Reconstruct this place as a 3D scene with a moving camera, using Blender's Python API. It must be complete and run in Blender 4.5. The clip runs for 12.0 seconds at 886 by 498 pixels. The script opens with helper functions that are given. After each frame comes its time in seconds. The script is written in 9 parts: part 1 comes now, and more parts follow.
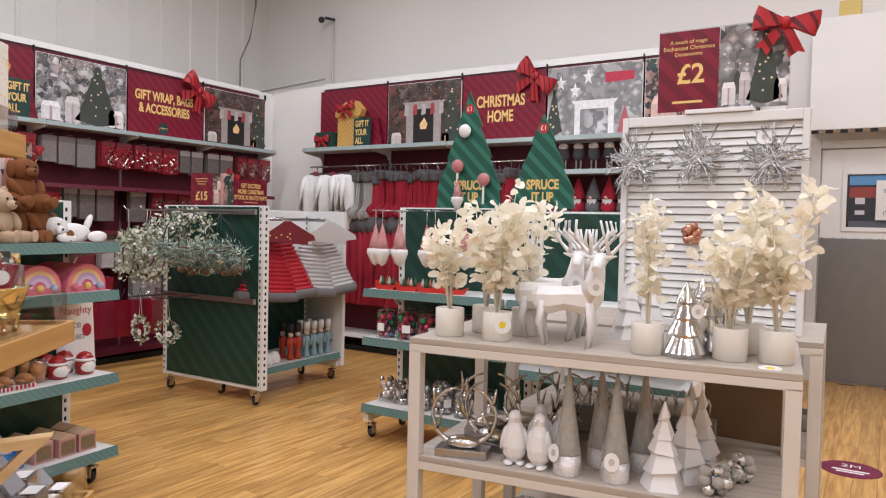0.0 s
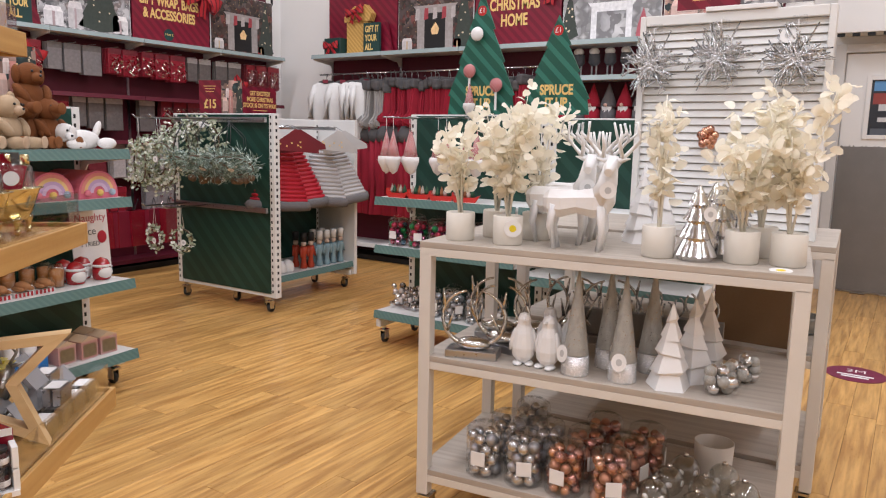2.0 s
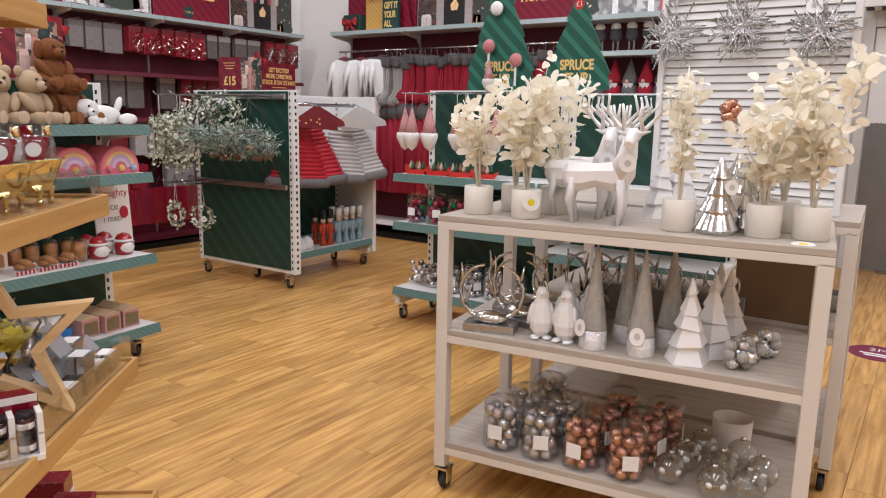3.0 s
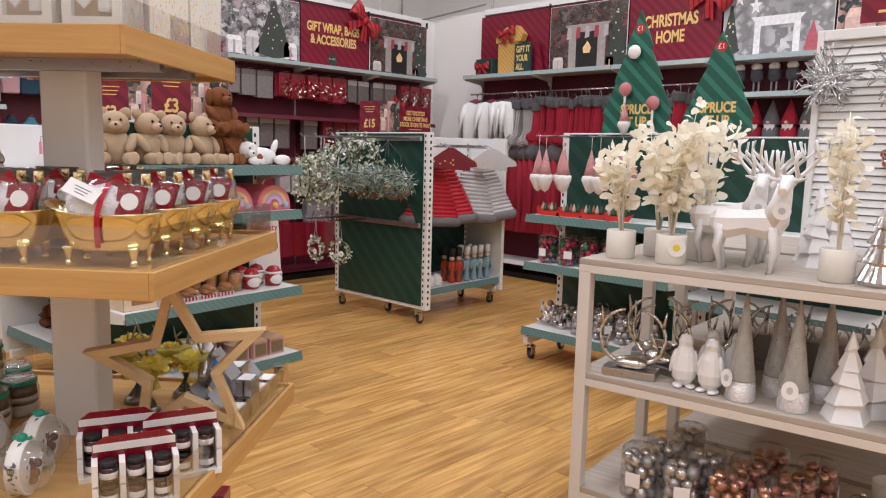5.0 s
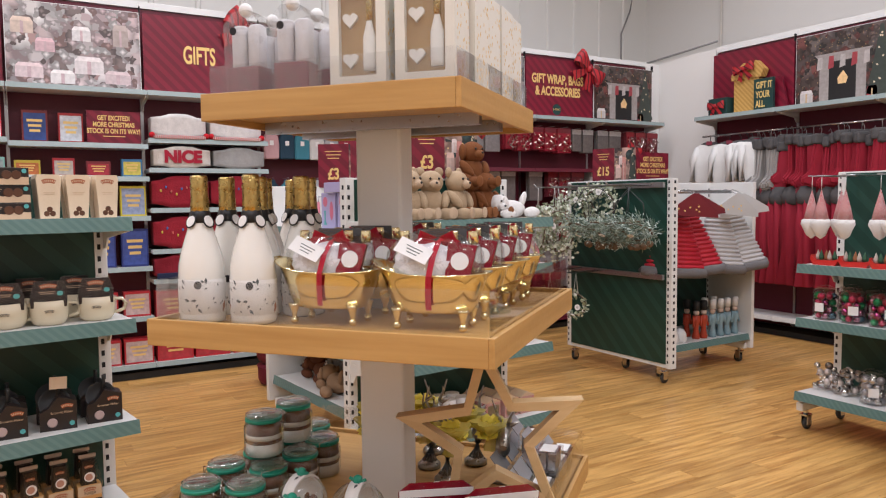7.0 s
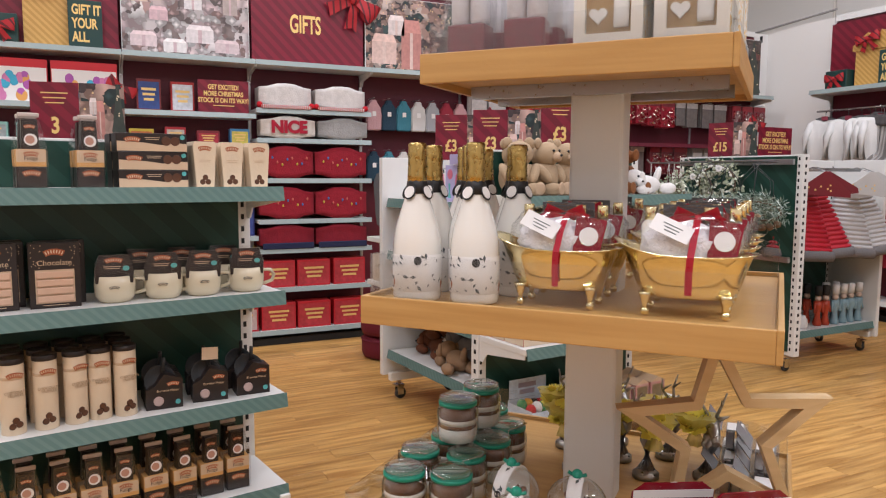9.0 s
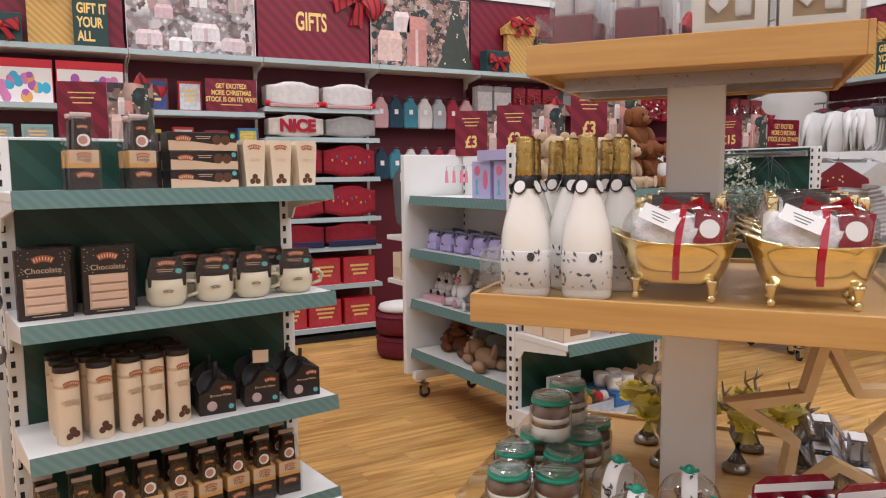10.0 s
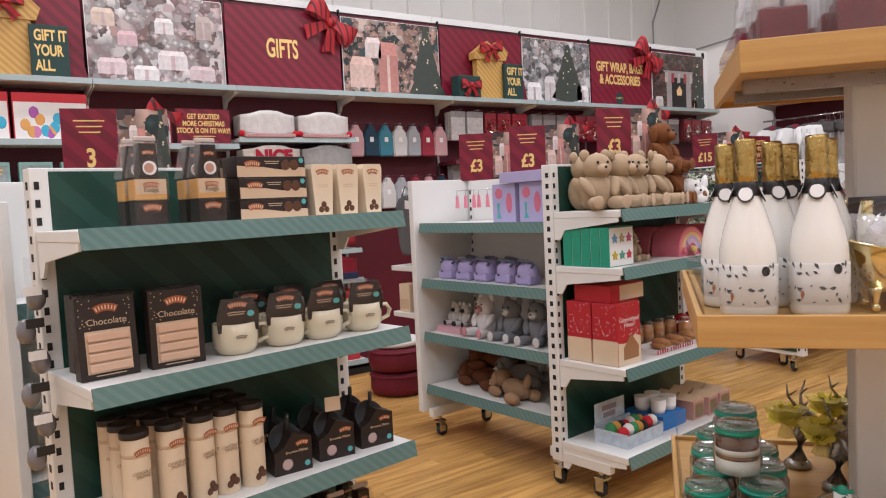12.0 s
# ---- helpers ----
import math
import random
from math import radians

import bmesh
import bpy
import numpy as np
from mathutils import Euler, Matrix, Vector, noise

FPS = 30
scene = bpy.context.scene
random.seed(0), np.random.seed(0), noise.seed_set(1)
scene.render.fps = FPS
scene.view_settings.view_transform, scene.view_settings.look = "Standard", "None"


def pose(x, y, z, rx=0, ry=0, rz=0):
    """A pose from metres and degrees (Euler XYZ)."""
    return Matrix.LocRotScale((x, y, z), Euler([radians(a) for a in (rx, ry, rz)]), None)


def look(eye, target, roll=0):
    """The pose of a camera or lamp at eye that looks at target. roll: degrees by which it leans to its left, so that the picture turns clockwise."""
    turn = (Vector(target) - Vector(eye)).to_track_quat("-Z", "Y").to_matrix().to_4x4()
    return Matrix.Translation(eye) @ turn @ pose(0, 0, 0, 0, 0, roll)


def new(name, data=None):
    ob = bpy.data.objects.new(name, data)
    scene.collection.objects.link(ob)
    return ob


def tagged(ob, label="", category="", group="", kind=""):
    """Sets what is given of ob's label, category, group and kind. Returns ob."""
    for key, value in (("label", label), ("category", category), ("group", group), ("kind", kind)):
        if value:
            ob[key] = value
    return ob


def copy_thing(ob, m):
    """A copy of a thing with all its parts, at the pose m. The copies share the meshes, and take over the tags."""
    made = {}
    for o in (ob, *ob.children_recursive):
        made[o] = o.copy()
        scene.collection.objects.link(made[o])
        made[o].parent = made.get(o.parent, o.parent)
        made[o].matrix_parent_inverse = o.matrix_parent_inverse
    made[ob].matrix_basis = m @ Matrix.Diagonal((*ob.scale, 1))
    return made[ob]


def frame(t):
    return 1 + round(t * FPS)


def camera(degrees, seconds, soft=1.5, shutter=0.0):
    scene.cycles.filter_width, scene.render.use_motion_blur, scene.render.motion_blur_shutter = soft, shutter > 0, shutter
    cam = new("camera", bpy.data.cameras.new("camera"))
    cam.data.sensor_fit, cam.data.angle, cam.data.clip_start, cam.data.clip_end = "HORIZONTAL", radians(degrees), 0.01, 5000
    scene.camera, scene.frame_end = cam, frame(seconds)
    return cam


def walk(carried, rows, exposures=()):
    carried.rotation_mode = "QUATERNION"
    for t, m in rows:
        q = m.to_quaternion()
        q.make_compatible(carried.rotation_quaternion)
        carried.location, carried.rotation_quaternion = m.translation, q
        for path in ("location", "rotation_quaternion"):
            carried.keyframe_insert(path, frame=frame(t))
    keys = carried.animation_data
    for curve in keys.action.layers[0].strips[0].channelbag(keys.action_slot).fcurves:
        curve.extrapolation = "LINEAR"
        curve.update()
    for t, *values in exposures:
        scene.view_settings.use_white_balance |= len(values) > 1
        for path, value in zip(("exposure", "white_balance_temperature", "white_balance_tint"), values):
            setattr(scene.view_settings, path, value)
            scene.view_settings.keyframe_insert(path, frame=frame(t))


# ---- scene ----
cam = camera(62.6, 12.0, soft=1.15)
PATH = [
    (0, (-0.129, 0.242, 1.434), (-1.196, 1.932, 1.368), 1.3),
    (0.5, (-0.128, 0.242, 1.421), (-1.194, 1.929, 1.299), 1.1),
    (1, (-0.128, 0.248, 1.413), (-1.197, 1.928, 1.23), 1.1),
    (1.5, (-0.125, 0.244, 1.411), (-1.198, 1.914, 1.164), 1.2),
    (2, (-0.127, 0.254, 1.403), (-1.207, 1.91, 1.098), 1.2),
    (2.5, (-0.121, 0.263, 1.384), (-1.214, 1.9, 1.034), 1.1),
    (4.5, (-0.132, 0.181, 1.379), (-1.415, 1.682, 1.062), 1.2),
    (5, (-0.15, 0.156, 1.399), (-1.528, 1.581, 1.135), 1.4),
    (5.5, (-0.229, 0.141, 1.395), (-1.704, 1.477, 1.191), 1.3),
    (6, (-0.308, 0.102, 1.403), (-1.874, 1.336, 1.242), 0.7),
    (6.5, (-0.391, 0.07, 1.414), (-2.041, 1.193, 1.273), -0.4),
    (7, (-0.474, 0.036, 1.399), (-2.196, 1.044, 1.267), -0.6),
    (7.5, (-0.56, -0.009, 1.39), (-2.336, 0.899, 1.252), -0.3),
    (9.5, (-0.837, -0.335, 1.394), (-2.627, 0.533, 1.183), 0.3),
    (10, (-0.919, -0.455, 1.388), (-2.685, 0.46, 1.181), -0.6),
    (10.5, (-1.034, -0.533, 1.379), (-2.771, 0.439, 1.183), -1.6),
    (11, (-1.179, -0.646, 1.381), (-2.878, 0.394, 1.198), -2.8),
    (11.5, (-1.289, -0.761, 1.394), (-2.962, 0.324, 1.233), -3.1),
    (12, (-1.376, -0.847, 1.372), (-3.029, 0.271, 1.243), -2.8),
]
walk(cam, [(t, look(eye, target, roll)) for t, eye, target, roll in PATH])

# ---- world and light ----
world = bpy.data.worlds.new("world")
scene.world = world
world.use_nodes = True
world.node_tree.nodes["Background"].inputs[0].default_value = (0.97, 0.97, 1.0, 1)
world.node_tree.nodes["Background"].inputs[1].default_value = 0.12


def strip_lamp(x, y, z, w, l, power, rz=0):
    data = bpy.data.lights.new("strip_light", "AREA")
    data.shape, data.size, data.size_y, data.energy = "RECTANGLE", w, l, power
    data.color = (0.94, 0.965, 1.085)
    ob = new("strip_light", data)
    ob.matrix_basis = pose(x, y, z, 0, 0, rz)


for lx in (-5.6, -3.0, -0.4, 2.2):
    for ly in (-2.2, 1.4, 5.0):
        strip_lamp(lx, ly, 5.2, 0.3, 2.4, 61.5)

# ---- materials ----


def material(name, color, rough=0.5, metal=0.0, vary=0.12, scale=6.0, bump=0.05, fine=90.0, spec=0.5,
             coat=0.0, trans=0.0, stripe=None, random=0.0, emit=0.0, alpha=1.0, ior=1.45):
    m = bpy.data.materials.new(name)
    m.use_nodes = True
    nt = m.node_tree
    n, link = nt.nodes, nt.links.new
    b = n["Principled BSDF"]
    co = n.new("ShaderNodeTexCoord")
    base = n.new("ShaderNodeTexNoise")
    base.inputs["Scale"].default_value, base.inputs["Detail"].default_value = scale, 5
    link(co.outputs["Object"], base.inputs["Vector"])
    ramp = n.new("ShaderNodeMapRange")
    ramp.inputs[3].default_value, ramp.inputs[4].default_value = 1 - vary, 1 + vary
    link(base.outputs["Fac"], ramp.inputs[0])
    hue = n.new("ShaderNodeMix")
    hue.data_type, hue.blend_type = "RGBA", "MULTIPLY"
    hue.inputs["Factor"].default_value = 1
    hue.inputs["A"].default_value = (*color, 1)
    link(ramp.outputs[0], hue.inputs["B"])
    out = hue.outputs["Result"]
    if stripe:
        color2, period, share, slope = stripe
        sep = n.new("ShaderNodeSeparateXYZ")
        link(co.outputs["Object"], sep.inputs[0])
        plane = n.new("ShaderNodeMath")
        plane.operation = "ADD"
        link(sep.outputs[0], plane.inputs[0])
        link(sep.outputs[1], plane.inputs[1])
        run = n.new("ShaderNodeMath")
        run.operation, run.inputs[1].default_value = "MULTIPLY_ADD", slope
        link(sep.outputs[2], run.inputs[0])
        link(plane.outputs[0], run.inputs[2])
        div = n.new("ShaderNodeMath")
        div.operation, div.inputs[1].default_value = "DIVIDE", period
        link(run.outputs[0], div.inputs[0])
        fr = n.new("ShaderNodeMath")
        fr.operation = "FRACT"
        link(div.outputs[0], fr.inputs[0])
        lt = n.new("ShaderNodeMath")
        lt.operation, lt.inputs[1].default_value = "LESS_THAN", share
        link(fr.outputs[0], lt.inputs[0])
        mix = n.new("ShaderNodeMix")
        mix.data_type = "RGBA"
        link(lt.outputs[0], mix.inputs["Factor"])
        link(out, mix.inputs["A"])
        mix.inputs["B"].default_value = (*color2, 1)
        out = mix.outputs["Result"]
    if random:
        info = n.new("ShaderNodeObjectInfo")
        rr = n.new("ShaderNodeMapRange")
        rr.inputs[3].default_value, rr.inputs[4].default_value = 1 - random, 1 + random
        link(info.outputs["Random"], rr.inputs[0])
        mm = n.new("ShaderNodeMix")
        mm.data_type, mm.blend_type = "RGBA", "MULTIPLY"
        mm.inputs["Factor"].default_value = 1
        link(out, mm.inputs["A"])
        link(rr.outputs[0], mm.inputs["B"])
        out = mm.outputs["Result"]
    link(out, b.inputs["Base Color"])
    grain = n.new("ShaderNodeTexNoise")
    grain.inputs["Scale"].default_value, grain.inputs["Detail"].default_value = fine, 3
    link(co.outputs["Object"], grain.inputs["Vector"])
    rg = n.new("ShaderNodeMapRange")
    rg.inputs[3].default_value, rg.inputs[4].default_value = max(0.02, rough - 0.08), min(1, rough + 0.08)
    link(grain.outputs["Fac"], rg.inputs[0])
    link(rg.outputs[0], b.inputs["Roughness"])
    if bump:
        bp = n.new("ShaderNodeBump")
        bp.inputs["Strength"].default_value, bp.inputs["Distance"].default_value = min(1, bump * 4), 0.004
        link(grain.outputs["Fac"], bp.inputs["Height"])
        link(bp.outputs[0], b.inputs["Normal"])
    b.inputs["Metallic"].default_value = metal
    b.inputs["Specular IOR Level"].default_value = spec
    b.inputs["Coat Weight"].default_value = coat
    b.inputs["Transmission Weight"].default_value = trans
    b.inputs["IOR"].default_value = ior
    b.inputs["Alpha"].default_value = alpha
    if emit:
        b.inputs["Emission Color"].default_value = (*color, 1)
        b.inputs["Emission Strength"].default_value = emit
    return m


def wood(name, color, dark, along=1, rough=0.45, stretch=14.0, random=0.0, scale=2.2, island=False):
    """Timber with grain along one axis of the piece."""
    m = material(name, color, rough, vary=0.05, bump=0.02)
    nt = m.node_tree
    n, link = nt.nodes, nt.links.new
    b = n["Principled BSDF"]
    co = n.new("ShaderNodeTexCoord")
    info = n.new("ShaderNodeObjectInfo")
    off = n.new("ShaderNodeVectorMath")
    off.operation = "MULTIPLY_ADD"
    off.inputs[1].default_value = (37.0, 53.0, 11.0)
    tone = info.outputs["Random"]
    if island:
        tone = n.new("ShaderNodeNewGeometry").outputs["Random Per Island"]
    link(tone, off.inputs[0])
    link(co.outputs["Object"], off.inputs[2])
    mp = n.new("ShaderNodeMapping")
    sc = [stretch] * 3
    sc[along] = 1.0
    mp.inputs["Scale"].default_value = sc
    link(off.outputs[0], mp.inputs["Vector"])
    tex = n.new("ShaderNodeTexNoise")
    tex.inputs["Scale"].default_value, tex.inputs["Detail"].default_value = scale, 7
    tex.inputs["Distortion"].default_value = 0.2
    link(mp.outputs[0], tex.inputs["Vector"])
    cr = n.new("ShaderNodeValToRGB")
    cr.color_ramp.elements[0].position, cr.color_ramp.elements[1].position = 0.34, 0.66
    cr.color_ramp.elements[0].color, cr.color_ramp.elements[1].color = (*dark, 1), (*color, 1)
    link(tex.outputs["Fac"], cr.inputs[0])
    out = cr.outputs[0]
    if random:
        rr = n.new("ShaderNodeMapRange")
        rr.inputs[3].default_value, rr.inputs[4].default_value = 1 - random, 1 + random
        link(tone, rr.inputs[0])
        mm = n.new("ShaderNodeMix")
        mm.data_type, mm.blend_type = "RGBA", "MULTIPLY"
        mm.inputs["Factor"].default_value = 1
        link(out, mm.inputs["A"])
        link(rr.outputs[0], mm.inputs["B"])
        out = mm.outputs["Result"]
    link(out, b.inputs["Base Color"])
    return m


def film(name, tint, low=0.04, high=0.6, rough=0.04):
    """Thin clear plastic or glass: see-through, with gloss that grows at the rim."""
    m = bpy.data.materials.new(name)
    m.use_nodes = True
    n, link = m.node_tree.nodes, m.node_tree.links.new
    n.remove(n["Principled BSDF"])
    clear, gloss = n.new("ShaderNodeBsdfTransparent"), n.new("ShaderNodeBsdfGlossy")
    clear.inputs[0].default_value = (*tint, 1)
    gloss.inputs["Roughness"].default_value = rough
    rim = n.new("ShaderNodeLayerWeight")
    rim.inputs["Blend"].default_value = 0.35
    span = n.new("ShaderNodeMapRange")
    span.inputs[3].default_value, span.inputs[4].default_value = low, high
    link(rim.outputs["Facing"], span.inputs[0])
    mix = n.new("ShaderNodeMixShader")
    link(span.outputs[0], mix.inputs[0])
    link(clear.outputs[0], mix.inputs[1])
    link(gloss.outputs[0], mix.inputs[2])
    link(mix.outputs[0], n["Material Output"].inputs[0])
    return m


def photo_print(name, tones, scale, speck=None):
    """A printed photograph of crowded things: many small patches of tone with shading."""
    m = material(name, tones[0], 0.35, bump=0.0)
    n, link = m.node_tree.nodes, m.node_tree.links.new
    co = n.new("ShaderNodeTexCoord")
    warp = n.new("ShaderNodeTexNoise")
    warp.inputs["Scale"].default_value, warp.inputs["Detail"].default_value = 9, 4
    link(co.outputs["Object"], warp.inputs["Vector"])
    add = n.new("ShaderNodeVectorMath")
    add.operation, add.inputs[1].default_value = "MULTIPLY_ADD", (0.10, 0.0, 0.10)
    link(warp.outputs["Color"], add.inputs[0])
    link(co.outputs["Object"], add.inputs[2])
    out = None
    for k, (sc, metric) in enumerate(((scale, "CHEBYCHEV"), (scale * 2.3, "MANHATTAN"))):
        cell = n.new("ShaderNodeTexVoronoi")
        cell.distance = metric
        cell.inputs["Scale"].default_value = sc
        link(add.outputs[0] if k == 0 else co.outputs["Object"], cell.inputs["Vector"])
        sep = n.new("ShaderNodeSeparateColor")
        link(cell.outputs["Color"], sep.inputs[0])
        cr = n.new("ShaderNodeValToRGB")
        cr.color_ramp.interpolation = "CONSTANT"
        el = cr.color_ramp.elements
        el[0].color, el[1].color, el[1].position = (*tones[0], 1), (*tones[1], 1), 1 / len(tones)
        for j in range(2, len(tones)):
            el.new(j / len(tones)).color = (*tones[j], 1)
        link(sep.outputs[0], cr.inputs[0])
        fall = n.new("ShaderNodeMapRange")
        fall.inputs[1].default_value, fall.inputs[2].default_value = 0.0, 0.6
        fall.inputs[3].default_value, fall.inputs[4].default_value = 1.25, 0.45
        link(cell.outputs["Distance"], fall.inputs[0])
        sh_ = n.new("ShaderNodeMix")
        sh_.data_type, sh_.blend_type = "RGBA", "MULTIPLY"
        sh_.inputs["Factor"].default_value = 1
        link(cr.outputs[0], sh_.inputs["A"])
        link(fall.outputs[0], sh_.inputs["B"])
        if out is None:
            out = sh_.outputs["Result"]
        else:
            pick = n.new("ShaderNodeMath")
            pick.operation, pick.inputs[1].default_value = "GREATER_THAN", 0.55
            link(sep.outputs[1], pick.inputs[0])
            mx = n.new("ShaderNodeMix")
            mx.data_type = "RGBA"
            link(pick.outputs[0], mx.inputs["Factor"])
            link(out, mx.inputs["A"])
            link(sh_.outputs["Result"], mx.inputs["B"])
            out = mx.outputs["Result"]
    if speck:
        dots = n.new("ShaderNodeTexVoronoi")
        dots.inputs["Scale"].default_value = 34
        link(co.outputs["Object"], dots.inputs["Vector"])
        lt = n.new("ShaderNodeMath")
        lt.operation, lt.inputs[1].default_value = "LESS_THAN", 0.16
        link(dots.outputs["Distance"], lt.inputs[0])
        mx = n.new("ShaderNodeMix")
        mx.data_type = "RGBA"
        link(lt.outputs[0], mx.inputs["Factor"])
        link(out, mx.inputs["A"])
        mx.inputs["B"].default_value = (*speck, 1)
        out = mx.outputs["Result"]
    link(out, n["Principled BSDF"].inputs["Base Color"])
    return m


BURG = (0.105, 0.007, 0.018)
white_paint = material("white_paint", (0.78, 0.76, 0.73), 0.55, vary=0.05, scale=1.5, bump=0.02)
wall_paint = material("wall_paint", (0.76, 0.73, 0.69), 0.8, vary=0.05, scale=0.7, bump=0.06)
cladding = material("white_cladding", (0.72, 0.70, 0.66), 0.45, vary=0.06, scale=1.0, bump=0.02)
ceiling_paint = material("ceiling_paint", (0.7, 0.69, 0.67), 0.9)
metal_white = material("powder_coated_white_metal", (0.74, 0.73, 0.70), 0.35, vary=0.05, bump=0.02)
cream_metal = material("cream_metal", (0.66, 0.615, 0.555), 0.4, vary=0.05, bump=0.02)
green_panel = material("green_striped_board", (0.008, 0.042, 0.030), 0.38, vary=0.15, stripe=((0.015, 0.060, 0.044), 0.16, 0.42, 1.0), bump=0.02)
green_strip = material("green_ticket_strip", (0.105, 0.185, 0.170), 0.22, vary=0.08, stripe=((0.125, 0.210, 0.193), 0.035, 0.45, 1.0), bump=0.0)
plain_strip = material("grey_green_ticket_strip", (0.30, 0.36, 0.35), 0.25, vary=0.08, bump=0.0)
burgundy = material("burgundy_board", BURG, 0.5, vary=0.1, bump=0.02)
burgundy_stripe = material("burgundy_striped_print", (0.20, 0.010, 0.028), 0.35, stripe=((0.14, 0.007, 0.02), 0.10, 0.5, 1.0), vary=0.06, bump=0.0)
dark_gap = material("dark_slot", (0.012, 0.012, 0.012), 0.7)
black_rubber = material("black_rubber", (0.03, 0.03, 0.03), 0.6)
chrome = material("chrome", (0.62, 0.62, 0.63), 0.16, 1.0, bump=0.01)
steel = material("brushed_steel", (0.42, 0.42, 0.43), 0.3, 1.0, bump=0.02)
oak = wood("light_oak_veneer", (0.57, 0.335, 0.118), (0.475, 0.262, 0.082), along=0, stretch=22, rough=0.4)
plank_oak = wood("oak_laminate", (0.67, 0.385, 0.125), (0.38, 0.188, 0.052), along=1, stretch=14, rough=0.30, random=0.14, scale=2.6)
ash = wood("pale_grey_wood", (0.47, 0.41, 0.345), (0.38, 0.325, 0.27), along=0, stretch=18, rough=0.5)
gold_print = material("gold_print", (0.80, 0.56, 0.20), 0.4, 0.2, vary=0.05, bump=0.0)
paper_white = material("white_card", (0.78, 0.76, 0.74), 0.6, vary=0.05, bump=0.01)
black_card = material("black_card", (0.015, 0.014, 0.015), 0.4)
glass_clear = film("clear_plastic", (0.97, 0.97, 0.97), 0.03, 0.45)
glass_jar = film("jar_glass", (0.95, 0.97, 0.96), 0.06, 0.8)

# ---- mesh helpers ----


def box(bm, x0, x1, y0, y1, z0, z1, bevel=0.0, m=None):
    g = bmesh.ops.create_cube(bm, size=1)
    v = g["verts"]
    bmesh.ops.scale(bm, vec=(abs(x1 - x0), abs(y1 - y0), abs(z1 - z0)), verts=v)
    bmesh.ops.translate(bm, vec=((x0 + x1) / 2, (y0 + y1) / 2, (z0 + z1) / 2), verts=v)
    if bevel:
        e = list({e for q in v for e in q.link_edges})
        r = bmesh.ops.bevel(bm, geom=e, offset=bevel, segments=2, affect="EDGES", profile=0.5)
        v = list({q for f in r["faces"] for q in f.verts} | {q for q in v if q.is_valid})
    if m is not None:
        bmesh.ops.transform(bm, matrix=m, verts=[q for q in v if q.is_valid])
    return bm


def B(x0, x1, y0, y1, z0, z1, bevel=0.0, m=None):
    return box(bmesh.new(), x0, x1, y0, y1, z0, z1, bevel, m)


def ball(bm, c, r, seg=14, m=None, smooth=True):
    r = r if isinstance(r, (tuple, list)) else (r, r, r)
    mm = Matrix.Translation(c) @ (m if m is not None else Matrix()) @ Matrix.Diagonal((*r, 1))
    g = bmesh.ops.create_uvsphere(bm, u_segments=seg, v_segments=max(6, seg * 2 // 3), radius=1, matrix=mm)
    for v in g["verts"]:
        for f in v.link_faces:
            f.smooth = smooth
    return bm


def lathe(bm, prof, n=24, m=None, smooth=True, wobble=None):
    rings = []
    for r, z in prof:
        ring = []
        for i in range(n):
            a = 2 * math.pi * i / n
            k = wobble(a, z) if wobble else 1.0
            p = Vector((r * k * math.cos(a), r * k * math.sin(a), z))
            ring.append(bm.verts.new(m @ p if m is not None else p))
        rings.append(ring)
    for a, b in zip(rings, rings[1:]):
        for i in range(n):
            f = bm.faces.new((a[i], a[(i + 1) % n], b[(i + 1) % n], b[i]))
            f.smooth = smooth
    if prof[0][0] > 1e-4:
        bm.faces.new(list(reversed(rings[0])))
    if prof[-1][0] > 1e-4:
        bm.faces.new(rings[-1])
    return bm


def tube(bm, pts, r, n=8, taper=None):
    pts = [Vector(p) for p in pts]
    rings = []
    for i, p in enumerate(pts):
        d = (pts[min(i + 1, len(pts) - 1)] - pts[max(i - 1, 0)]).normalized()
        u = d.orthogonal().normalized() if abs(d.z) < 0.99 else Vector((1, 0, 0))
        if abs(d.z) < 0.99:
            u = d.cross(Vector((0, 0, 1))).normalized()
        w = d.cross(u)
        rr = r if taper is None else r * (1 + (taper - 1) * i / (len(pts) - 1))
        rings.append([bm.verts.new(p + rr * (math.cos(2 * math.pi * k / n) * u + math.sin(2 * math.pi * k / n) * w)) for k in range(n)])
    for a, b in zip(rings, rings[1:]):
        for k in range(n):
            f = bm.faces.new((a[k], a[(k + 1) % n], b[(k + 1) % n], b[k]))
            f.smooth = True
    bm.faces.new(list(reversed(rings[0])))
    bm.faces.new(rings[-1])
    return bm


def slab(bm, pts, y0, y1, m=None):
    """An outline in x and z, made solid from y0 to y1."""
    a = [bm.verts.new((x, y0, z)) for x, z in pts]
    b = [bm.verts.new((x, y1, z)) for x, z in pts]
    fs = [bm.faces.new(a), bm.faces.new(list(reversed(b)))]
    for i in range(len(pts)):
        j = (i + 1) % len(pts)
        fs.append(bm.faces.new((a[j], a[i], b[i], b[j])))
    bmesh.ops.recalc_face_normals(bm, faces=fs)
    if m is not None:
        bmesh.ops.transform(bm, matrix=m, verts=a + b)
    return bm


def mesh_of(name, bm, mat):
    me = bpy.data.meshes.new(name)
    bm.normal_update()
    bm.to_mesh(me)
    bm.free()
    for mt in (mat if isinstance(mat, (list, tuple)) else [mat]):
        me.materials.append(mt)
    return me


def part(name, bm, mat, parent, label="", m=None):
    ob = new(name, mesh_of(name, bm, mat))
    ob.parent = parent
    if m is not None:
        ob.matrix_basis = m
    return tagged(ob, label)


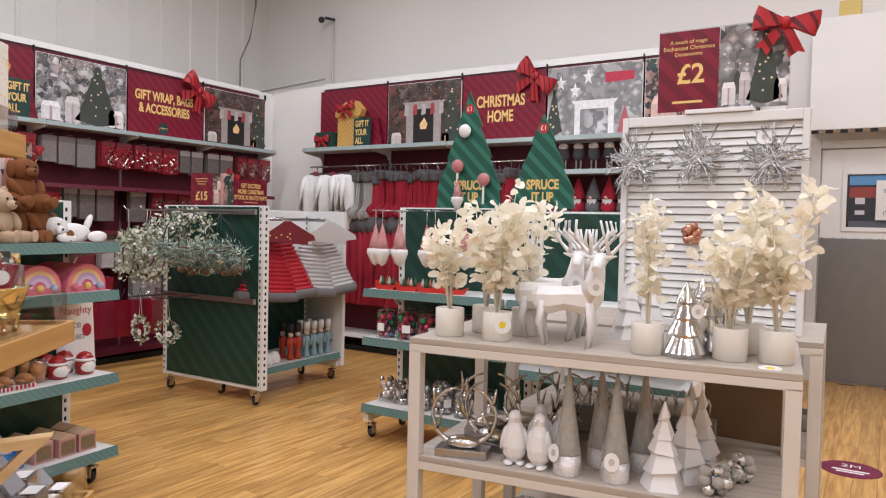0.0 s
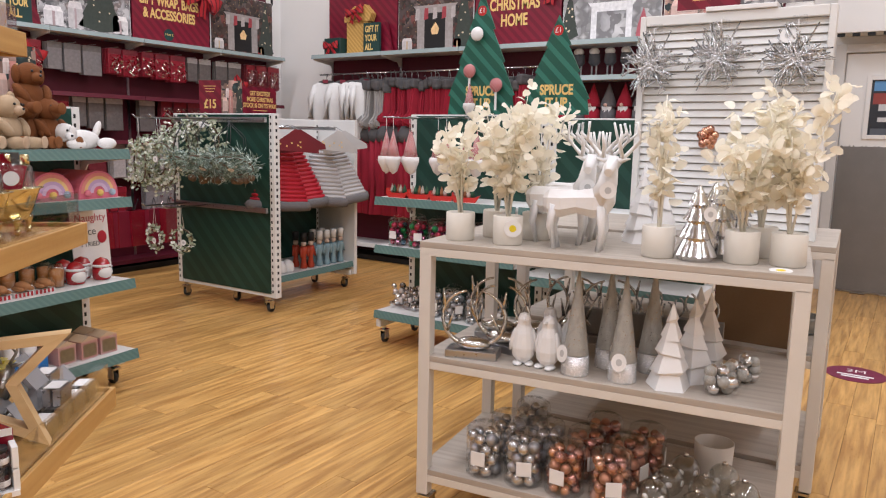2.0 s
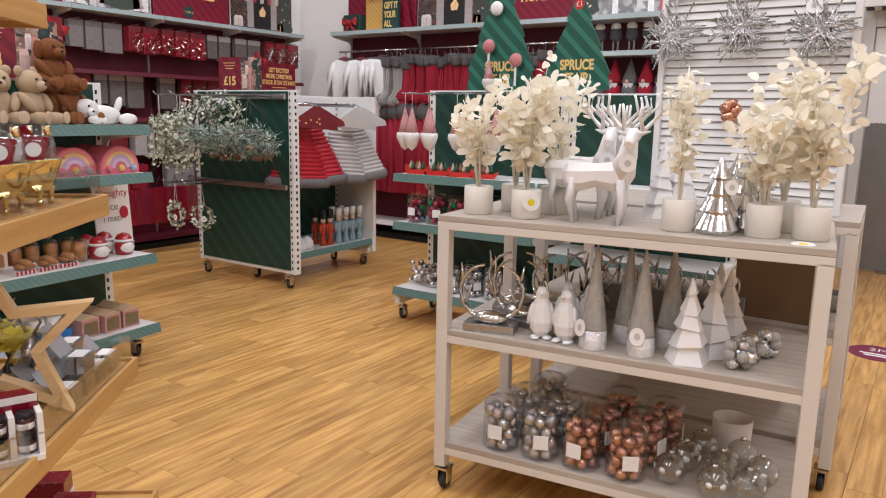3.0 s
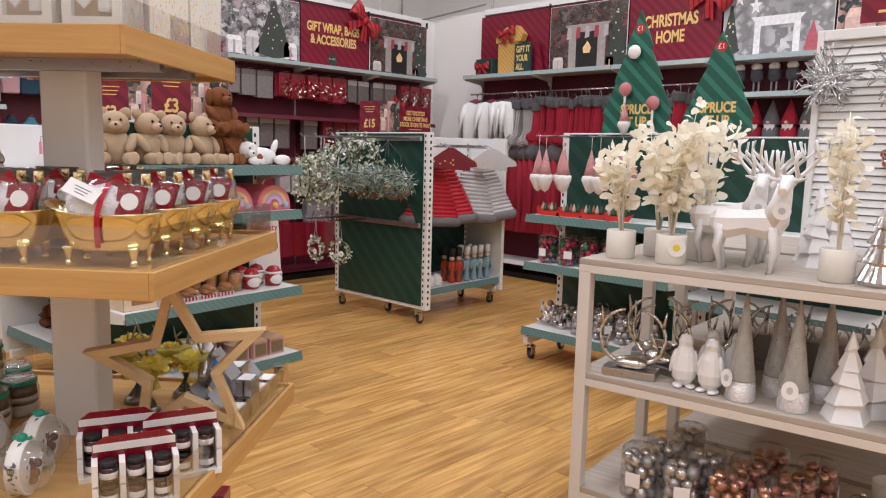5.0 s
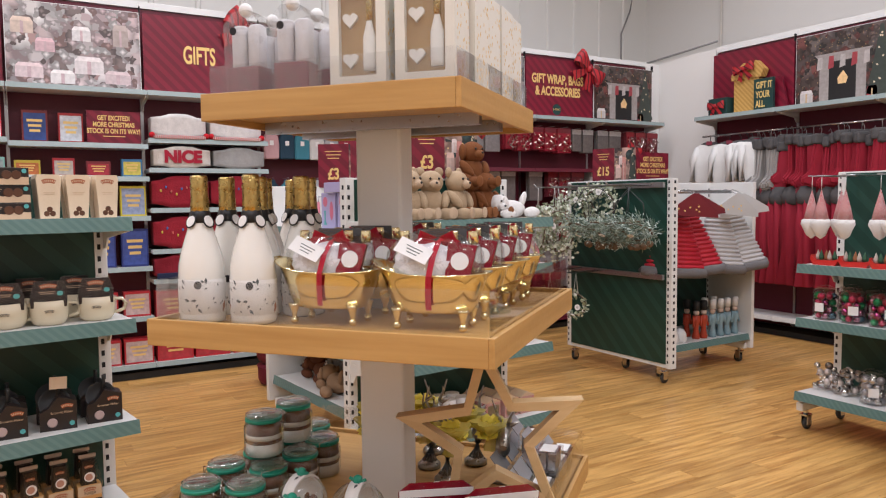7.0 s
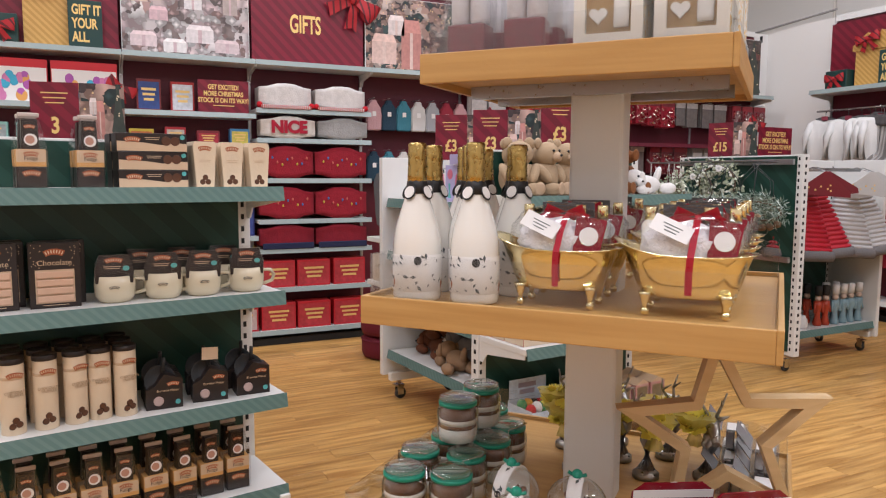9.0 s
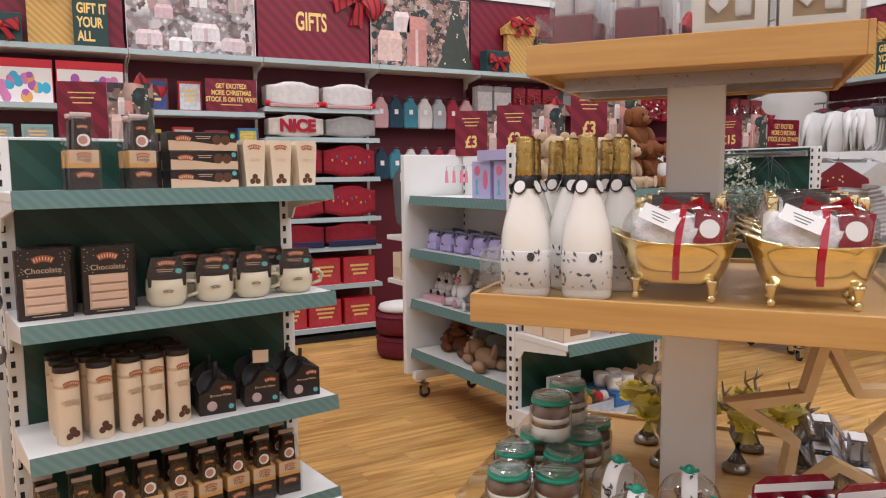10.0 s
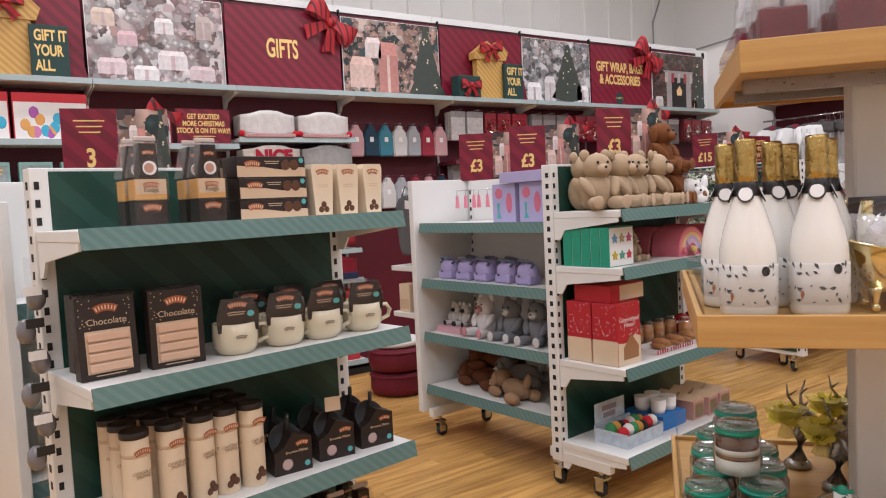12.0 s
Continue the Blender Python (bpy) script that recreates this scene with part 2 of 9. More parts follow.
def share(ob, parent, m):
    """The same mesh again as another part."""
    o = new(ob.name.split(".")[0], ob.data)
    o.parent = parent
    o.matrix_basis = m
    return o


def thing(name, label, category, m, group="", kind=""):
    e = new(name)
    e.empty_display_size = 0.05
    e.matrix_basis = m
    return tagged(e, label, category, group, kind)


def solo(name, bm, mat, label, category, m, group="", kind=""):
    ob = new(name, mesh_of(name, bm, mat))
    ob.matrix_basis = m
    return tagged(ob, label, category, group, kind)


def lettering(parent, text, size, mat, m, name="lettering", depth=0.0008, spread=1.0, bold=0.0, width=1.0, align="CENTER"):
    c = bpy.data.curves.new("text", "FONT")
    c.body, c.size, c.extrude, c.align_x, c.align_y = text, size, depth, align, "CENTER"
    c.space_character, c.offset, c.space_line = spread, bold, 0.85
    o = bpy.data.objects.new("text", c)
    scene.collection.objects.link(o)
    me = bpy.data.meshes.new_from_object(o.evaluated_get(bpy.context.evaluated_depsgraph_get()))
    bpy.data.objects.remove(o)
    bpy.data.curves.remove(c)
    me.materials.clear()
    me.materials.append(mat)
    ob = new(name, me)
    ob.parent = parent
    # text lies in x and z, and faces the front (-y)
    ob.matrix_basis = m @ pose(0, 0, 0, 90) @ Matrix.Diagonal((width, 1, 1, 1))
    return ob


def quad_print(parent, name, x0, x1, z0, z1, y, mat, thick=0.0012):
    return part(name, B(x0, x1, y - thick, y, z0, z1), mat, parent)


# ---- setting ----
X0, X1, Y0, Y1, ZC = -8.4, 4.5, -5.0, 8.2, 5.6
tagged(new("floor", mesh_of("floor", B(X0, X1, Y0, Y1, -0.12, -0.006), material("dark_joint", (0.16, 0.085, 0.035), 0.8))), "oak laminate floor in long narrow planks", "floor", kind="structure")
floor_ob = bpy.data.objects["floor"]
tagged(new("wall_north", mesh_of("wall_north", B(X0 - 0.2, X1 + 0.2, Y1, Y1 + 0.2, -0.1, ZC), wall_paint)), "plain off-white painted end wall", "wall", kind="structure")
tagged(new("wall_south", mesh_of("wall_south", B(X0 - 0.2, X1 + 0.2, Y0 - 0.2, Y0, -0.1, ZC), wall_paint)), "plain off-white painted wall", "wall", kind="structure")
tagged(new("wall_east", mesh_of("wall_east", B(X1, X1 + 0.2, Y0, Y1, -0.1, ZC), wall_paint)), "plain off-white painted wall", "wall", kind="structure")
tagged(new("ceiling", mesh_of("ceiling", B(X0 - 0.2, X1 + 0.2, Y0 - 0.2, Y1 + 0.2, ZC, ZC + 0.1), ceiling_paint)), "plain pale warehouse ceiling", "ceiling", kind="structure")
wall_west = tagged(new("wall_west", mesh_of("wall_west", B(X0 - 0.2, X0, Y0, Y1, -0.1, ZC), cladding)), "white ribbed metal cladding wall", "wall", kind="structure")
rib = bmesh.new()
slab(rib, [(-0.03, 0.0), (-0.016, 0.022), (0.016, 0.022), (0.03, 0.0)], 0, ZC - 2.6)
rib_me = mesh_of("cladding_rib", rib, cladding)
yy = -1.0
while yy < Y1 - 0.05:
    o = new("cladding_rib", rib_me)
    o.parent = wall_west
    o.matrix_basis = Matrix.Translation((X0, yy, 2.6)) @ Matrix(((0, 0, 1, 0), (1, 0, 0, 0), (0, 1, 0, 0), (0, 0, 0, 1)))
    yy += 0.46
tagged(new("partition_corner", mesh_of("partition_corner", B(-7.05, -6.12, 6.95, 7.05, 0, 3.08), wall_paint)), "white boxed-in corner partition between the wall bays", "partition", kind="structure")
tagged(new("partition_west", mesh_of("partition_west", B(-7.05, -6.97, -4.0, 6.95, 0, 3.04), white_paint)), "white bay backing along the cladding wall", "partition", kind="structure")
tagged(new("partition_north", mesh_of("partition_north", B(-6.12, -1.0, 6.97, 7.05, 0, 3.10), white_paint)), "white bay backing along the end wall", "partition", kind="structure")
# conduit and cable
cond = bmesh.new()
tube(cond, [(-7.05, 8.17, 2.6), (-7.05, 8.17, 4.25)], 0.016)
solo("conduit", cond, cream_metal, "cream conduit running up the end wall", "conduit", Matrix())
cam_m = bmesh.new()
tube(cam_m, [(-7.05, 8.19, 4.3), (-7.1, 8.05, 4.3)], 0.02)
ball(cam_m, (-7.14, 8.02, 4.27), 0.045)
solo("wall_bracket", cam_m, black_rubber, "small black bracket at the top of the conduit", "bracket", Matrix())
cab = bmesh.new()
tube(cab, [(-8.3, 7.85, 5.3), (-8.32, 7.9, 4.6), (-8.33, 7.8, 4.1), (-8.3, 7.6, 3.75), (-8.3, 7.6, 3.35), (-8.2, 7.4, 3.2), (-7.6, 7.1, 3.12), (-7.05, 6.92, 3.09), (-6.5, 6.93, 3.13), (-6.1, 6.94, 3.16)], 0.012)
solo("cable", cab, material("grey_cable", (0.25, 0.24, 0.23), 0.6), "loose grey cable hanging across the corner", "cable", Matrix())

# stockroom door
door = thing("door_1", "white stockroom door with grey kickplate and vision window", "door", pose(0, Y1, 0), kind="structure")
frame_mat = material("grey_white_frame", (0.62, 0.60, 0.57), 0.5)
fb = bmesh.new()
box(fb, -0.92, -0.83, -0.06, 0.0, 0, 2.33, 0.004)
box(fb, 0.42, 0.51, -0.06, 0.0, 0, 2.33, 0.004)
box(fb, -0.83, 0.42, -0.06, 0.0, 2.25, 2.33, 0.004)
part("door_frame", fb, frame_mat, door)
lb = bmesh.new()
box(lb, -0.82, -0.60, -0.03, -0.002, 0.02, 2.24)
box(lb, 0.10, 0.41, -0.03, -0.002, 0.02, 2.24)
box(lb, -0.60, 0.10, -0.03, -0.002, 0.02, 1.5)
box(lb, -0.60, 0.10, -0.03, -0.002, 2.0, 2.24)
part("door_leaf", lb, white_paint, door)
win = part("window", B(-0.60, 0.10, -0.022, -0.014, 1.5, 2.0), material("dark_window", (0.03, 0.035, 0.045), 0.12, spec=0.8), door, "dark wired glass window looking into the stockroom")
for (a, b2, c, d, colr) in ((-0.58, 0.08, 1.90, 1.99, (0.12, 0.30, 0.55)), (-0.58, -0.3, 1.78, 1.88, (0.30, 0.06, 0.05)), (-0.53, -0.45, 1.72, 1.78, (0.6, 0.6, 0.6)), (-0.53, -0.45, 1.62, 1.66, (0.6, 0.6, 0.6)), (-0.58, 0.0, 1.50, 1.56, (0.1, 0.11, 0.13))):
    quad_print(door, "window_view", a, b2, c, d, -0.0222, material("view", colr, 0.6))
wf = bmesh.new()
for a in ((-0.64, -0.60, 1.46, 2.04), (0.10, 0.14, 1.46, 2.04), (-0.60, 0.10, 1.46, 1.50), (-0.60, 0.10, 2.0, 2.04)):
    box(wf, a[0], a[1], -0.045, -0.03, a[2], a[3], 0.003)
part("window_frame", wf, white_paint, door)
kick = bmesh.new()
box(kick, -0.82, 0.41, -0.036, -0.03, 0.02, 1.39)
k_m = material("diamond_plate", (0.23, 0.22, 0.21), 0.45, 0.6, bump=0.05)
kickp = part("kickplate", kick, k_m, door, "grey diamond-tread kickplate")
tread = bmesh.new()
for i in range(24):
    for j in range(30):
        a = 45 if (i + j) % 2 else -45
        box(tread, -0.019, 0.019, -0.0015, 0.0015, -0.005, 0.005, m=Matrix.Translation((-0.79 + i * 0.051, -0.0375, 0.05 + j * 0.046)) @ pose(0, 0, 0, 0, a, 0))
part("tread_pattern", tread, k_m, kickp)
notice = part("notice", B(-0.36, 0.06, -0.05, -0.046, 1.57, 1.94), paper_white, door, "white paper notice taped in the window")
for t_, zz in (("STOCKROOM", 1.84), ("ENTRANCE", 1.785), ("DOOR", 1.73), ("(STAFF ONLY)", 1.64)):
    lettering(notice, t_, 0.048, black_card, pose(-0.15, -0.0505, zz), depth=0.0003)
sh = thing("shutter_box", "white boxed shutter housing above the stockroom door", "shutter box", pose(0, Y1, 0))
part("housing", B(-0.92, 1.9, -0.30, -0.001, 2.40, 3.44, 0.006), white_paint, sh)
br = bmesh.new()
for i in range(22):
    box(br, -0.90 + i * 0.12, -0.84 + i * 0.12, -0.29, -0.26, 2.37, 2.399)
part("brush_strip", br, dark_gap, sh)
solo("alarm_box", B(-0.09, 0.09, -0.06, 0.06, 0, 0.15, 0.01), material("yellow_box", (0.62, 0.46, 0.14), 0.5), "small yellow box on top of the shutter housing", "box", pose(-0.62, Y1 - 0.2, 3.44))
fst = thing("floor_sticker", "round burgundy two metre distance sticker on the floor", "floor sticker", pose(-0.35, 5.3, 0.001))
part("disc", lathe(bmesh.new(), [(0.17, 0), (0.17, 0.002)], 40), material("burgundy_vinyl", (0.18, 0.012, 0.05), 0.4), fst)
o = lettering(fst, "2M", 0.09, paper_white, pose(0.0, 0.06, 0.0026, -90), depth=0.0002)
for w_, y_ in ((0.2, -0.03), (0.15, -0.07)):
    part("print_bar", B(-w_ / 2, w_ / 2, y_ - 0.012, y_ + 0.012, 0.002, 0.0028), paper_white, fst)

# ---- shop fittings ----


def caster(parent, x, y, top=0.12):
    w = bmesh.new()
    lathe(w, [(0.0, -0.013), (0.03, -0.013), (0.036, -0.008), (0.036, 0.008), (0.03, 0.013), (0.0, 0.013)], 16, Matrix.Translation((x, y + 0.012, 0.036)) @ pose(0, 0, 0, 0, 90, 0))
    wheel = part("caster_wheel", w, black_rubber, parent)
    f = bmesh.new()
    box(f, x - 0.022, x - 0.017, y - 0.015, y + 0.025, 0.03, 0.085)
    box(f, x + 0.017, x + 0.022, y - 0.015, y + 0.025, 0.03, 0.085)
    box(f, x - 0.025, x + 0.025, y - 0.03, y + 0.03, 0.085, 0.095)
    box(f, x - 0.01, x + 0.01, y - 0.01, y + 0.01, 0.095, top)
    part("caster_fork", f, chrome, parent)


def slotted_post(parent, x, z0, z1, y=-0.025, w=0.05, d=0.06, slots=True):
    p = part("post", B(x - w / 2, x + w / 2, y - d / 2, y + d / 2, z0, z1, 0.003), metal_white, parent)
    if slots:
        s = bmesh.new()
        z = z0 + 0.04
        while z < z1 - 0.03:
            box(s, x - w * 0.28, x - w * 0.02, y - d / 2 - 0.0015, y - d / 2 + 0.001, z, z + 0.022)
            sx = x - w / 2 if x < 0 else x + w / 2
            box(s, sx - 0.001, sx + 0.001, y - d * 0.2, y + d * 0.1, z, z + 0.022)
            z += 0.05
        part("slots", s, dark_gap, p)
    return p


def shelf(parent, W, depth, z, strip=None, y=0.0, x=0.0, lip=0.05, bracket=True, plate=None):
    st = strip or green_strip
    s = part("shelf", B(x - W / 2, x + W / 2, y - depth, y, z - 0.03, z, 0.003), plate or metal_white, parent)
    b = bmesh.new()
    slab(b, [(-W / 2, 0.004), (W / 2, 0.004), (W / 2, -lip), (-W / 2, -lip)], -0.006, 0.0)
    part("ticket_strip", b, st, s, m=pose(x, y - depth - 0.001, z, -12))
    if bracket:
        for sx in (-1, 1):
            bb = bmesh.new()
            xx = x + sx * (W / 2 - 0.006)
            slab(bb, [(0, -0.03), (-depth * 0.96, -0.03), (-depth * 0.96, -0.05), (-0.06, -0.085), (-0.03, -0.13), (0, -0.13)], -0.004, 0.004, Matrix.Translation((xx, y, z)) @ Matrix(((0, 1, 0, 0), (1, 0, 0, 0), (0, 0, 1, 0), (0, 0, 0, 1))))
            part("bracket", bb, metal_white, s)
    return s


def gondola(name, label, m, W, H, shelves, depth, panel=None, feet=True, z0=0.12, base_depth=0.42):
    g = thing(name, label, "shelving unit", m)
    part("back_panel", B(-W / 2 + 0.05, W / 2 - 0.05, -0.03, 0.03, z0 + 0.03, H - 0.01), panel or green_panel, g)
    for sx in (-1, 1):
        slotted_post(g, sx * (W / 2 - 0.025), z0, H, 0.0)
    part("top_rail", B(-W / 2 + 0.05, W / 2 - 0.05, -0.022, 0.022, H - 0.03, H, 0.003), metal_white, g)
    part("bottom_rail", B(-W / 2 + 0.05, W / 2 - 0.05, -0.022, 0.022, z0, z0 + 0.029, 0.003), metal_white, g)
    for z in shelves:
        shelf(g, W - 0.01, depth, z, y=-0.032)
    if feet:
        for sx in (-1, 1):
            part("foot", B(sx * (W / 2 - 0.025) - 0.02, sx * (W / 2 - 0.025) + 0.02, -base_depth, -0.031, z0, z0 + 0.05, 0.004), metal_white, g)
            caster(g, sx * (W / 2 - 0.03), -base_depth + 0.06, z0)
            caster(g, sx * (W / 2 - 0.03), 0.0, z0)
    return g


M_BA = pose(-3.785, -0.15, 0, 0, 0, 99.4)
M_TG = pose(-3.97, 2.0, 0, 0, 0, 96.4)
M_GK = pose(-4.47, 1.86, 0, 0, 0, 5)
M_GN = pose(-4.84, 4.235, 0, 0, 0, 1)
M_G2 = pose(-4.86, 4.83, 0, 0, 0, 92)
M_SP = pose(-2.62, 4.47, 0, 0, 0, 1)
M_WT = pose(-1.575, 2.325, 0, 0, 0, 7.5)
M_WT2 = pose(-1.59, 3.10, 0, 0, 0, 3.6)
M_OAK = pose(-2.165, 0.855, 0, 0, 0, 39.5)

ba = gondola("chocolate_gondola", "white wheeled gondola with green board stocked with chocolates", M_BA, 1.03, 1.52, (1.345, 0.955, 0.56, 0.2), 0.36)
tg = gondola("soft_toy_gondola", "white wheeled gondola with green board and soft toys", M_TG, 1.08, 1.52, (1.30, 1.05, 0.61, 0.22), 0.37, base_depth=0.3)
gk = gondola("gift_gondola", "white wheeled gondola with bags, toys and gift sets", M_GK, 1.0, 1.49, (1.25, 0.93, 0.62, 0.31), 0.38, panel=metal_white)
part("end_panel", B(-0.55, -0.51, -0.45, 0.03, 0.15, 1.5, 0.004), metal_white, gk)
for zz in (1.0, 0.72):
    part("end_shelf", B(-0.80, -0.552, -0.42, -0.08, zz - 0.03, zz, 0.004), metal_white, gk)
bkg = gondola("gift_gondola", "white wheeled gondola standing behind the chocolates", M_BA @ pose(0.06, 0.76, 0), 1.08, 1.52, (1.1, 0.8, 0.5), 0.30, panel=metal_white)
part("end_panel", B(-0.58, -0.545, -0.42, 0.03, 0.12, 1.44, 0.004), metal_white, bkg)
gn = gondola("wreath_gondola", "white wheeled gondola with green board hung with wreaths", M_GN, 1.16, 1.55, (), 0.4, feet=False)
for sx in (-0.5, 0.5):
    caster(gn, sx, -0.02)
for zz in (1.5, 0.81):
    part("rail", B(-0.53, 0.53, -0.075, -0.05, zz - 0.02, zz + 0.02, 0.003), steel, gn)
prong = bmesh.new()
tube(prong, [(0, -0.05, 0), (0, -0.5, 0.0), (0, -0.53, 0.025)], 0.006)
prong_me = mesh_of("prong", prong, steel)
for px, pz in ((-0.42, 1.5), (-0.22, 1.5), (0.0, 1.5), (0.2, 1.5), (0.4, 1.5), (-0.35, 0.82), (-0.1, 0.82)):
    o = new("prong", prong_me)
    o.parent = gn
    o.matrix_basis = Matrix.Translation((px, 0, pz))
g2 = gondola("cape_gondola", "white wheeled gondola with hanging capes and nutcrackers", M_G2, 1.04, 1.53, (0.25,), 0.40, panel=metal_white)
part("end_panel", B(0.50, 0.54, -0.46, 0.03, 0.13, 1.53, 0.004), metal_white, g2)
part("glass_shelf", B(-0.5, 0.5, -0.42, -0.035, 0.88, 0.9), material("smoked_shelf", (0.16, 0.17, 0.17), 0.2, spec=0.7), g2, "smoky grey shelf")
bar = bmesh.new()
tube(bar, [(-0.5, -0.30, 1.45), (0.42, -0.30, 1.45)], 0.014)
part("hanging_bar", bar, steel, g2)
sp = gondola("spruce_gondola", "white wheeled gondola with green board and tree decorations", M_SP, 1.04, 1.55, (1.0, 0.68, 0.235), 0.40)
sp2 = gondola("spruce_gondola", "white wheeled gondola behind the display tables", M_SP @ Matrix.Translation((1.05, 0, 0)), 1.04, 1.53, (1.0, 0.6), 0.40)


def display_table(m, name_label):
    """A cream display table with three boards; its origin is the near corner on the floor."""
    t = thing("display_table", name_label, "table", m, "cream display tables")
    W, D = 1.235, 0.66
    for x in (0.022, W - 0.022):
        for y in (0.022, D - 0.022):
            part("leg", B(x - 0.022, x + 0.022, y - 0.022, y + 0.022, 0.10, 0.999, 0.003), cream_metal, t)
    for k, z in enumerate((1.04, 0.63, 0.20)):
        inset = 0.0 if z > 1 else 0.004
        part("board", B(inset, W - inset, inset, D - inset, z - 0.022, z, 0.002), ash, t)
        part("edge_rail", B(inset, W - inset, inset, D - inset, z - 0.05, z - 0.0221, 0.002), cream_metal, t)
    for x in (0.03, W - 0.03):
        for y in (0.03, D - 0.03):
            caster(t, x, y, 0.1)
    return t


display_table(M_WT, "cream metal display table with pale boards, holding white decorations")
display_table(M_WT2, "cream metal display table standing behind the first")

# louvred panel with its sign
M_LP = pose(-0.80, 3.32, 1.04, 0, 0, 0)
lp = thing("louvred_panel", "white slatted display panel standing on the tables", "display panel", M_LP)
lf = bmesh.new()
for a in ((-0.36, -0.335, 0, 0.865), (0.335, 0.36, 0, 0.865)):
    box(lf, a[0], a[1], -0.03, 0.01, a[2], a[3], 0.003)
box(lf, -0.335, 0.335, -0.03, 0.01, 0.825, 0.865, 0.003)
box(lf, -0.335, 0.335, -0.03, 0.01, 0, 0.03, 0.003)
part("panel_frame", lf, metal_white, lp)
slat = bmesh.new()
slab(slat, [(-0.335, 0.0), (0.335, 0.0), (0.335, 0.026), (-0.335, 0.026)], -0.003, 0.003)
slat_ob = part("slat", slat, metal_white, lp, m=pose(0, -0.012, 0.035, -18))
for i in range(1, 26):
    share(slat_ob, lp, pose(0, -0.012, 0.035 + i * 0.0305, -18))
part("backing", B(-0.335, 0.335, 0.002, 0.008, 0.03, 0.825), cream_metal, lp)
ps = thing("price_sign", "burgundy sign with gold lettering and a photo, on a clear stand", "sign", M_LP @ Matrix.Translation((0.03, 0, 0.866)))
part("base", B(-0.13, 0.13, -0.04, 0.03, 0, 0.018, 0.003), paper_white, ps)
part("holder", B(-0.252, 0.252, -0.006, 0.006, 0.012, 0.35), glass_clear, ps)
quad_print(ps, "print", -0.25, -0.01, 0.016, 0.345, -0.0065, burgundy_stripe)
for tx, sz, zz in (("A touch of magic", 0.022, 0.30), ("Enchanted Christmas", 0.024, 0.275), ("Decorations", 0.022, 0.25)):
    lettering(ps, tx, sz, gold_print, pose(-0.13, -0.0082, zz), depth=0.0003)
lettering(ps, "£2", 0.11, gold_print, pose(-0.12, -0.0082, 0.165), bold=0.002, depth=0.0003)
quad_print(ps, "print_bar", -0.19, -0.07, 0.05, 0.06, -0.008, gold_print, 0.0004)

# ---- oak display stand ----
oakt = thing("oak_display_stand", "tiered square oak display stand on a white column", "display stand", M_OAK)
part("column", B(-0.062, 0.062, -0.04, 0.04, 0.02, 1.60, 0.008), metal_white, oakt, "white metal column")


def oak_tier(half, z, th, lip=0.012):
    t = part("shelf", B(-half + 0.012, half - 0.012, -half + 0.012, half - 0.012, z - th * 0.75, z - lip), oak, oakt)
    for k in range(4):
        part("edge_board", B(-half, half - 0.012, -half, -half + 0.012, z - th, z, 0.002), oak, t, m=pose(0, 0, 0, 0, 0, 90 * k))
    return t


oak_tier(0.315, 1.648, 0.062)
oak_tier(0.408, 1.14, 0.06)
oak_tier(0.45, 0.635, 0.06)
oak_tier(0.48, 0.18, 0.06)
for half, z in ((0.315, 1.648), (0.408, 1.14), (0.45, 0.635)):
    br_ = bmesh.new()
    for k in (-1, 1):
        box(br_, -half + 0.03, half - 0.03, k * 0.09 - 0.012, k * 0.09 + 0.012, z - 0.075, z - 0.047)
    part("bearer", br_, steel, oakt)
for half, z, h in ((0.315, 1.636, 0.075), (0.408, 1.128, 0.10), (0.45, 0.623, 0.09)):
    for k in range(4):
        part("upstand", B(-half + 0.018, half - 0.018, -half + 0.014, -half + 0.0155, z, z + h), glass_clear, oakt, "clear acrylic upstand", m=pose(0, 0, 0, 0, 0, 90 * k))

# ---- wall bays ----
LY = [-1.90, -0.95, 0.008, 0.965, 1.925, 2.90, 3.86, 4.79, 5.745, 6.68]
LSH = {0: (1.89, 1.6, 1.3, 1.0, 0.7, 0.4, 0.12), 1: (1.89, 1.6, 1.3, 1.0, 0.7, 0.4, 0.12), 2: (1.865, 1.61, 1.30, 0.90, 0.5, 0.12), 3: (1.915, 1.68, 1.36, 1.03, 0.79, 0.47, 0.12), 4: (0.12,), 5: (1.73, 0.12,), 6: (1.73, 1.30, 0.12,), 7: (1.73, 1.30, 0.12,), 8: (1.73, 1.30, 0.12,)}
W_BAYS = []
for i in range(9):
    y0, y1 = LY[i], LY[i + 1]
    W = y1 - y0
    m = pose(-6.95, (y0 + y1) / 2, 0, 0, 0, 90)
    g = thing("wall_bay", "burgundy backed wall bay with shelves of gifts", "wall shelving", m, "wall bays along the cladding wall")
    part("back_panel", B(-W / 2, W / 2, -0.018, 0.0, 0.06, 2.98), burgundy, g)
    part("header_rail", B(-W / 2, W / 2, -0.03, 0.012, 2.985, 3.04, 0.003), metal_white, g)
    part("plinth", B(-W / 2, W / 2, -0.28, 0.0, 0.0, 0.055), dark_gap, g)
    part("upright", B(-W / 2 - 0.012, -W / 2 + 0.012, -0.03, -0.019, 0.06, 2.24), steel, g)
    shelf(g, W - 0.004, 0.30, 2.285, strip=plain_strip, y=-0.018, lip=0.035)
    for z in LSH[i]:
        shelf(g, W - 0.004, 0.28, z, strip=plain_strip if i < 4 else burgundy, y=-0.018, lip=0.035, bracket=False, plate=metal_white if i < 4 else burgundy)
    W_BAYS.append((m, W))
RX = [-6.09, -5.085, -4.11, -3.14, -2.18, -1.2]
N_BAYS = []
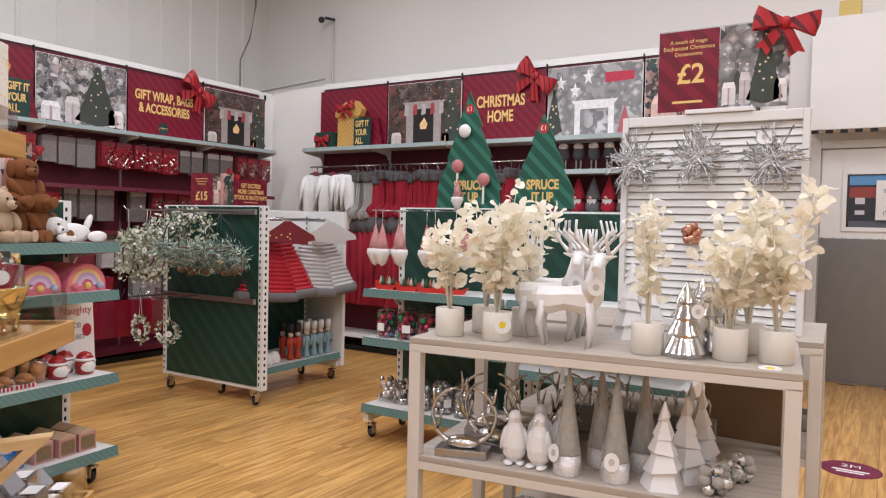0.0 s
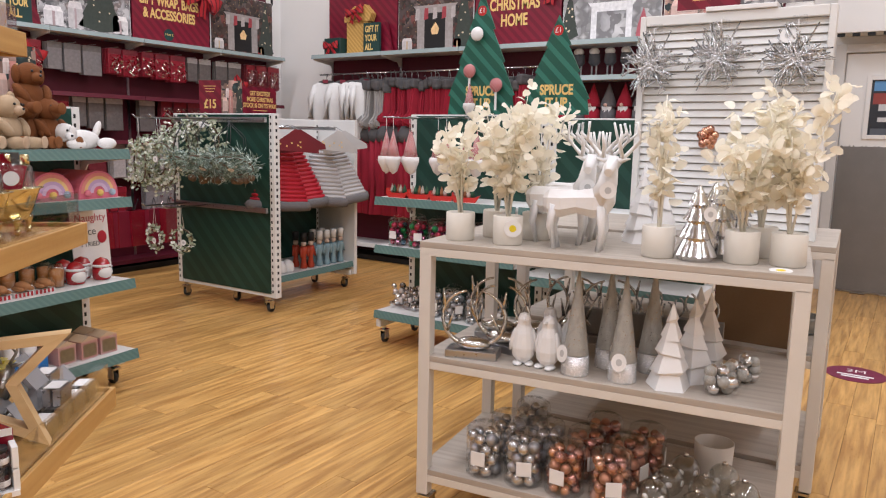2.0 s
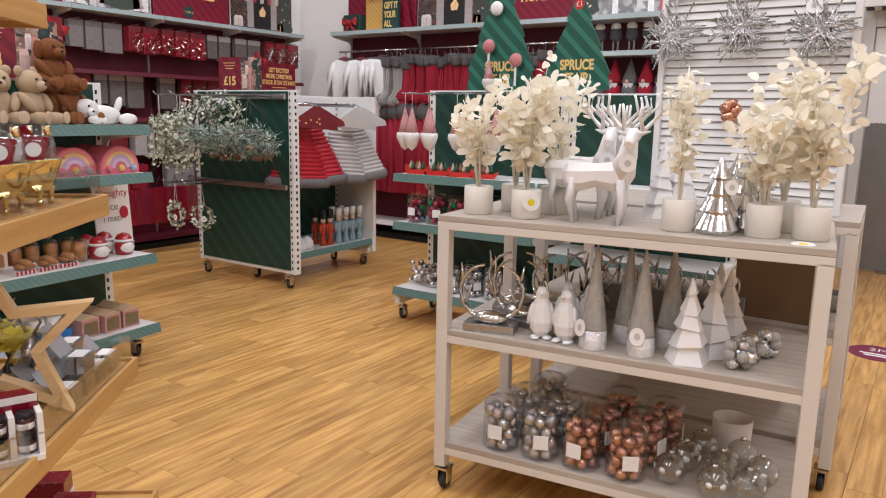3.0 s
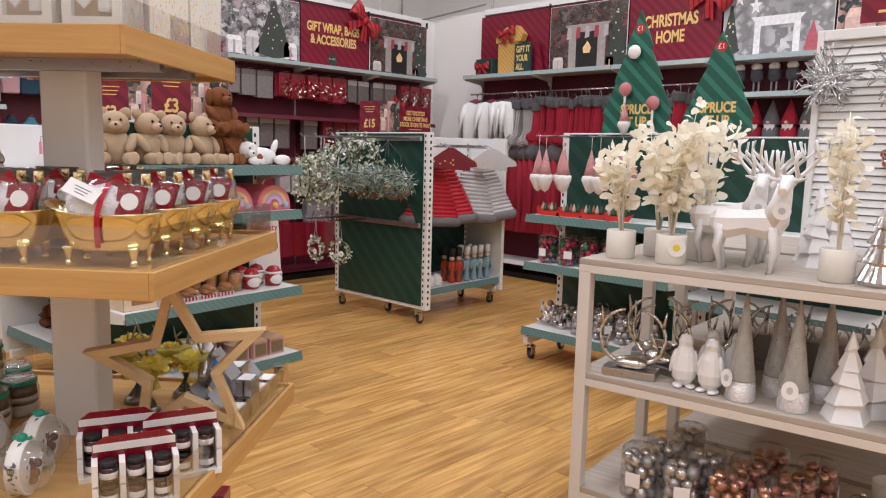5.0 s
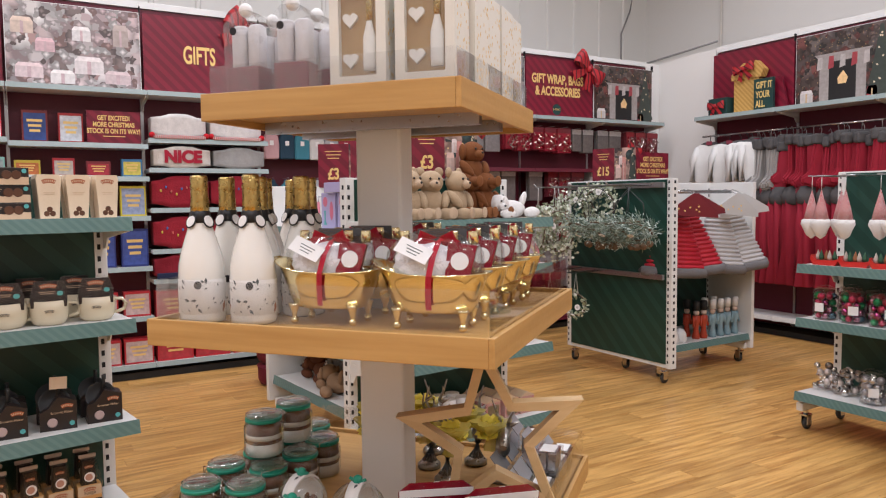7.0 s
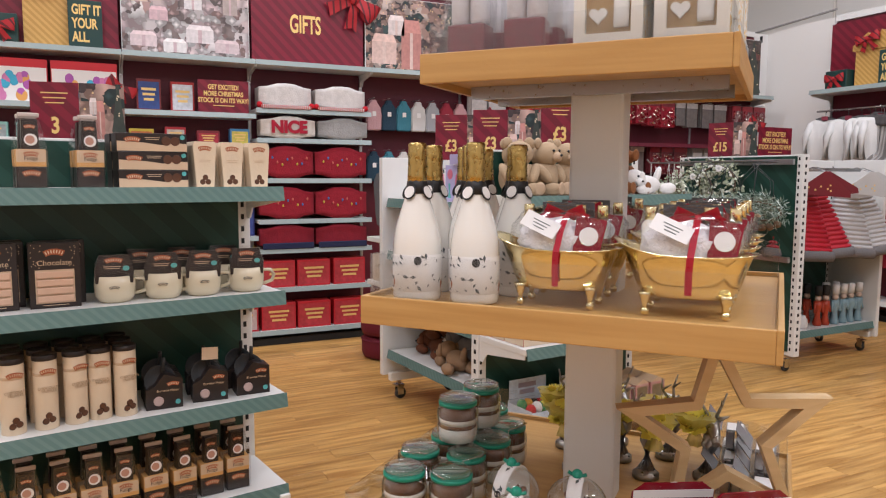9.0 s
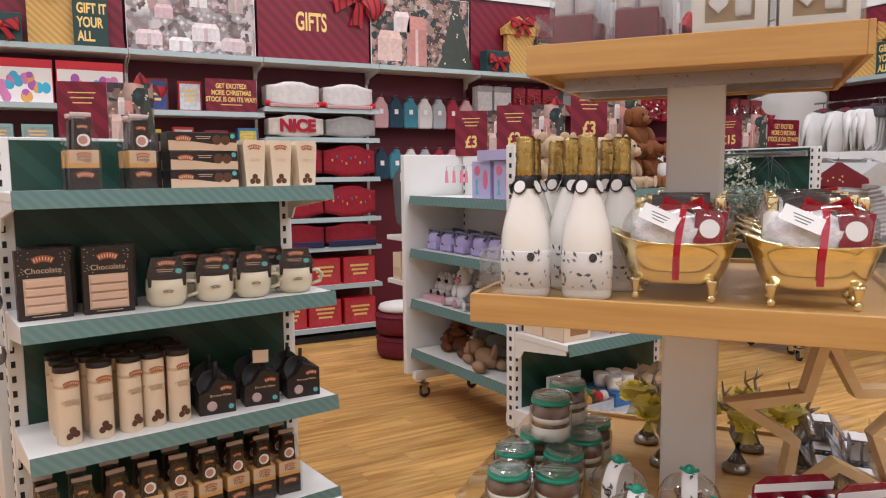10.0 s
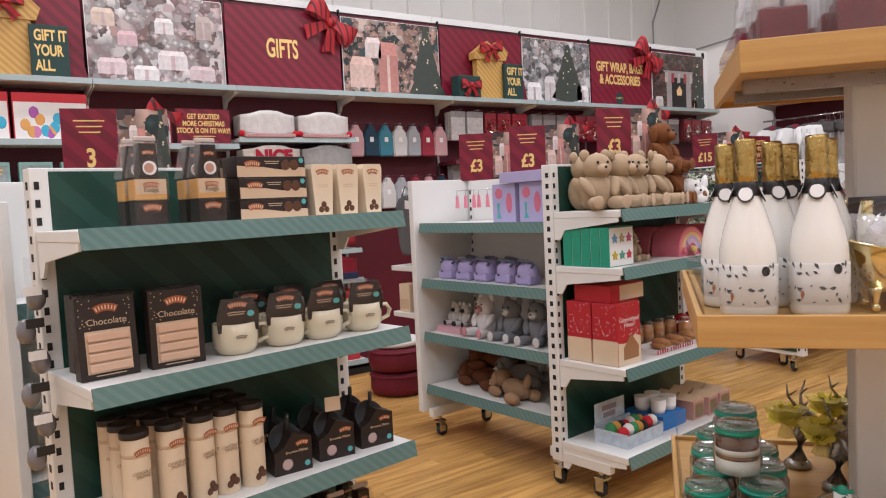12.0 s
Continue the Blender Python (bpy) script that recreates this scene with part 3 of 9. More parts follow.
for i in range(5):
    x0, x1 = RX[i], RX[i + 1]
    W = x1 - x0
    m = pose((x0 + x1) / 2, 6.95, 0, 0, 0, 0)
    g = thing("wall_bay", "burgundy backed wall bay with rails and shelves", "wall shelving", m, "wall bays along the end wall")
    part("back_panel", B(-W / 2, W / 2, -0.018, 0.0, 0.06, 3.02), burgundy, g)
    part("header_rail", B(-W / 2, W / 2, -0.03, 0.012, 3.025, 3.09, 0.003), metal_white, g)
    part("plinth", B(-W / 2, W / 2, -0.3, 0.0, 0.0, 0.055), dark_gap, g)
    part("upright", B(-W / 2 - 0.012, -W / 2 + 0.012, -0.03, -0.019, 0.06, 2.24), steel, g)
    shelf(g, W - 0.004, 0.36, 2.285, strip=plain_strip, y=-0.018, lip=0.04)
    if i < 3:
        for zz in (2.08, 1.55):
            rb = bmesh.new()
            tube(rb, [(-W / 2, -0.24, zz), (W / 2, -0.24, zz)], 0.011)
            part("clothes_rail", rb, chrome, g)
        shelf(g, W - 0.004, 0.36, 0.2, strip=metal_white, y=-0.018, lip=0.04)
    else:
        for zz in (1.97, 1.58, 1.2, 0.8, 0.4):
            shelf(g, W - 0.004, 0.36, zz, strip=plain_strip, y=-0.018, lip=0.04)
    N_BAYS.append((m, W))

# ---- stock on the oak stand ----


def mat(name, c, rough=0.5, **k):
    return material(name, c, rough, **k)


def row(proto, M, places):
    for p in places:
        x, y, z = p[:3]
        copy_thing(proto, M @ pose(x, y, z, 0, 0, p[3] if len(p) > 3 else 0))


red_ribbon = mat("red_ribbon", (0.42, 0.008, 0.03), 0.3)
burg_shiny = mat("burgundy_foil", (0.22, 0.008, 0.02), 0.25, coat=0.3)
gold = mat("gold_plate", (0.92, 0.82, 0.50), 0.14, metal=1.0, bump=0.0, vary=0.05)
gold_foil = mat("crinkled_gold_foil", (0.50, 0.36, 0.13), 0.28, metal=1.0, bump=0.22, fine=70)
milk = mat("milky_liquid", (0.84, 0.82, 0.77), 0.09, coat=0.8, bump=0.0, vary=0.04)
label_print = mat("botanical_label", (0.78, 0.76, 0.73), 0.5)
leaf_grey = mat("grey_print", (0.10, 0.11, 0.11), 0.6)
green_ribbon = mat("green_ribbon", (0.015, 0.26, 0.17), 0.3)
cocoa = mat("cocoa_mix", (0.16, 0.075, 0.04), 0.9, bump=0.15)
cream_layer = mat("white_sugar", (0.70, 0.66, 0.60), 0.9, bump=0.1)


def wrap_marks(parent, r, z0, z1, count, seed, material_, size=0.006):
    """Small printed leaves round a bottle."""
    rn = random.Random(seed)
    bm = bmesh.new()
    for _ in range(count):
        a, z, t, s = rn.uniform(0, 6.28), rn.uniform(z0, z1), rn.uniform(0, 3.14), rn.uniform(0.6, 1.5) * size
        c = [bm.verts.new(Vector(((r + 0.0006) * math.cos(a + u / r), (r + 0.0006) * math.sin(a + u / r), z + v))) for u, v in
             [(s * (k * math.cos(t) - q * 0.45 * math.sin(t)), s * (k * math.sin(t) + q * 0.45 * math.cos(t))) for k, q in ((1, 0), (0.2, 1), (-1, 0), (0.2, -1))]]
        bm.faces.new(c)
    return part("leaf_print", bm, material_, parent)


def bottle(m):
    b = thing("bubble_bath_bottle", "white bubble bath bottle with crinkled gold foil neck", "bottle", m, "bubble bath bottles on the oak stand")
    body = part("glass", lathe(bmesh.new(), [(0.044, 0.0), (0.052, 0.004), (0.0535, 0.012), (0.0535, 0.10), (0.052, 0.122), (0.046, 0.15), (0.036, 0.18), (0.027, 0.205), (0.021, 0.224), (0.018, 0.238)], 28), milk, b)
    lab = part("label", lathe(bmesh.new(), [(0.0537, 0.022), (0.0541, 0.0225), (0.0541, 0.093), (0.0537, 0.0935)], 28), label_print, b, "white label with grey leaves")
    wrap_marks(lab, 0.0541, 0.074, 0.091, 22, 3, leaf_grey, 0.005)
    wrap_marks(lab, 0.0541, 0.025, 0.055, 30, 5, leaf_grey, 0.005)
    wrap_marks(lab, 0.0542, 0.028, 0.05, 5, 8, mat("robin_orange", (0.45, 0.17, 0.07), 0.6), 0.009)
    part("collar", lathe(bmesh.new(), [(0.0255, 0.212), (0.0270, 0.213), (0.0225, 0.236), (0.0205, 0.238)], 20), black_card, b)
    part("foil", lathe(bmesh.new(), [(0.0215, 0.23), (0.0205, 0.25), (0.0195, 0.282), (0.0205, 0.288), (0.0195, 0.294), (0.0200, 0.308), (0.017, 0.312)], 20, wobble=lambda a, z: 1 + 0.05 * math.sin(a * 9 + z * 260)), gold_foil, b, "crinkled gold foil")
    for a in (-100, -10, 80, 170):
        d = part("seal", lathe(bmesh.new(), [(0.0155, 0), (0.0155, 0.002)], 20), black_card, b, m=pose(0, 0, 0, 0, 0, a) @ Matrix.Translation((0.0262, 0, 0.215)) @ pose(0, 0, 0, 0, 66, 0))
        part("seal_disc", lathe(bmesh.new(), [(0.0125, 0.002), (0.0125, 0.0028)], 20), paper_white, d)
    tg_ = part("price_dot", lathe(bmesh.new(), [(0.0085, 0), (0.0085, 0.001)], 18), black_card, b, m=pose(0, 0, 0, 0, 0, -62) @ Matrix.Translation((0.0542, 0, 0.083)) @ pose(0, 0, 0, 0, 90, 0))
    return b


rb = random.Random(11)
first = bottle(M_OAK @ pose(-0.31, -0.335, 1.128) @ Matrix.Diagonal((0.97, 0.97, 1.07, 1)))
bots = [(-0.185, -0.315), (-0.335, -0.20), (-0.245, -0.195), (-0.14, -0.175), (-0.31, -0.075), (-0.19, -0.055), (-0.31, 0.06)]
row(first, M_OAK, [(x, y, 1.128, rb.uniform(-30, 30)) for x, y in bots])


def bath_set(m):
    b = thing("bath_gift_set", "gold bathtub gift set wrapped with red ribbon", "gift set", m @ Matrix.Scale(1.17, 4), "gold bathtub gift sets on the oak stand")
    bm = bmesh.new()
    A, Bh = 0.100, 0.052
    prof = [(0.62, 0.60, 0.030), (0.72, 0.80, 0.034), (0.84, 0.93, 0.055), (0.93, 0.98, 0.080), (1.0, 1.0, 0.098), (1.08, 1.08, 0.102), (1.06, 1.05, 0.099), (0.96, 0.95, 0.096), (0.80, 0.85, 0.05), (0.6, 0.6, 0.036)]
    n, rings = 36, []
    for sx, sy, z in prof:
        ring = []
        for k in range(n):
            a = 2 * math.pi * k / n
            ca, sa = math.cos(a), math.sin(a)
            x = A * sx * math.copysign(abs(ca) ** 0.8, ca)
            y = Bh * sy * math.copysign(abs(sa) ** 0.8, sa)
            rise = max(0, (z - 0.05) / 0.05) * (0.024 * max(0, -ca) ** 2 + 0.004 * max(0, ca) ** 2)
            ring.append(bm.verts.new((x - (0.012 * max(0, -ca) if z > 0.09 else 0), y, z + rise)))
        rings.append(ring)
    for a, c in zip(rings, rings[1:]):
        for k in range(n):
            f = bm.faces.new((a[k], a[(k + 1) % n], c[(k + 1) % n], c[k]))
            f.smooth = True
    bm.faces.new(list(reversed(rings[0])))
    bm.faces.new(rings[-1])
    part("tub", bm, gold, b, "polished gold tub")
    for sx in (-1, 1):
        for sy in (-1, 1):
            f = bmesh.new()
            ball(f, (sx * 0.062, sy * 0.032, 0.008), (0.008, 0.008, 0.008), 10)
            lathe(f, [(0.004, 0.01), (0.005, 0.02), (0.010, 0.034), (0.012, 0.04)], 10, Matrix.Translation((sx * 0.062, sy * 0.032, 0)))
            part("foot", f, gold, b)
    puff = bmesh.new()
    bmesh.ops.create_icosphere(puff, subdivisions=4, radius=1, matrix=Matrix.Translation((-0.012, -0.006, 0.112)) @ Matrix.Diagonal((0.062, 0.042, 0.045, 1)))
    for v in puff.verts:
        v.co += (v.co - Vector((-0.012, -0.006, 0.112))) * (0.16 * noise.noise(v.co * 95))
    for f in puff.faces:
        f.smooth = True
    part("bath_puff", puff, mat("white_netting", (0.78, 0.75, 0.76), 0.8, bump=0.25, fine=220), b, "white bath puff")
    pch = bmesh.new()
    slab(pch, [(-0.022, 0), (0.022, 0), (0.026, 0.062), (-0.026, 0.062)], -0.006, 0.006)
    pouch = part("pouch", pch, burg_shiny, b, "burgundy sachet", m=pose(0.052, -0.03, 0.095, -14, 8, 8))
    part("pouch_label", lathe(bmesh.new(), [(0.016, 0), (0.016, 0.001)], 22), paper_white, pouch, m=Matrix.Translation((0, -0.0065, 0.03)) @ pose(0, 0, 0, 90))
    for k, (x, y) in enumerate(((-0.062, 0.012), (0.03, 0.02), (0.07, 0.012))):
        lo = bmesh.new()
        lathe(lo, [(0.014, 0.08), (0.015, 0.083), (0.015, 0.148), (0.008, 0.156)], 16, Matrix.Translation((x, y, 0)))
        lotion = part("lotion_bottle", lo, milk if k == 0 else glass_jar, b)
        cp = bmesh.new()
        lathe(cp, [(0.0095, 0.155), (0.0095, 0.175), (0.008, 0.177)], 14, Matrix.Translation((x, y, 0)))
        part("cap", cp, gold, lotion, "gold cap")
    part("backing_card", B(-0.045, 0.05, 0.036, 0.038, 0.09, 0.18), mat("grey_card", (0.08, 0.08, 0.085), 0.5), b)
    rbn = bmesh.new()
    path = [(0.006, -0.053, 0.040), (0.006, -0.056, 0.075), (0.008, -0.058, 0.10), (0.012, -0.045, 0.135), (0.014, -0.02, 0.158), (0.014, 0.01, 0.165), (0.012, 0.04, 0.13), (0.01, 0.054, 0.08)]
    vs = [[rbn.verts.new((p[0] + s * 0.0055, p[1], p[2])) for s in (-1, 1)] for p in path]
    for a, c in zip(vs, vs[1:]):
        rbn.faces.new((a[0], a[1], c[1], c[0]))
    part("ribbon", rbn, red_ribbon, b, "red ribbon")
    bw = bmesh.new()
    for s in (-1, 1):
        for dz in (0.0, 0.006):
            vv = [bw.verts.new(p) for p in ((0.014, -0.022, 0.160 + dz), (0.014 + s * 0.03, -0.03, 0.168 + dz * 2), (0.014 + s * 0.045, -0.028, 0.160 - dz * 3), (0.014 + s * 0.028, -0.02, 0.154 + dz))]
            bw.faces.new(vv if s > 0 else list(reversed(vv)))
    part("ribbon_bow", bw, red_ribbon, b)
    tag_ = bmesh.new()
    slab(tag_, [(-0.032, -0.016), (0.032, -0.016), (0.032, 0.016), (-0.032, 0.016)], -0.0006, 0.0006)
    tg_ = part("gift_tag", tag_, paper_white, b, "white gift tag", m=pose(-0.022, -0.05, 0.145, -38, 24, 0))
    for k in range(3):
        part("print_bar", B(-0.016 + 0.003 * k, 0.016 - 0.003 * k, -0.0012, -0.0007, 0.004 - 0.006 * k, 0.0055 - 0.006 * k), leaf_grey, tg_)
    cel = bmesh.new()
    lathe(cel, [(0.085, 0.10), (0.08, 0.14), (0.062, 0.165), (0.02, 0.18)], 14, Matrix.Diagonal((1.12, 0.58, 1, 1)), wobble=lambda a, z: 1 + 0.05 * math.sin(a * 5 + z * 60))
    co = part("cellophane", cel, film("cellophane", (0.98, 0.98, 0.98), 0.05, 0.35, 0.08), b, "clear cellophane wrap")
    co.visible_shadow = False
    return b


fb_ = bath_set(M_OAK @ pose(-0.015, -0.265, 1.128))
for p in [(0.235, -0.265, 1.128, 2), (0.235, -0.10, 1.128, -2), (0.235, 0.07, 1.128, 0), (0.235, 0.235, 1.128, 3), (-0.02, -0.09, 1.128, 2), (-0.03, 0.23, 1.128, 0)]:
    copy_thing(fb_, M_OAK @ pose(p[0], p[1], p[2], 0, 0, p[3]))

# boxed heart sets, bagged sets and crackers on the top tier
dots_mat = mat("white_dotted_card", (0.76, 0.74, 0.68), 0.5)


def heart_box(m):
    b = thing("heart_gift_box", "white dotted gift box with a window showing bath hearts", "gift box", m, "boxed gift sets on the top tier")
    w, d, h = 0.066, 0.045, 0.235
    bm = bmesh.new()
    box(bm, -w, w, -d + 0.004, d, 0, h, 0.001)
    part("box", bm, dots_mat, b)
    fr = bmesh.new()
    for a in ((-w, -0.044, 0, h), (0.044, w, 0, h), (-0.044, 0.044, 0, 0.03), (-0.044, 0.044, 0.205, h)):
        box(fr, a[0], a[1], -d - 0.012, -d + 0.0035, a[2], a[3])
    part("window_frame", fr, dots_mat, b)
    part("liner", B(-0.044, 0.044, -d + 0.001, -d + 0.0038, 0.03, 0.205), mat("tan_liner", (0.42, 0.27, 0.12), 0.7), b)
    for z in (0.065, 0.15):
        hb = bmesh.new()
        pts = []
        for k in range(24):
            t = 2 * math.pi * k / 24
            pts.append((0.0011 * 16 * math.sin(t) ** 3, 0.0011 * (13 * math.cos(t) - 5 * math.cos(2 * t) - 2 * math.cos(3 * t) - math.cos(4 * t))))
        slab(hb, pts, -0.007, 0.0)
        part("bath_heart", hb, milk, b, "white heart", m=Matrix.Translation((-0.02, -d + 0.001, z)))
    bt = bmesh.new()
    lathe(bt, [(0.014, 0), (0.015, 0.01), (0.015, 0.07), (0.007, 0.10), (0.006, 0.11)], 14)
    mb = part("mini_bottle", bt, milk, b, m=Matrix.Translation((0.024, -d - 0.002, 0.04)) @ Matrix.Diagonal((1, 0.5, 1, 1)))
    part("foil_cap", lathe(bmesh.new(), [(0.008, 0.105), (0.008, 0.15), (0.006, 0.152)], 12), gold_foil, mb)
    part("window", B(-0.044, 0.044, -d - 0.0115, -d - 0.011, 0.03, 0.205), glass_clear, b).visible_shadow = False
    part("price_dot", lathe(bmesh.new(), [(0.009, 0), (0.009, 0.001)], 16), black_card, b, m=Matrix.Translation((0.052, -d - 0.0125, 0.222)) @ pose(0, 0, 0, 90))
    rn = random.Random(4)
    dt = bmesh.new()
    for _ in range(60):
        y, z = rn.uniform(-d, d), rn.uniform(0.01, h - 0.01)
        box(dt, w - 0.0005, w + 0.0006, y - 0.0012, y + 0.0012, z - 0.003, z + 0.003, m=None)
    tagged(part("gold_fleck", dt, gold_print, b), kind="stuff")
    return b


hbx = heart_box(M_OAK @ pose(0.075, -0.235, 1.637))
row(hbx, M_OAK, [(0.225, -0.23, 1.637, 2), (0.235, -0.12, 1.637), (0.23, -0.005, 1.637, -2), (0.235, 0.10, 1.637), (0.23, 0.21, 1.637), (0.08, -0.12, 1.637), (0.08, 0.0, 1.637)])


def bagged_set(m):
    b = thing("bagged_gift_set", "clear bag of pale and burgundy bath gifts", "gift bag", m, "bagged gift sets on the top tier")
    part("insert", B(-0.042, 0.042, -0.028, 0.028, 0, 0.075, 0.003), mat("burgundy_floral", (0.17, 0.02, 0.035), 0.5, vary=0.5, scale=60), b)
    rl = bmesh.new()
    for x in (-0.022, 0.022):
        lathe(rl, [(0.02, 0.076), (0.021, 0.08), (0.021, 0.165), (0.014, 0.172)], 14, Matrix.Translation((x, 0, 0)))
    part("rolled_towel", rl, mat("grey_towel", (0.55, 0.52, 0.52), 0.9, bump=0.2), b)
    cv = bmesh.new()
    slab(cv, [(-0.046, 0.001), (0.046, 0.001), (0.048, 0.17), (0.02, 0.20), (-0.02, 0.20), (-0.048, 0.17)], -0.032, 0.032)
    part("clear_bag", cv, glass_clear, b).visible_shadow = False
    part("pompom", ball(bmesh.new(), (0, -0.012, 0.205), 0.016, 12), paper_white, b)
    part("price_dot", lathe(bmesh.new(), [(0.009, 0), (0.009, 0.001)], 16), black_card, b, m=Matrix.Translation((-0.02, -0.034, 0.155)) @ pose(0, 0, 0, 90))
    return b


bgs = bagged_set(M_OAK @ pose(-0.23, -0.24, 1.637))
row(bgs, M_OAK, [(-0.10, -0.25, 1.637, 4), (-0.23, -0.13, 1.637, 3), (-0.1, -0.14, 1.637), (-0.24, -0.02, 1.637), (-0.1, 0.0, 1.637), (-0.23, 0.12, 1.637, -3), (-0.1, 0.15, 1.637)])

# mug-cake jars on the lower tier


def jar(m):
    j = thing("baking_mix_jar", "clip-top glass jar of layered baking mix with green ribbon", "jar", m, "baking mix jars on the oak stand")
    part("glass", lathe(bmesh.new(), [(0.04, 0), (0.048, 0.004), (0.052, 0.02), (0.052, 0.075), (0.046, 0.088), (0.042, 0.095)], 26), glass_jar, j).visible_shadow = False
    for z0, z1, mt in ((0.003, 0.035, cream_layer), (0.0352, 0.045, cocoa), (0.0452, 0.058, cream_layer), (0.0582, 0.086, cocoa)):
        part("mix_layer", lathe(bmesh.new(), [(0.0, z0), (0.0465, z0), (0.0468 if z1 < 0.08 else 0.043, z1), (0.0, z1)], 24), mt, j)
    part("ribbon", lathe(bmesh.new(), [(0.0465, 0.090), (0.048, 0.0905), (0.048, 0.0985), (0.0465, 0.099)], 26), green_ribbon, j, "green ribbon")
    part("lid", lathe(bmesh.new(), [(0.042, 0.1025), (0.046, 0.103), (0.046, 0.109), (0.038, 0.113), (0.034, 0.111), (0.0, 0.111)], 26), glass_jar, j)
    cl = bmesh.new()
    tube(cl, [(0.047, -0.02, 0.09), (0.056, 0, 0.075), (0.056, 0, 0.105), (0.047, 0.02, 0.108), (0.0, 0.05, 0.106)], 0.0016, 6)
    part("clip", cl, chrome, j)
    return j


J0 = 0.624
js = [(-0.36, -0.30), (-0.255, -0.27), (-0.385, -0.17), (-0.27, -0.15), (-0.36, -0.05), (-0.25, -0.03), (-0.36, 0.07), (-0.25, 0.09), (-0.34, 0.2)]
fj = jar(M_OAK @ pose(js[0][0], js[0][1], J0))
row(fj, M_OAK, [(x, y, J0, rb.uniform(0, 360)) for x, y in js[1:]] + [(-0.315, -0.10, J0 + 0.114, 40), (-0.305, 0.03, J0 + 0.114, 80)])


def round_pack(m):
    j = thing("snowman_snack_jar", "round clear jar with a floral paper band", "jar", m, "round snack jars on the oak stand")
    part("ball_jar", ball(bmesh.new(), (0, 0, 0.062), (0.066, 0.055, 0.06), 24), glass_jar, j).visible_shadow = False
    fill = bmesh.new()
    rn = random.Random(6)
    for _ in range(26):
        a, r = rn.uniform(0, 6.3), rn.uniform(0, 0.036)
        ball(fill, (r * math.cos(a), r * math.sin(a) * 0.8, rn.uniform(0.022, 0.075)), rn.uniform(0.008, 0.012), 8)
    part("sweets", fill, mat("brown_sweets", (0.16, 0.07, 0.04), 0.5), j)
    bnd = part("band", lathe(bmesh.new(), [(0.0672, -0.016), (0.0678, -0.0158), (0.0678, 0.0158), (0.0672, 0.016)], 30, Matrix.Translation((0, 0, 0.062)) @ pose(0, 0, 0, 0, 90, 0) @ Matrix.Diagonal((0.92, 0.84, 1, 1))), label_print, j, "white floral paper band")
    wrap_marks(bnd, 0.0678, -0.013, 0.013, 40, 12, leaf_grey, 0.006).matrix_basis = Matrix.Translation((0, 0, 0.062)) @ pose(0, 0, 0, 0, 90, 0) @ Matrix.Diagonal((0.93, 0.85, 1, 1))
    part("price_dot", lathe(bmesh.new(), [(0.008, 0), (0.008, 0.001)], 16), black_card, j, m=Matrix.Translation((0.0, -0.0578, 0.075)) @ pose(0, 0, 0, 80))
    lettering(j, "£12", 0.008, paper_white, pose(0.0, -0.0594, 0.0752), depth=0.0002)
    tk = bmesh.new()
    ball(tk, (0, 0, 0.128), 0.012, 12)
    tube(tk, [(0.02, 0, 0.13), (0.0, 0.0, 0.122), (-0.02, 0, 0.132)], 0.004, 6)
    part("knot", tk, green_ribbon, j)
    return j


rp = round_pack(M_OAK @ pose(-0.07, -0.36, J0))
row(rp, M_OAK, [(0.075, -0.365, J0, 10), (-0.13, -0.22, J0, -12), (0.02, -0.22, J0, 5)])


def jam_pack(m):
    b = thing("jam_gift_pack", "burgundy carded pack of six small jam jars", "gift pack", m, "jam gift packs on the oak stand")
    sd = bmesh.new()
    slab(sd, [(-0.085, 0), (0.085, 0), (0.085, 0.012), (-0.085, 0.012)], -0.05, 0.02)
    part("tray", sd, label_print, b)
    bk = bmesh.new()
    slab(bk, [(-0.085, 0.0), (0.085, 0.0), (0.085, 0.135), (0.06, 0.155), (-0.06, 0.155), (-0.085, 0.135)], 0.0, 0.004)
    part("backing_card", bk, burg_shiny, b, m=pose(0, 0.021, 0, 10))
    part("header_band", B(-0.083, 0.083, -0.0015, -0.0005, 0.122, 0.14), paper_white, b, m=pose(0, 0.021, 0, 10))
    part("emblem", lathe(bmesh.new(), [(0.018, 0), (0.018, 0.001)], 20), paper_white, b, m=pose(0, 0.0, 0.137, 100))
    for z in (0.012, 0.062):
        pf = bmesh.new()
        for k in range(4):
            x = -0.0805 + k * 0.0537
            box(pf, x - 0.006, x + 0.006, -0.046, 0.015, z, z + 0.045)
        part("divider", pf, label_print, b)
        for k in range(3):
            x = -0.0537 + k * 0.0537
            jb = bmesh.new()
            lathe(jb, [(0.016, z + 0.001), (0.0185, z + 0.005), (0.0185, z + 0.028), (0.015, z + 0.034)], 14, Matrix.Translation((x, -0.022, 0)))
            jj = part("jam_jar", jb, mat("dark_jam", (0.05, 0.012, 0.01), 0.1, coat=0.5), b)
            lb_ = bmesh.new()
            lathe(lb_, [(0.0187, z + 0.009), (0.0190, z + 0.0095), (0.0190, z + 0.022), (0.0187, z + 0.0225)], 14, Matrix.Translation((x, -0.022, 0)))
            part("jar_label", lb_, label_print, jj)
            cpp = bmesh.new()
            lathe(cpp, [(0.0165, z + 0.0345), (0.017, z + 0.036), (0.017, z + 0.044), (0.016, z + 0.045)], 14, Matrix.Translation((x, -0.022, 0)))
            part("lid", cpp, black_card, jj)
    return b


jp = jam_pack(M_OAK @ pose(0.33, -0.36, J0, 0, 0, 30))
row(jp, M_OAK, [(0.365, -0.21, J0, 32), (0.22, -0.23, J0, 28)])

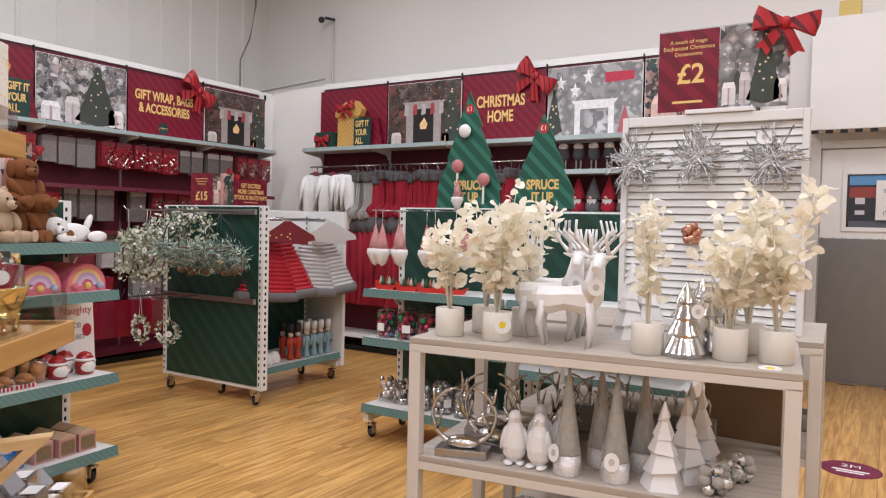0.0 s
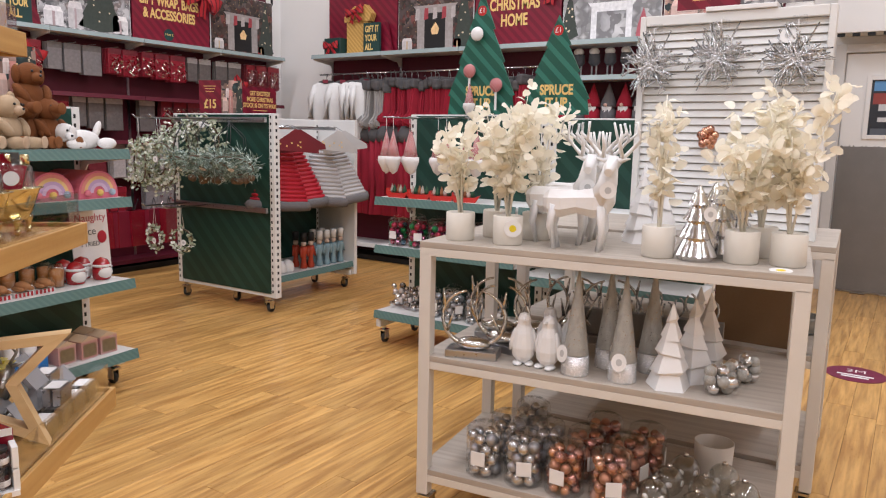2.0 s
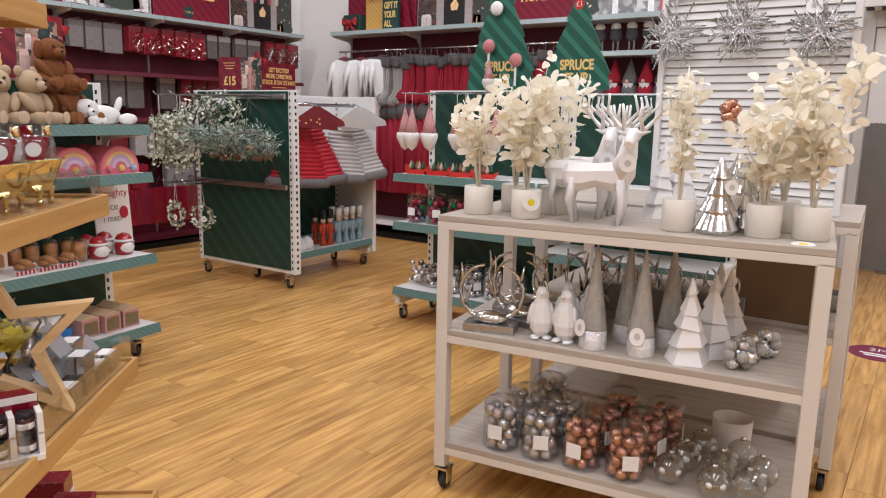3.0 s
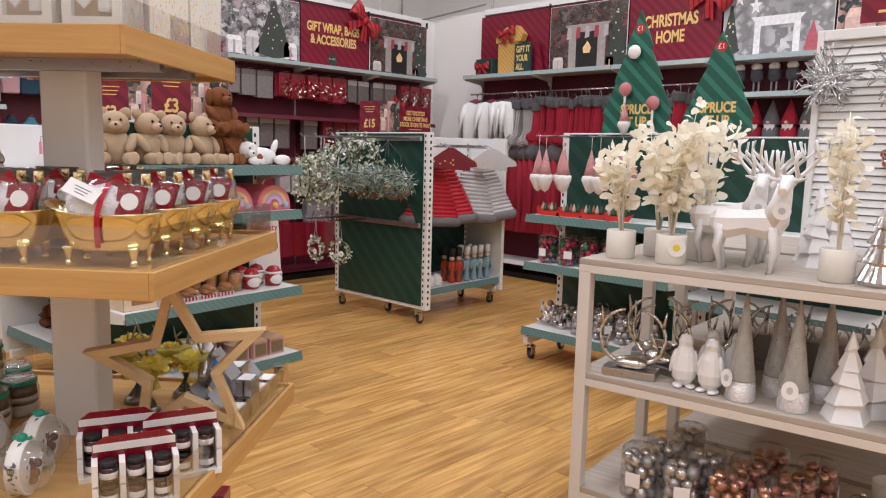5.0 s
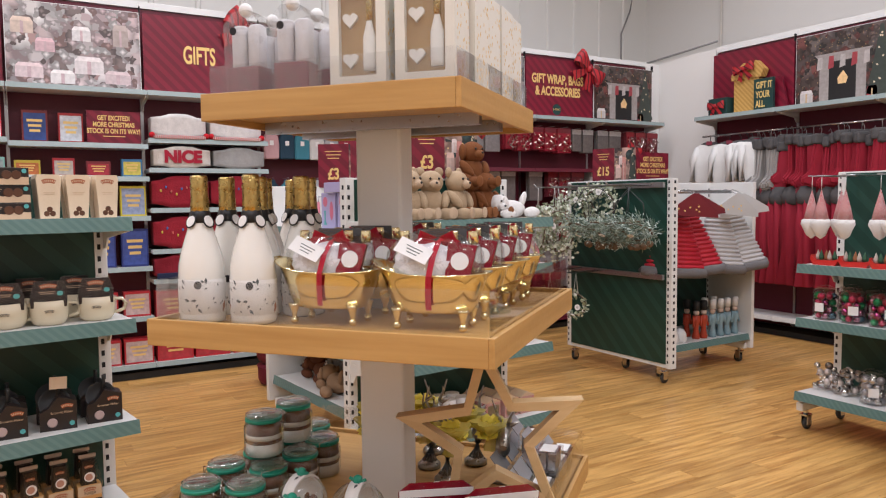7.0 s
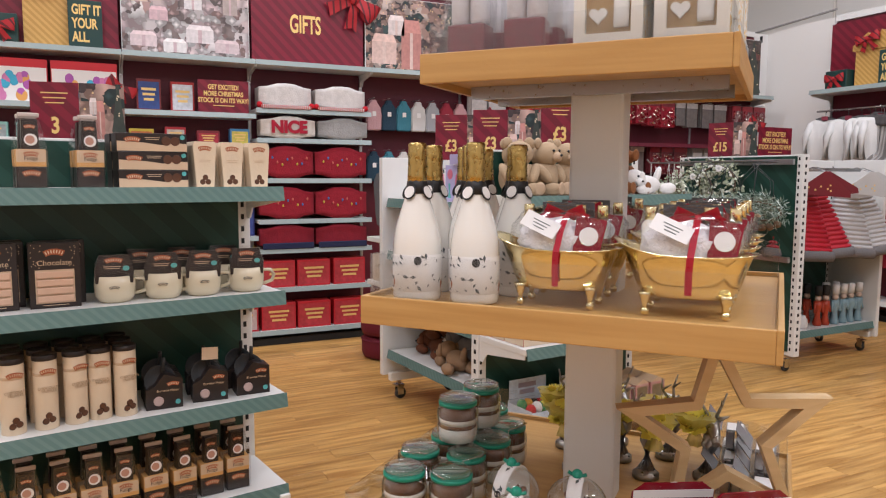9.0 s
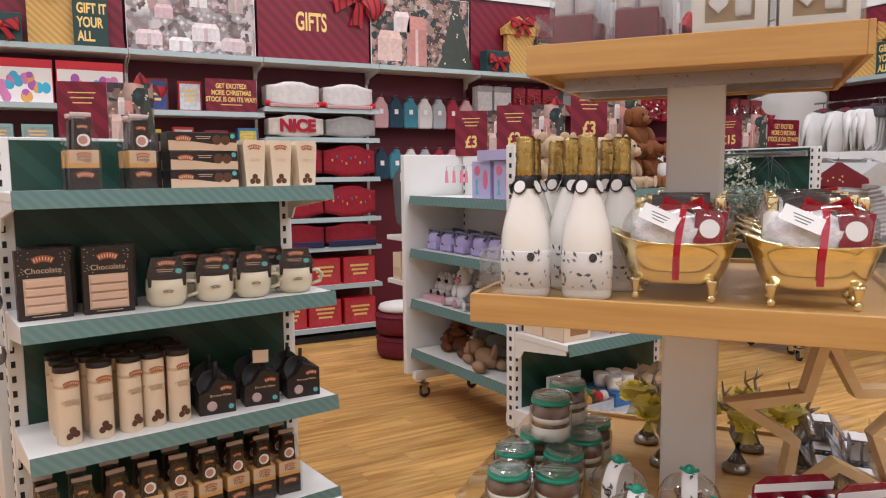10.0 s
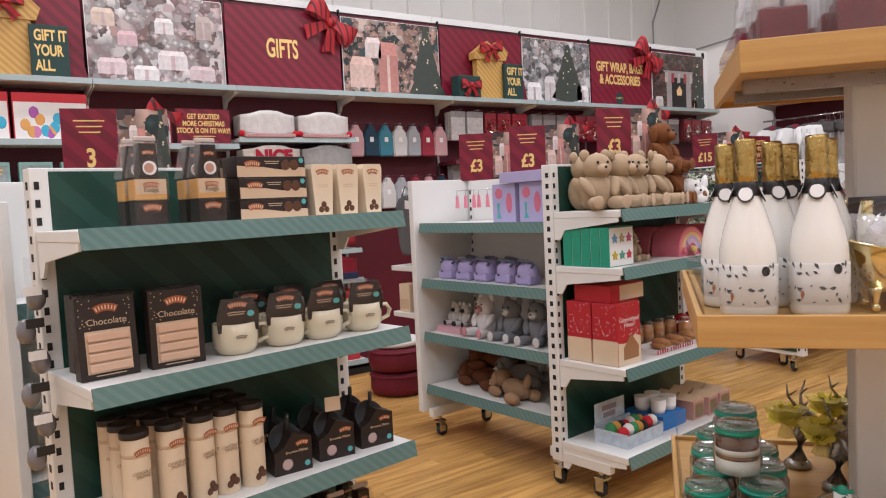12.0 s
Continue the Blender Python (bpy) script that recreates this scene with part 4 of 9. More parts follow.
# wooden star standing at the open corner
star = thing("wooden_star", "large open five-pointed star of pale wood", "star ornament", M_OAK @ pose(0.30, -0.06, 0.835, 0, -6, 16))
pine = wood("pale_pine", (0.66, 0.47, 0.25), (0.55, 0.37, 0.18), along=0, stretch=10, rough=0.5)
Ro, Ri = 0.235, 0.10
for k in range(10):
    a0, a1 = math.pi / 2 + k * math.pi / 5, math.pi / 2 + (k + 1) * math.pi / 5
    r0, r1 = (Ro, Ri) if k % 2 == 0 else (Ri, Ro)
    q0, q1 = (Ro - 0.062, Ri - 0.024) if k % 2 == 0 else (Ri - 0.024, Ro - 0.062)
    bm = bmesh.new()
    slab(bm, [(r0 * math.cos(a0), r0 * math.sin(a0)), (r1 * math.cos(a1), r1 * math.sin(a1)), (q1 * math.cos(a1), q1 * math.sin(a1)), (q0 * math.cos(a0), q0 * math.sin(a0))], -0.021, 0.021)
    part("star_side", bm, pine, star)


def clip_box(m):
    b = thing("photo_clip_box", "clear box of silver place-card holders", "box", m, "clear boxes beside the star")
    part("tray", B(-0.04, 0.04, -0.032, 0.032, 0, 0.052), glass_clear, b).visible_shadow = False
    for k in range(2):
        part("silver_block", B(-0.036, 0.036, -0.025 + 0.026 * k, -0.004 + 0.026 * k, 0.004, 0.05, 0.002), steel, b)
    part("lid", B(-0.04, 0.04, -0.001, 0.001, 0, 0.055), mat("grey_lid", (0.30, 0.30, 0.31), 0.15, spec=0.8), b, m=pose(0, 0.033, 0.052, -38))
    part("card", B(-0.03, 0.03, -0.02, 0.02, 0.0525, 0.0535), paper_white, b)
    return b


cb = clip_box(M_OAK @ pose(0.385, 0.10, J0, 0, 0, 90))
row(cb, M_OAK, [(0.385, 0.19, J0, 92), (0.385, 0.28, J0, 88), (0.385, 0.37, J0, 90), (0.31, 0.15, J0, 90), (0.31, 0.25, J0, 90), (0.30, 0.35, J0, 90), (0.385, 0.19, J0 + 0.056, 90), (0.31, 0.31, J0 + 0.056, 92)])


def antler_pack(m):
    b = thing("stag_ornament", "pewter stag head ornament wrapped in yellow tulle", "gift pack", m, "yellow bowed packs on the oak stand")
    part("bag", lathe(bmesh.new(), [(0.022, 0.085), (0.012, 0.115), (0.03, 0.135), (0.054, 0.165)], 18, wobble=lambda a, z: 1 + 0.18 * math.sin(a * 6 + z * 40)), mat("yellow_tulle", (0.88, 0.74, 0.16), 0.7, alpha=0.42), b)
    bw = bmesh.new()
    rn = random.Random(2)
    for k in range(60):
        a, e = rn.uniform(0, 6.3), rn.uniform(-0.3, 1.2)
        d = Vector((math.cos(a) * math.cos(e), math.sin(a) * math.cos(e), math.sin(e)))
        s = d.orthogonal().normalized() * 0.016
        c = Vector((0, 0, 0.135))
        p = [c, c + d * 0.03 + s, c + d * 0.05, c + d * 0.03 - s]
        bw.faces.new([bw.verts.new(q) for q in p])
    part("bow", bw, mat("yellow_net", (0.92, 0.80, 0.14), 0.7), b, "yellow net bow")
    hd_ = bmesh.new()
    lathe(hd_, [(0.034, 0.0), (0.034, 0.012), (0.02, 0.024)], 14, Matrix.Translation((0.03, -0.008, 0)))
    tube(hd_, [(0.03, -0.01, 0.02), (0.034, -0.018, 0.09), (0.038, -0.025, 0.135)], 0.024, 10, 0.75)
    tube(hd_, [(0.038, -0.005, 0.145), (0.04, -0.045, 0.138), (0.042, -0.085, 0.118)], 0.021, 10, 0.45)
    for sg in (-1, 1):
        tube(hd_, [(0.038 + sg * 0.012, -0.008, 0.155), (0.038 + sg * 0.042, 0.0, 0.165)], 0.008, 6, 0.2)
        tube(hd_, [(0.038 + sg * 0.008, -0.008, 0.16), (0.038 + sg * 0.024, 0.006, 0.19), (0.038 + sg * 0.034, 0.0, 0.225)], 0.005, 6, 0.4)
        tube(hd_, [(0.038 + sg * 0.024, 0.006, 0.19), (0.038 + sg * 0.02, -0.02, 0.21)], 0.004, 6, 0.4)
    part("stag_head", hd_, mat("pewter", (0.36, 0.34, 0.31), 0.3, metal=0.9, bump=0.15), b, "pewter stag head")
    return b


ap = antler_pack(M_OAK @ pose(-0.1, 0.12, J0))
row(ap, M_OAK, [(-0.16, 0.25, J0, 40), (0.02, 0.2, J0, 100), (0.13, 0.12, J0, 150), (0.12, 0.28, J0, 60), (-0.04, 0.35, J0, 20), (0.22, 0.2, J0, 10)])
# red boxes on the base
rbx = thing("gift_box", "small red and white lidded gift box", "gift box", M_OAK @ pose(0.18, 0.40, 0.168, 0, 0, 5), "red boxes on the base")
part("box", B(-0.055, 0.055, -0.04, 0.04, 0, 0.10, 0.003), burg_shiny, rbx)
part("band", B(-0.0565, 0.0565, -0.0415, 0.0415, 0.02, 0.045), paper_white, rbx)
row(rbx, M_OAK, [(0.30, 0.27, 0.168), (0.42, 0.15, 0.168, 5), (0.42, 0.0, 0.168)])

# ---- chocolates ----
cream_card = mat("cream_card", (0.70, 0.56, 0.40), 0.45)
tan_card = mat("tan_card", (0.58, 0.42, 0.28), 0.5)
orange_card = mat("caramel_card", (0.62, 0.33, 0.11), 0.5)
choc_card = mat("dark_brown_card", (0.022, 0.014, 0.012), 0.4)
choc_ball = mat("truffle_brown", (0.10, 0.04, 0.02), 0.4)
rust_print = mat("rust_print", (0.35, 0.09, 0.03), 0.5)
teal_print = mat("teal_print", (0.10, 0.42, 0.42), 0.5)


def arch_mark(parent, x, z, y, w, material_=None):
    """A plain arched maker's mark: a shallow band with pale strokes."""
    def sweep(lo, hi, a0, a1, n=9):
        ang = [math.radians(a0 + (a1 - a0) * k / (n - 1)) for k in range(n)]
        return [(math.cos(a) * hi * w, math.sin(a) * hi * w - w) for a in ang] + [(math.cos(a) * lo * w, math.sin(a) * lo * w - w) for a in reversed(ang)]
    bm = bmesh.new()
    slab(bm, sweep(0.70, 1.0, 120, 60), -0.0005, 0.0, Matrix.Translation((x, y, z)))
    mk = part("arch_print", bm, material_ or rust_print, parent)
    st = bmesh.new()
    for k in range(7):
        a = 115 - 50 * k / 6
        slab(st, sweep(0.77, 0.93, a + 1.6, a - 1.6, 2), -0.0008, -0.0005, Matrix.Translation((x, y, z)))
    tagged(part("arch_stroke", st, cream_card, mk), kind="stuff")
    return mk


def bars(parent, x, z, y, w, n, material_, step=0.006, h=0.002):
    for k in range(n):
        part("print_bar", B(x - w / 2 * (1 - 0.15 * k), x + w / 2 * (1 - 0.15 * k), y - 0.0006, y, z - k * step - h, z - k * step), material_, parent)


def truffle_bag(m):
    b = thing("truffle_bag", "tall dark and caramel chocolate carton in a clear peaked bag", "chocolates", m, "peaked truffle bags")
    part("lower_carton", B(-0.042, 0.042, -0.026, 0.026, 0, 0.07, 0.002), choc_card, b)
    part("middle_carton", B(-0.042, 0.042, -0.026, 0.026, 0.0702, 0.125, 0.002), orange_card, b)
    part("window", B(-0.041, 0.041, -0.0268, -0.026, 0.085, 0.124), tan_card, b)
    tp = bmesh.new()
    slab(tp, [(-0.026, 0.1255), (0.026, 0.1255), (0.022, 0.22), (-0.022, 0.22)], -0.02, 0.02)
    part("top_carton", tp, choc_card, b)
    part("cup_print", lathe(bmesh.new(), [(0.019, 0), (0.019, 0.0008)], 18), paper_white, b, m=Matrix.Translation((0.002, -0.02, 0.155)) @ pose(0, 0, 0, 90))
    part("drink_print", lathe(bmesh.new(), [(0.013, 0), (0.013, 0.0016)], 18), mat("pink_cocoa", (0.50, 0.26, 0.19), 0.5), b, m=Matrix.Translation((0.0, -0.02, 0.155)) @ pose(0, 0, 0, 90))
    arch_mark(b, 0, 0.202, -0.0202, 0.034)
    arch_mark(b, 0, 0.118, -0.027, 0.045)
    arch_mark(b, 0, 0.06, -0.0262, 0.055)
    lettering(b, "Fudge", 0.017, choc_card, pose(0, -0.0272, 0.096), depth=0.0003)
    cl = bmesh.new()
    slab(cl, [(-0.047, 0), (0.047, 0), (0.047, 0.13), (0.026, 0.228), (-0.026, 0.228), (-0.047, 0.13)], -0.03, 0.03)
    part("clear_bag", cl, film("bag_film", (0.98, 0.98, 0.98), 0.03, 0.3), b).visible_shadow = False
    part("bag_knot", B(-0.03, 0.03, -0.006, 0.006, 0.226, 0.24, 0.003), mat("pale_bow", (0.55, 0.45, 0.40), 0.5), b)
    return b


S1, S2, S3, S4 = 1.345, 0.955, 0.56, 0.20
tb = truffle_bag(M_BA @ pose(-0.30, -0.30, S1))
row(tb, M_BA, [(-0.13, -0.30, S1, 3), (-0.30, -0.22, S1), (-0.13, -0.22, S1)] + [(-0.46 + 0.1 * k, -0.30, S4, random.Random(k).uniform(-6, 6)) for k in range(9)] + [(-0.46 + 0.1 * k, -0.21, S4) for k in range(9)])


def long_box(m):
    b = thing("chocolate_box", "long dark and tan chocolate box", "chocolates", m, "stacked long chocolate boxes")
    part("box", B(-0.115, 0.115, -0.045, 0.045, 0, 0.062, 0.002), choc_card, b)
    lo = bmesh.new()
    slab(lo, [(-0.114, 0.001), (0.114, 0.001), (0.114, 0.028), (0.07, 0.03), (0.03, 0.022), (-0.03, 0.03), (-0.114, 0.034)], -0.0462, -0.045)
    part("front_print", lo, tan_card, b)
    arch_mark(b, -0.065, 0.05, -0.0464, 0.055)
    bars(b, 0.0, 0.048, -0.0455, 0.05, 2, tan_card)
    for x in (0.045, 0.075):
        part("chocolate_print", lathe(bmesh.new(), [(0.016, 0), (0.015, 0.0015)], 16), choc_ball, b, m=Matrix.Translation((x, -0.0463, 0.036)) @ pose(0, 0, 0, 90))
    part("teal_seal", lathe(bmesh.new(), [(0.008, 0), (0.008, 0.001)], 14), teal_print, b, m=Matrix.Translation((0.1, -0.0463, 0.05)) @ pose(0, 0, 0, 90))
    return b


lbx = long_box(M_BA @ pose(0.07, -0.28, S1))
row(lbx, M_BA, [(0.07, -0.28, S1 + 0.063, 1), (0.068, -0.28, S1 + 0.126, -1), (0.07, -0.18, S1), (0.07, -0.18, S1 + 0.063), (0.065, -0.18, S1 + 0.126)])


def carton(m):
    b = thing("truffle_carton", "cream flared carton of chocolate truffles", "chocolates", m, "cream truffle cartons")
    bm = bmesh.new()
    slab(bm, [(-0.031, 0), (0.031, 0), (0.041, 0.15), (0.036, 0.165), (-0.036, 0.165), (-0.041, 0.15)], -0.026, 0.026)
    part("carton", bm, cream_card, b)
    arch_mark(b, 0, 0.15, -0.0262, 0.05)
    bars(b, 0, 0.10, -0.0261, 0.04, 2, tan_card)
    for x, z in ((-0.01, 0.022), (0.01, 0.022), (0, 0.038)):
        part("truffle_print", lathe(bmesh.new(), [(0.010, 0), (0.009, 0.001)], 14), choc_ball, b, m=Matrix.Translation((x, -0.0262, z)) @ pose(0, 0, 0, 90))
    return b


ct = carton(M_BA @ pose(0.245, -0.30, S1))
row(ct, M_BA, [(0.345, -0.30, S1, -3), (0.445, -0.30, S1, 2), (0.25, -0.23, S1), (0.345, -0.23, S1), (0.445, -0.23, S1)])


def bar_box(m):
    b = thing("chocolate_bar_box", "black snowflake box with a window of chocolate bars", "chocolates", m, "black window boxes")
    part("box", B(-0.068, 0.068, -0.02, 0.02, 0, 0.195, 0.002), choc_card, b)
    part("window_back", B(-0.052, 0.052, -0.0212, -0.02, 0.015, 0.115), tan_card, b)
    for k in range(4):
        part("bar", B(-0.049, 0.049, -0.027, -0.0213, 0.018 + k * 0.024, 0.038 + k * 0.024, 0.003), mat("pink_gold_foil", (0.62, 0.40, 0.28), 0.35), b)
    arch_mark(b, 0, 0.178, -0.0202, 0.06)
    lettering(b, "Chocolate", 0.022, tan_card, pose(0, -0.0208, 0.135), depth=0.0003)
    rn = random.Random(3)
    sn = bmesh.new()
    for _ in range(22):
        x, z = rn.choice((-1, 1)) * rn.uniform(0.03, 0.064), rn.uniform(0.12, 0.19)
        box(sn, x - 0.0012, x + 0.0012, -0.0206, -0.02, z - 0.0012, z + 0.0012)
    part("snow_print", sn, tan_card, b)
    bars(b, 0, 0.01, -0.0202, 0.07, 1, tan_card)
    return b


bb_ = bar_box(M_BA @ pose(-0.425, -0.27, S2, -4) @ Matrix.Scale(1.1, 4))
row(bb_, M_BA, [(-0.245, -0.28, S2, -4), (-0.40, -0.20, S2, 0), (-0.22, -0.21, S2, 0), (-0.40, -0.13, S2, 3)])


def mug(m):
    b = thing("mug_gift_set", "cream mug holding a black card of hot chocolate", "mug", m, "cream mug sets")
    cup = part("mug", lathe(bmesh.new(), [(0.034, 0), (0.04, 0.004), (0.048, 0.02), (0.050, 0.05), (0.048, 0.083), (0.046, 0.084), (0.046, 0.06), (0.0, 0.055)], 28), mat("cream_glaze", (0.66, 0.58, 0.42), 0.2, coat=0.5, bump=0.0), b)
    hd = bmesh.new()
    tube(hd, [(0.047, 0, 0.07), (0.068, 0, 0.070), (0.078, 0, 0.052), (0.072, 0, 0.032), (0.048, 0, 0.022)], 0.006, 10)
    part("handle", hd, bpy.data.materials["cream_glaze"], cup)
    am = arch_mark(b, 0, 0.056, 0, 0.026, mat("grey_stamp", (0.16, 0.15, 0.12), 0.5))
    am.matrix_basis = Matrix.Translation((0, -0.0515, 0))
    cd = bmesh.new()
    slab(cd, [(-0.044, 0.062), (0.044, 0.062), (0.046, 0.10), (0.034, 0.15), (-0.034, 0.15), (-0.046, 0.10)], -0.002, 0.002)
    part("card", cd, choc_card, b, m=Matrix.Translation((0, -0.03, 0)))
    arch_mark(b, 0, 0.142, -0.0322, 0.046)
    bars(b, -0.004, 0.115, -0.0321, 0.04, 2, tan_card)
    part("teal_seal", lathe(bmesh.new(), [(0.008, 0), (0.008, 0.001)], 14), teal_print, b, m=Matrix.Translation((0.028, -0.0325, 0.108)) @ pose(0, 0, 0, 90))
    fm = bmesh.new()
    slab(fm, [(-0.046, 0.08), (0.046, 0.08), (0.047, 0.11), (0.036, 0.152), (-0.036, 0.152), (-0.047, 0.11)], -0.036, 0.03)
    part("film", fm, bpy.data.materials["bag_film"], b).visible_shadow = False
    return b


mg = mug(M_BA @ pose(-0.06, -0.27, S2, 0, 0, -12) @ Matrix.Diagonal((1.34, 1.34, 1.10, 1)))
row(mg, M_BA, [(0.10, -0.275, S2, -15), (0.235, -0.285, S2, -10), (0.40, -0.285, S2, -14), (0.06, -0.12, S2, -10), (0.21, -0.12, S2, -16), (0.36, -0.13, S2, -10)])


def tube_pack(m):
    b = thing("truffle_tube", "tall cream cardboard tube of chocolate truffles", "chocolates", m, "cream truffle tubes")
    part("tube", lathe(bmesh.new(), [(0.036, 0), (0.0365, 0.002), (0.0365, 0.228), (0.036, 0.229)], 26), cream_card, b)
    part("lid", lathe(bmesh.new(), [(0.0375, 0.2295), (0.038, 0.231), (0.038, 0.246), (0.036, 0.248), (0.034, 0.246), (0.0, 0.246)], 26), choc_card, b)
    wr = part("print_band", lathe(bmesh.new(), [(0.0366, 0.18), (0.0369, 0.1805), (0.0369, 0.1895), (0.0366, 0.19)], 26), tan_card, b)
    am = arch_mark(b, 0, 0.205, -0.0385, 0.052)
    lettering(b, "CHOCOLATE\nTRUFFLES", 0.0125, mat("soft_brown_ink", (0.30, 0.19, 0.11), 0.5), pose(0, -0.0372, 0.135), depth=0.0003, width=0.85)
    for x, z in ((-0.012, 0.03), (0.008, 0.034), (-0.002, 0.048)):
        part("truffle_print", lathe(bmesh.new(), [(0.011, 0), (0.009, 0.0025)], 14), choc_ball, b, m=Matrix.Translation((x, -0.0362, z)) @ pose(0, 0, 0, 90))
    return b


tp_ = tube_pack(M_BA @ pose(-0.385, -0.30, S3, 0, 0, 10))
row(tp_, M_BA, [(-0.29, -0.30, S3, 8), (-0.20, -0.295, S3, 20), (-0.125, -0.29, S3, 5), (-0.045, -0.30, S3, 12)] + [(-0.38 + 0.085 * k, -0.20 - 0.01 * (k % 2), S3, 30 * k) for k in range(5)] + [(-0.38 + 0.085 * k, -0.115, S3, 50 * k) for k in range(5)])


def pan_set(m):
    b = thing("brownie_pan_set", "black brownie pan gift set with a handle", "gift set", m, "black brownie pan sets")
    bm = bmesh.new()
    slab(bm, [(-0.062, 0), (0.062, 0), (0.062, 0.105), (0.0, 0.125), (-0.03, 0.085), (-0.062, 0.07)], -0.045, 0.045)
    part("carton", bm, choc_card, b)
    pn = bmesh.new()
    lathe(pn, [(0.048, 0), (0.055, 0.018), (0.053, 0.018), (0.046, 0.003), (0, 0.003)], 24)
    part("pan", pn, black_rubber, b, m=Matrix.Translation((-0.01, 0.0, 0.09)) @ pose(0, 0, 0, 62))
    hd = bmesh.new()
    tube(hd, [(0.0, 0.0, 0.115), (0.004, 0.0, 0.16), (0.004, 0, 0.175)], 0.007, 8)
    part("pan_handle", hd, black_rubber, b)
    part("powder_print", lathe(bmesh.new(), [(0.018, 0), (0.014, 0.001)], 12), mat("pink_print", (0.50, 0.36, 0.33), 0.6), b, m=Matrix.Translation((-0.02, -0.0455, 0.03)) @ pose(0, 0, 0, 90))
    part("teal_seal", lathe(bmesh.new(), [(0.009, 0), (0.009, 0.001)], 14), teal_print, b, m=Matrix.Translation((0.045, -0.0455, 0.022)) @ pose(0, 0, 0, 90))
    arch_mark(b, 0.03, 0.098, -0.0457, 0.045)
    lettering(b, "Brownie Maker", 0.012, tan_card, pose(0.012, -0.0457, 0.066), depth=0.0003)
    return b


pk = pan_set(M_BA @ pose(0.085, -0.28, S3, 0, 0, -8))
row(pk, M_BA, [(0.25, -0.28, S3, -10), (0.41, -0.285, S3, -8), (0.10, -0.17, S3, -6), (0.26, -0.17, S3, -10), (0.41, -0.17, S3, -4)])
pt_ = thing("price_ticket", "small tan card ticket on a pan handle", "ticket", M_BA @ pose(0.25, -0.30, S3 + 0.15, -10, 5, 0))
part("card", B(-0.03, 0.03, -0.001, 0.001, 0, 0.045), tan_card, pt_)
# clip strip with hanging sponges on the outer post
cs = thing("clip_strip", "hanging strip of small clear packs on the gondola post", "hanging packs", M_BA @ pose(-0.56, -0.12, 1.0))
for k in range(6):
    bm = bmesh.new()
    ball(bm, (0.015 * (-1) ** k, 0, 0.17 - k * 0.085), (0.024, 0.03, 0.034), 12)
    part("pack", bm, mat("misty_pack", (0.16, 0.15, 0.16), 0.2, coat=0.6), cs)
    part("card", B(-0.022, 0.022, -0.033, -0.0315, 0.18 - k * 0.085, 0.205 - k * 0.085), black_card if k % 2 else paper_white, cs)
part("strip", B(-0.008, 0.008, -0.002, 0.002, -0.33, 0.28), glass_clear, cs)

# ---- soft toys ----


def plush(m, name, label, colr, pose_kind="sit", second=None, group="", scale_=1.0):
    """A plush animal: one furry body, with face marks."""
    fur = mat(name + "_fur", colr, 0.95, bump=0.25, fine=180, vary=0.18, scale=18)
    f2 = mat(name + "_pale", second, 0.95, bump=0.2, fine=180) if second else fur
    t = thing(name, label, "soft toy", m @ Matrix.Scale(scale_, 4), group)
    b, p = bmesh.new(), bmesh.new()
    if pose_kind == "sit":
        ball(b, (0, 0, 0.085), (0.074, 0.064, 0.088), 18)
        ball(b, (0, -0.012, 0.195), (0.066, 0.058, 0.060), 18)
        for s in (-1, 1):
            ball(b, *(((s * 0.066, -0.005, 0.195), (0.018, 0.024, 0.046)) if "dog" in name else ((s * 0.052, 0.005, 0.246), (0.026, 0.014, 0.027))), 12)
            ball(b, (s * 0.068, -0.04, 0.105), (0.024, 0.026, 0.058), 12, pose(0, 0, 0, -35, s * 22, 0))
            ball(b, (s * 0.055, -0.085, 0.032), (0.03, 0.065, 0.03), 12, pose(0, 0, 0, 0, 0, s * 14))
            ball(p, (s * 0.068, -0.142, 0.036), (0.026, 0.008, 0.03), 12)
        ball(p, (0, -0.068, 0.182), (0.030, 0.025, 0.024), 12)
        eyes = [(s * 0.024, -0.066, 0.212) for s in (-1, 1)] + [(0, -0.093, 0.190)]
    else:
        ball(b, (0.0, 0.0, 0.05), (0.12, 0.06, 0.055), 18)
        ball(b, (-0.12, -0.02, 0.085), (0.058, 0.055, 0.052), 18)
        for s in (-1, 1):
            ball(b, (-0.115, -0.02 + s * 0.05, 0.085), (0.024, 0.014, 0.04), 12)
            ball(b, (-0.10, s * 0.055 - 0.02, 0.028), (0.06, 0.03, 0.028), 12)
            ball(b, (0.10, s * 0.065 - 0.02, 0.032), (0.06, 0.036, 0.032), 12)
        ball(b, (0.115, 0.0, 0.105), (0.02, 0.02, 0.055), 12, pose(0, 0, 0, 0, 25, 0))
        ball(p, (-0.135, -0.07, 0.068), (0.026, 0.022, 0.022), 12)
        eyes = [(-0.145, -0.068, 0.10), (-0.105, -0.072, 0.10), (-0.14, -0.094, 0.072)]
    part("body", b, fur, t)
    part("muzzle", p, f2, t)
    for e in eyes:
        part("eye", ball(bmesh.new(), e, 0.0065, 8), black_card, t)
    return t


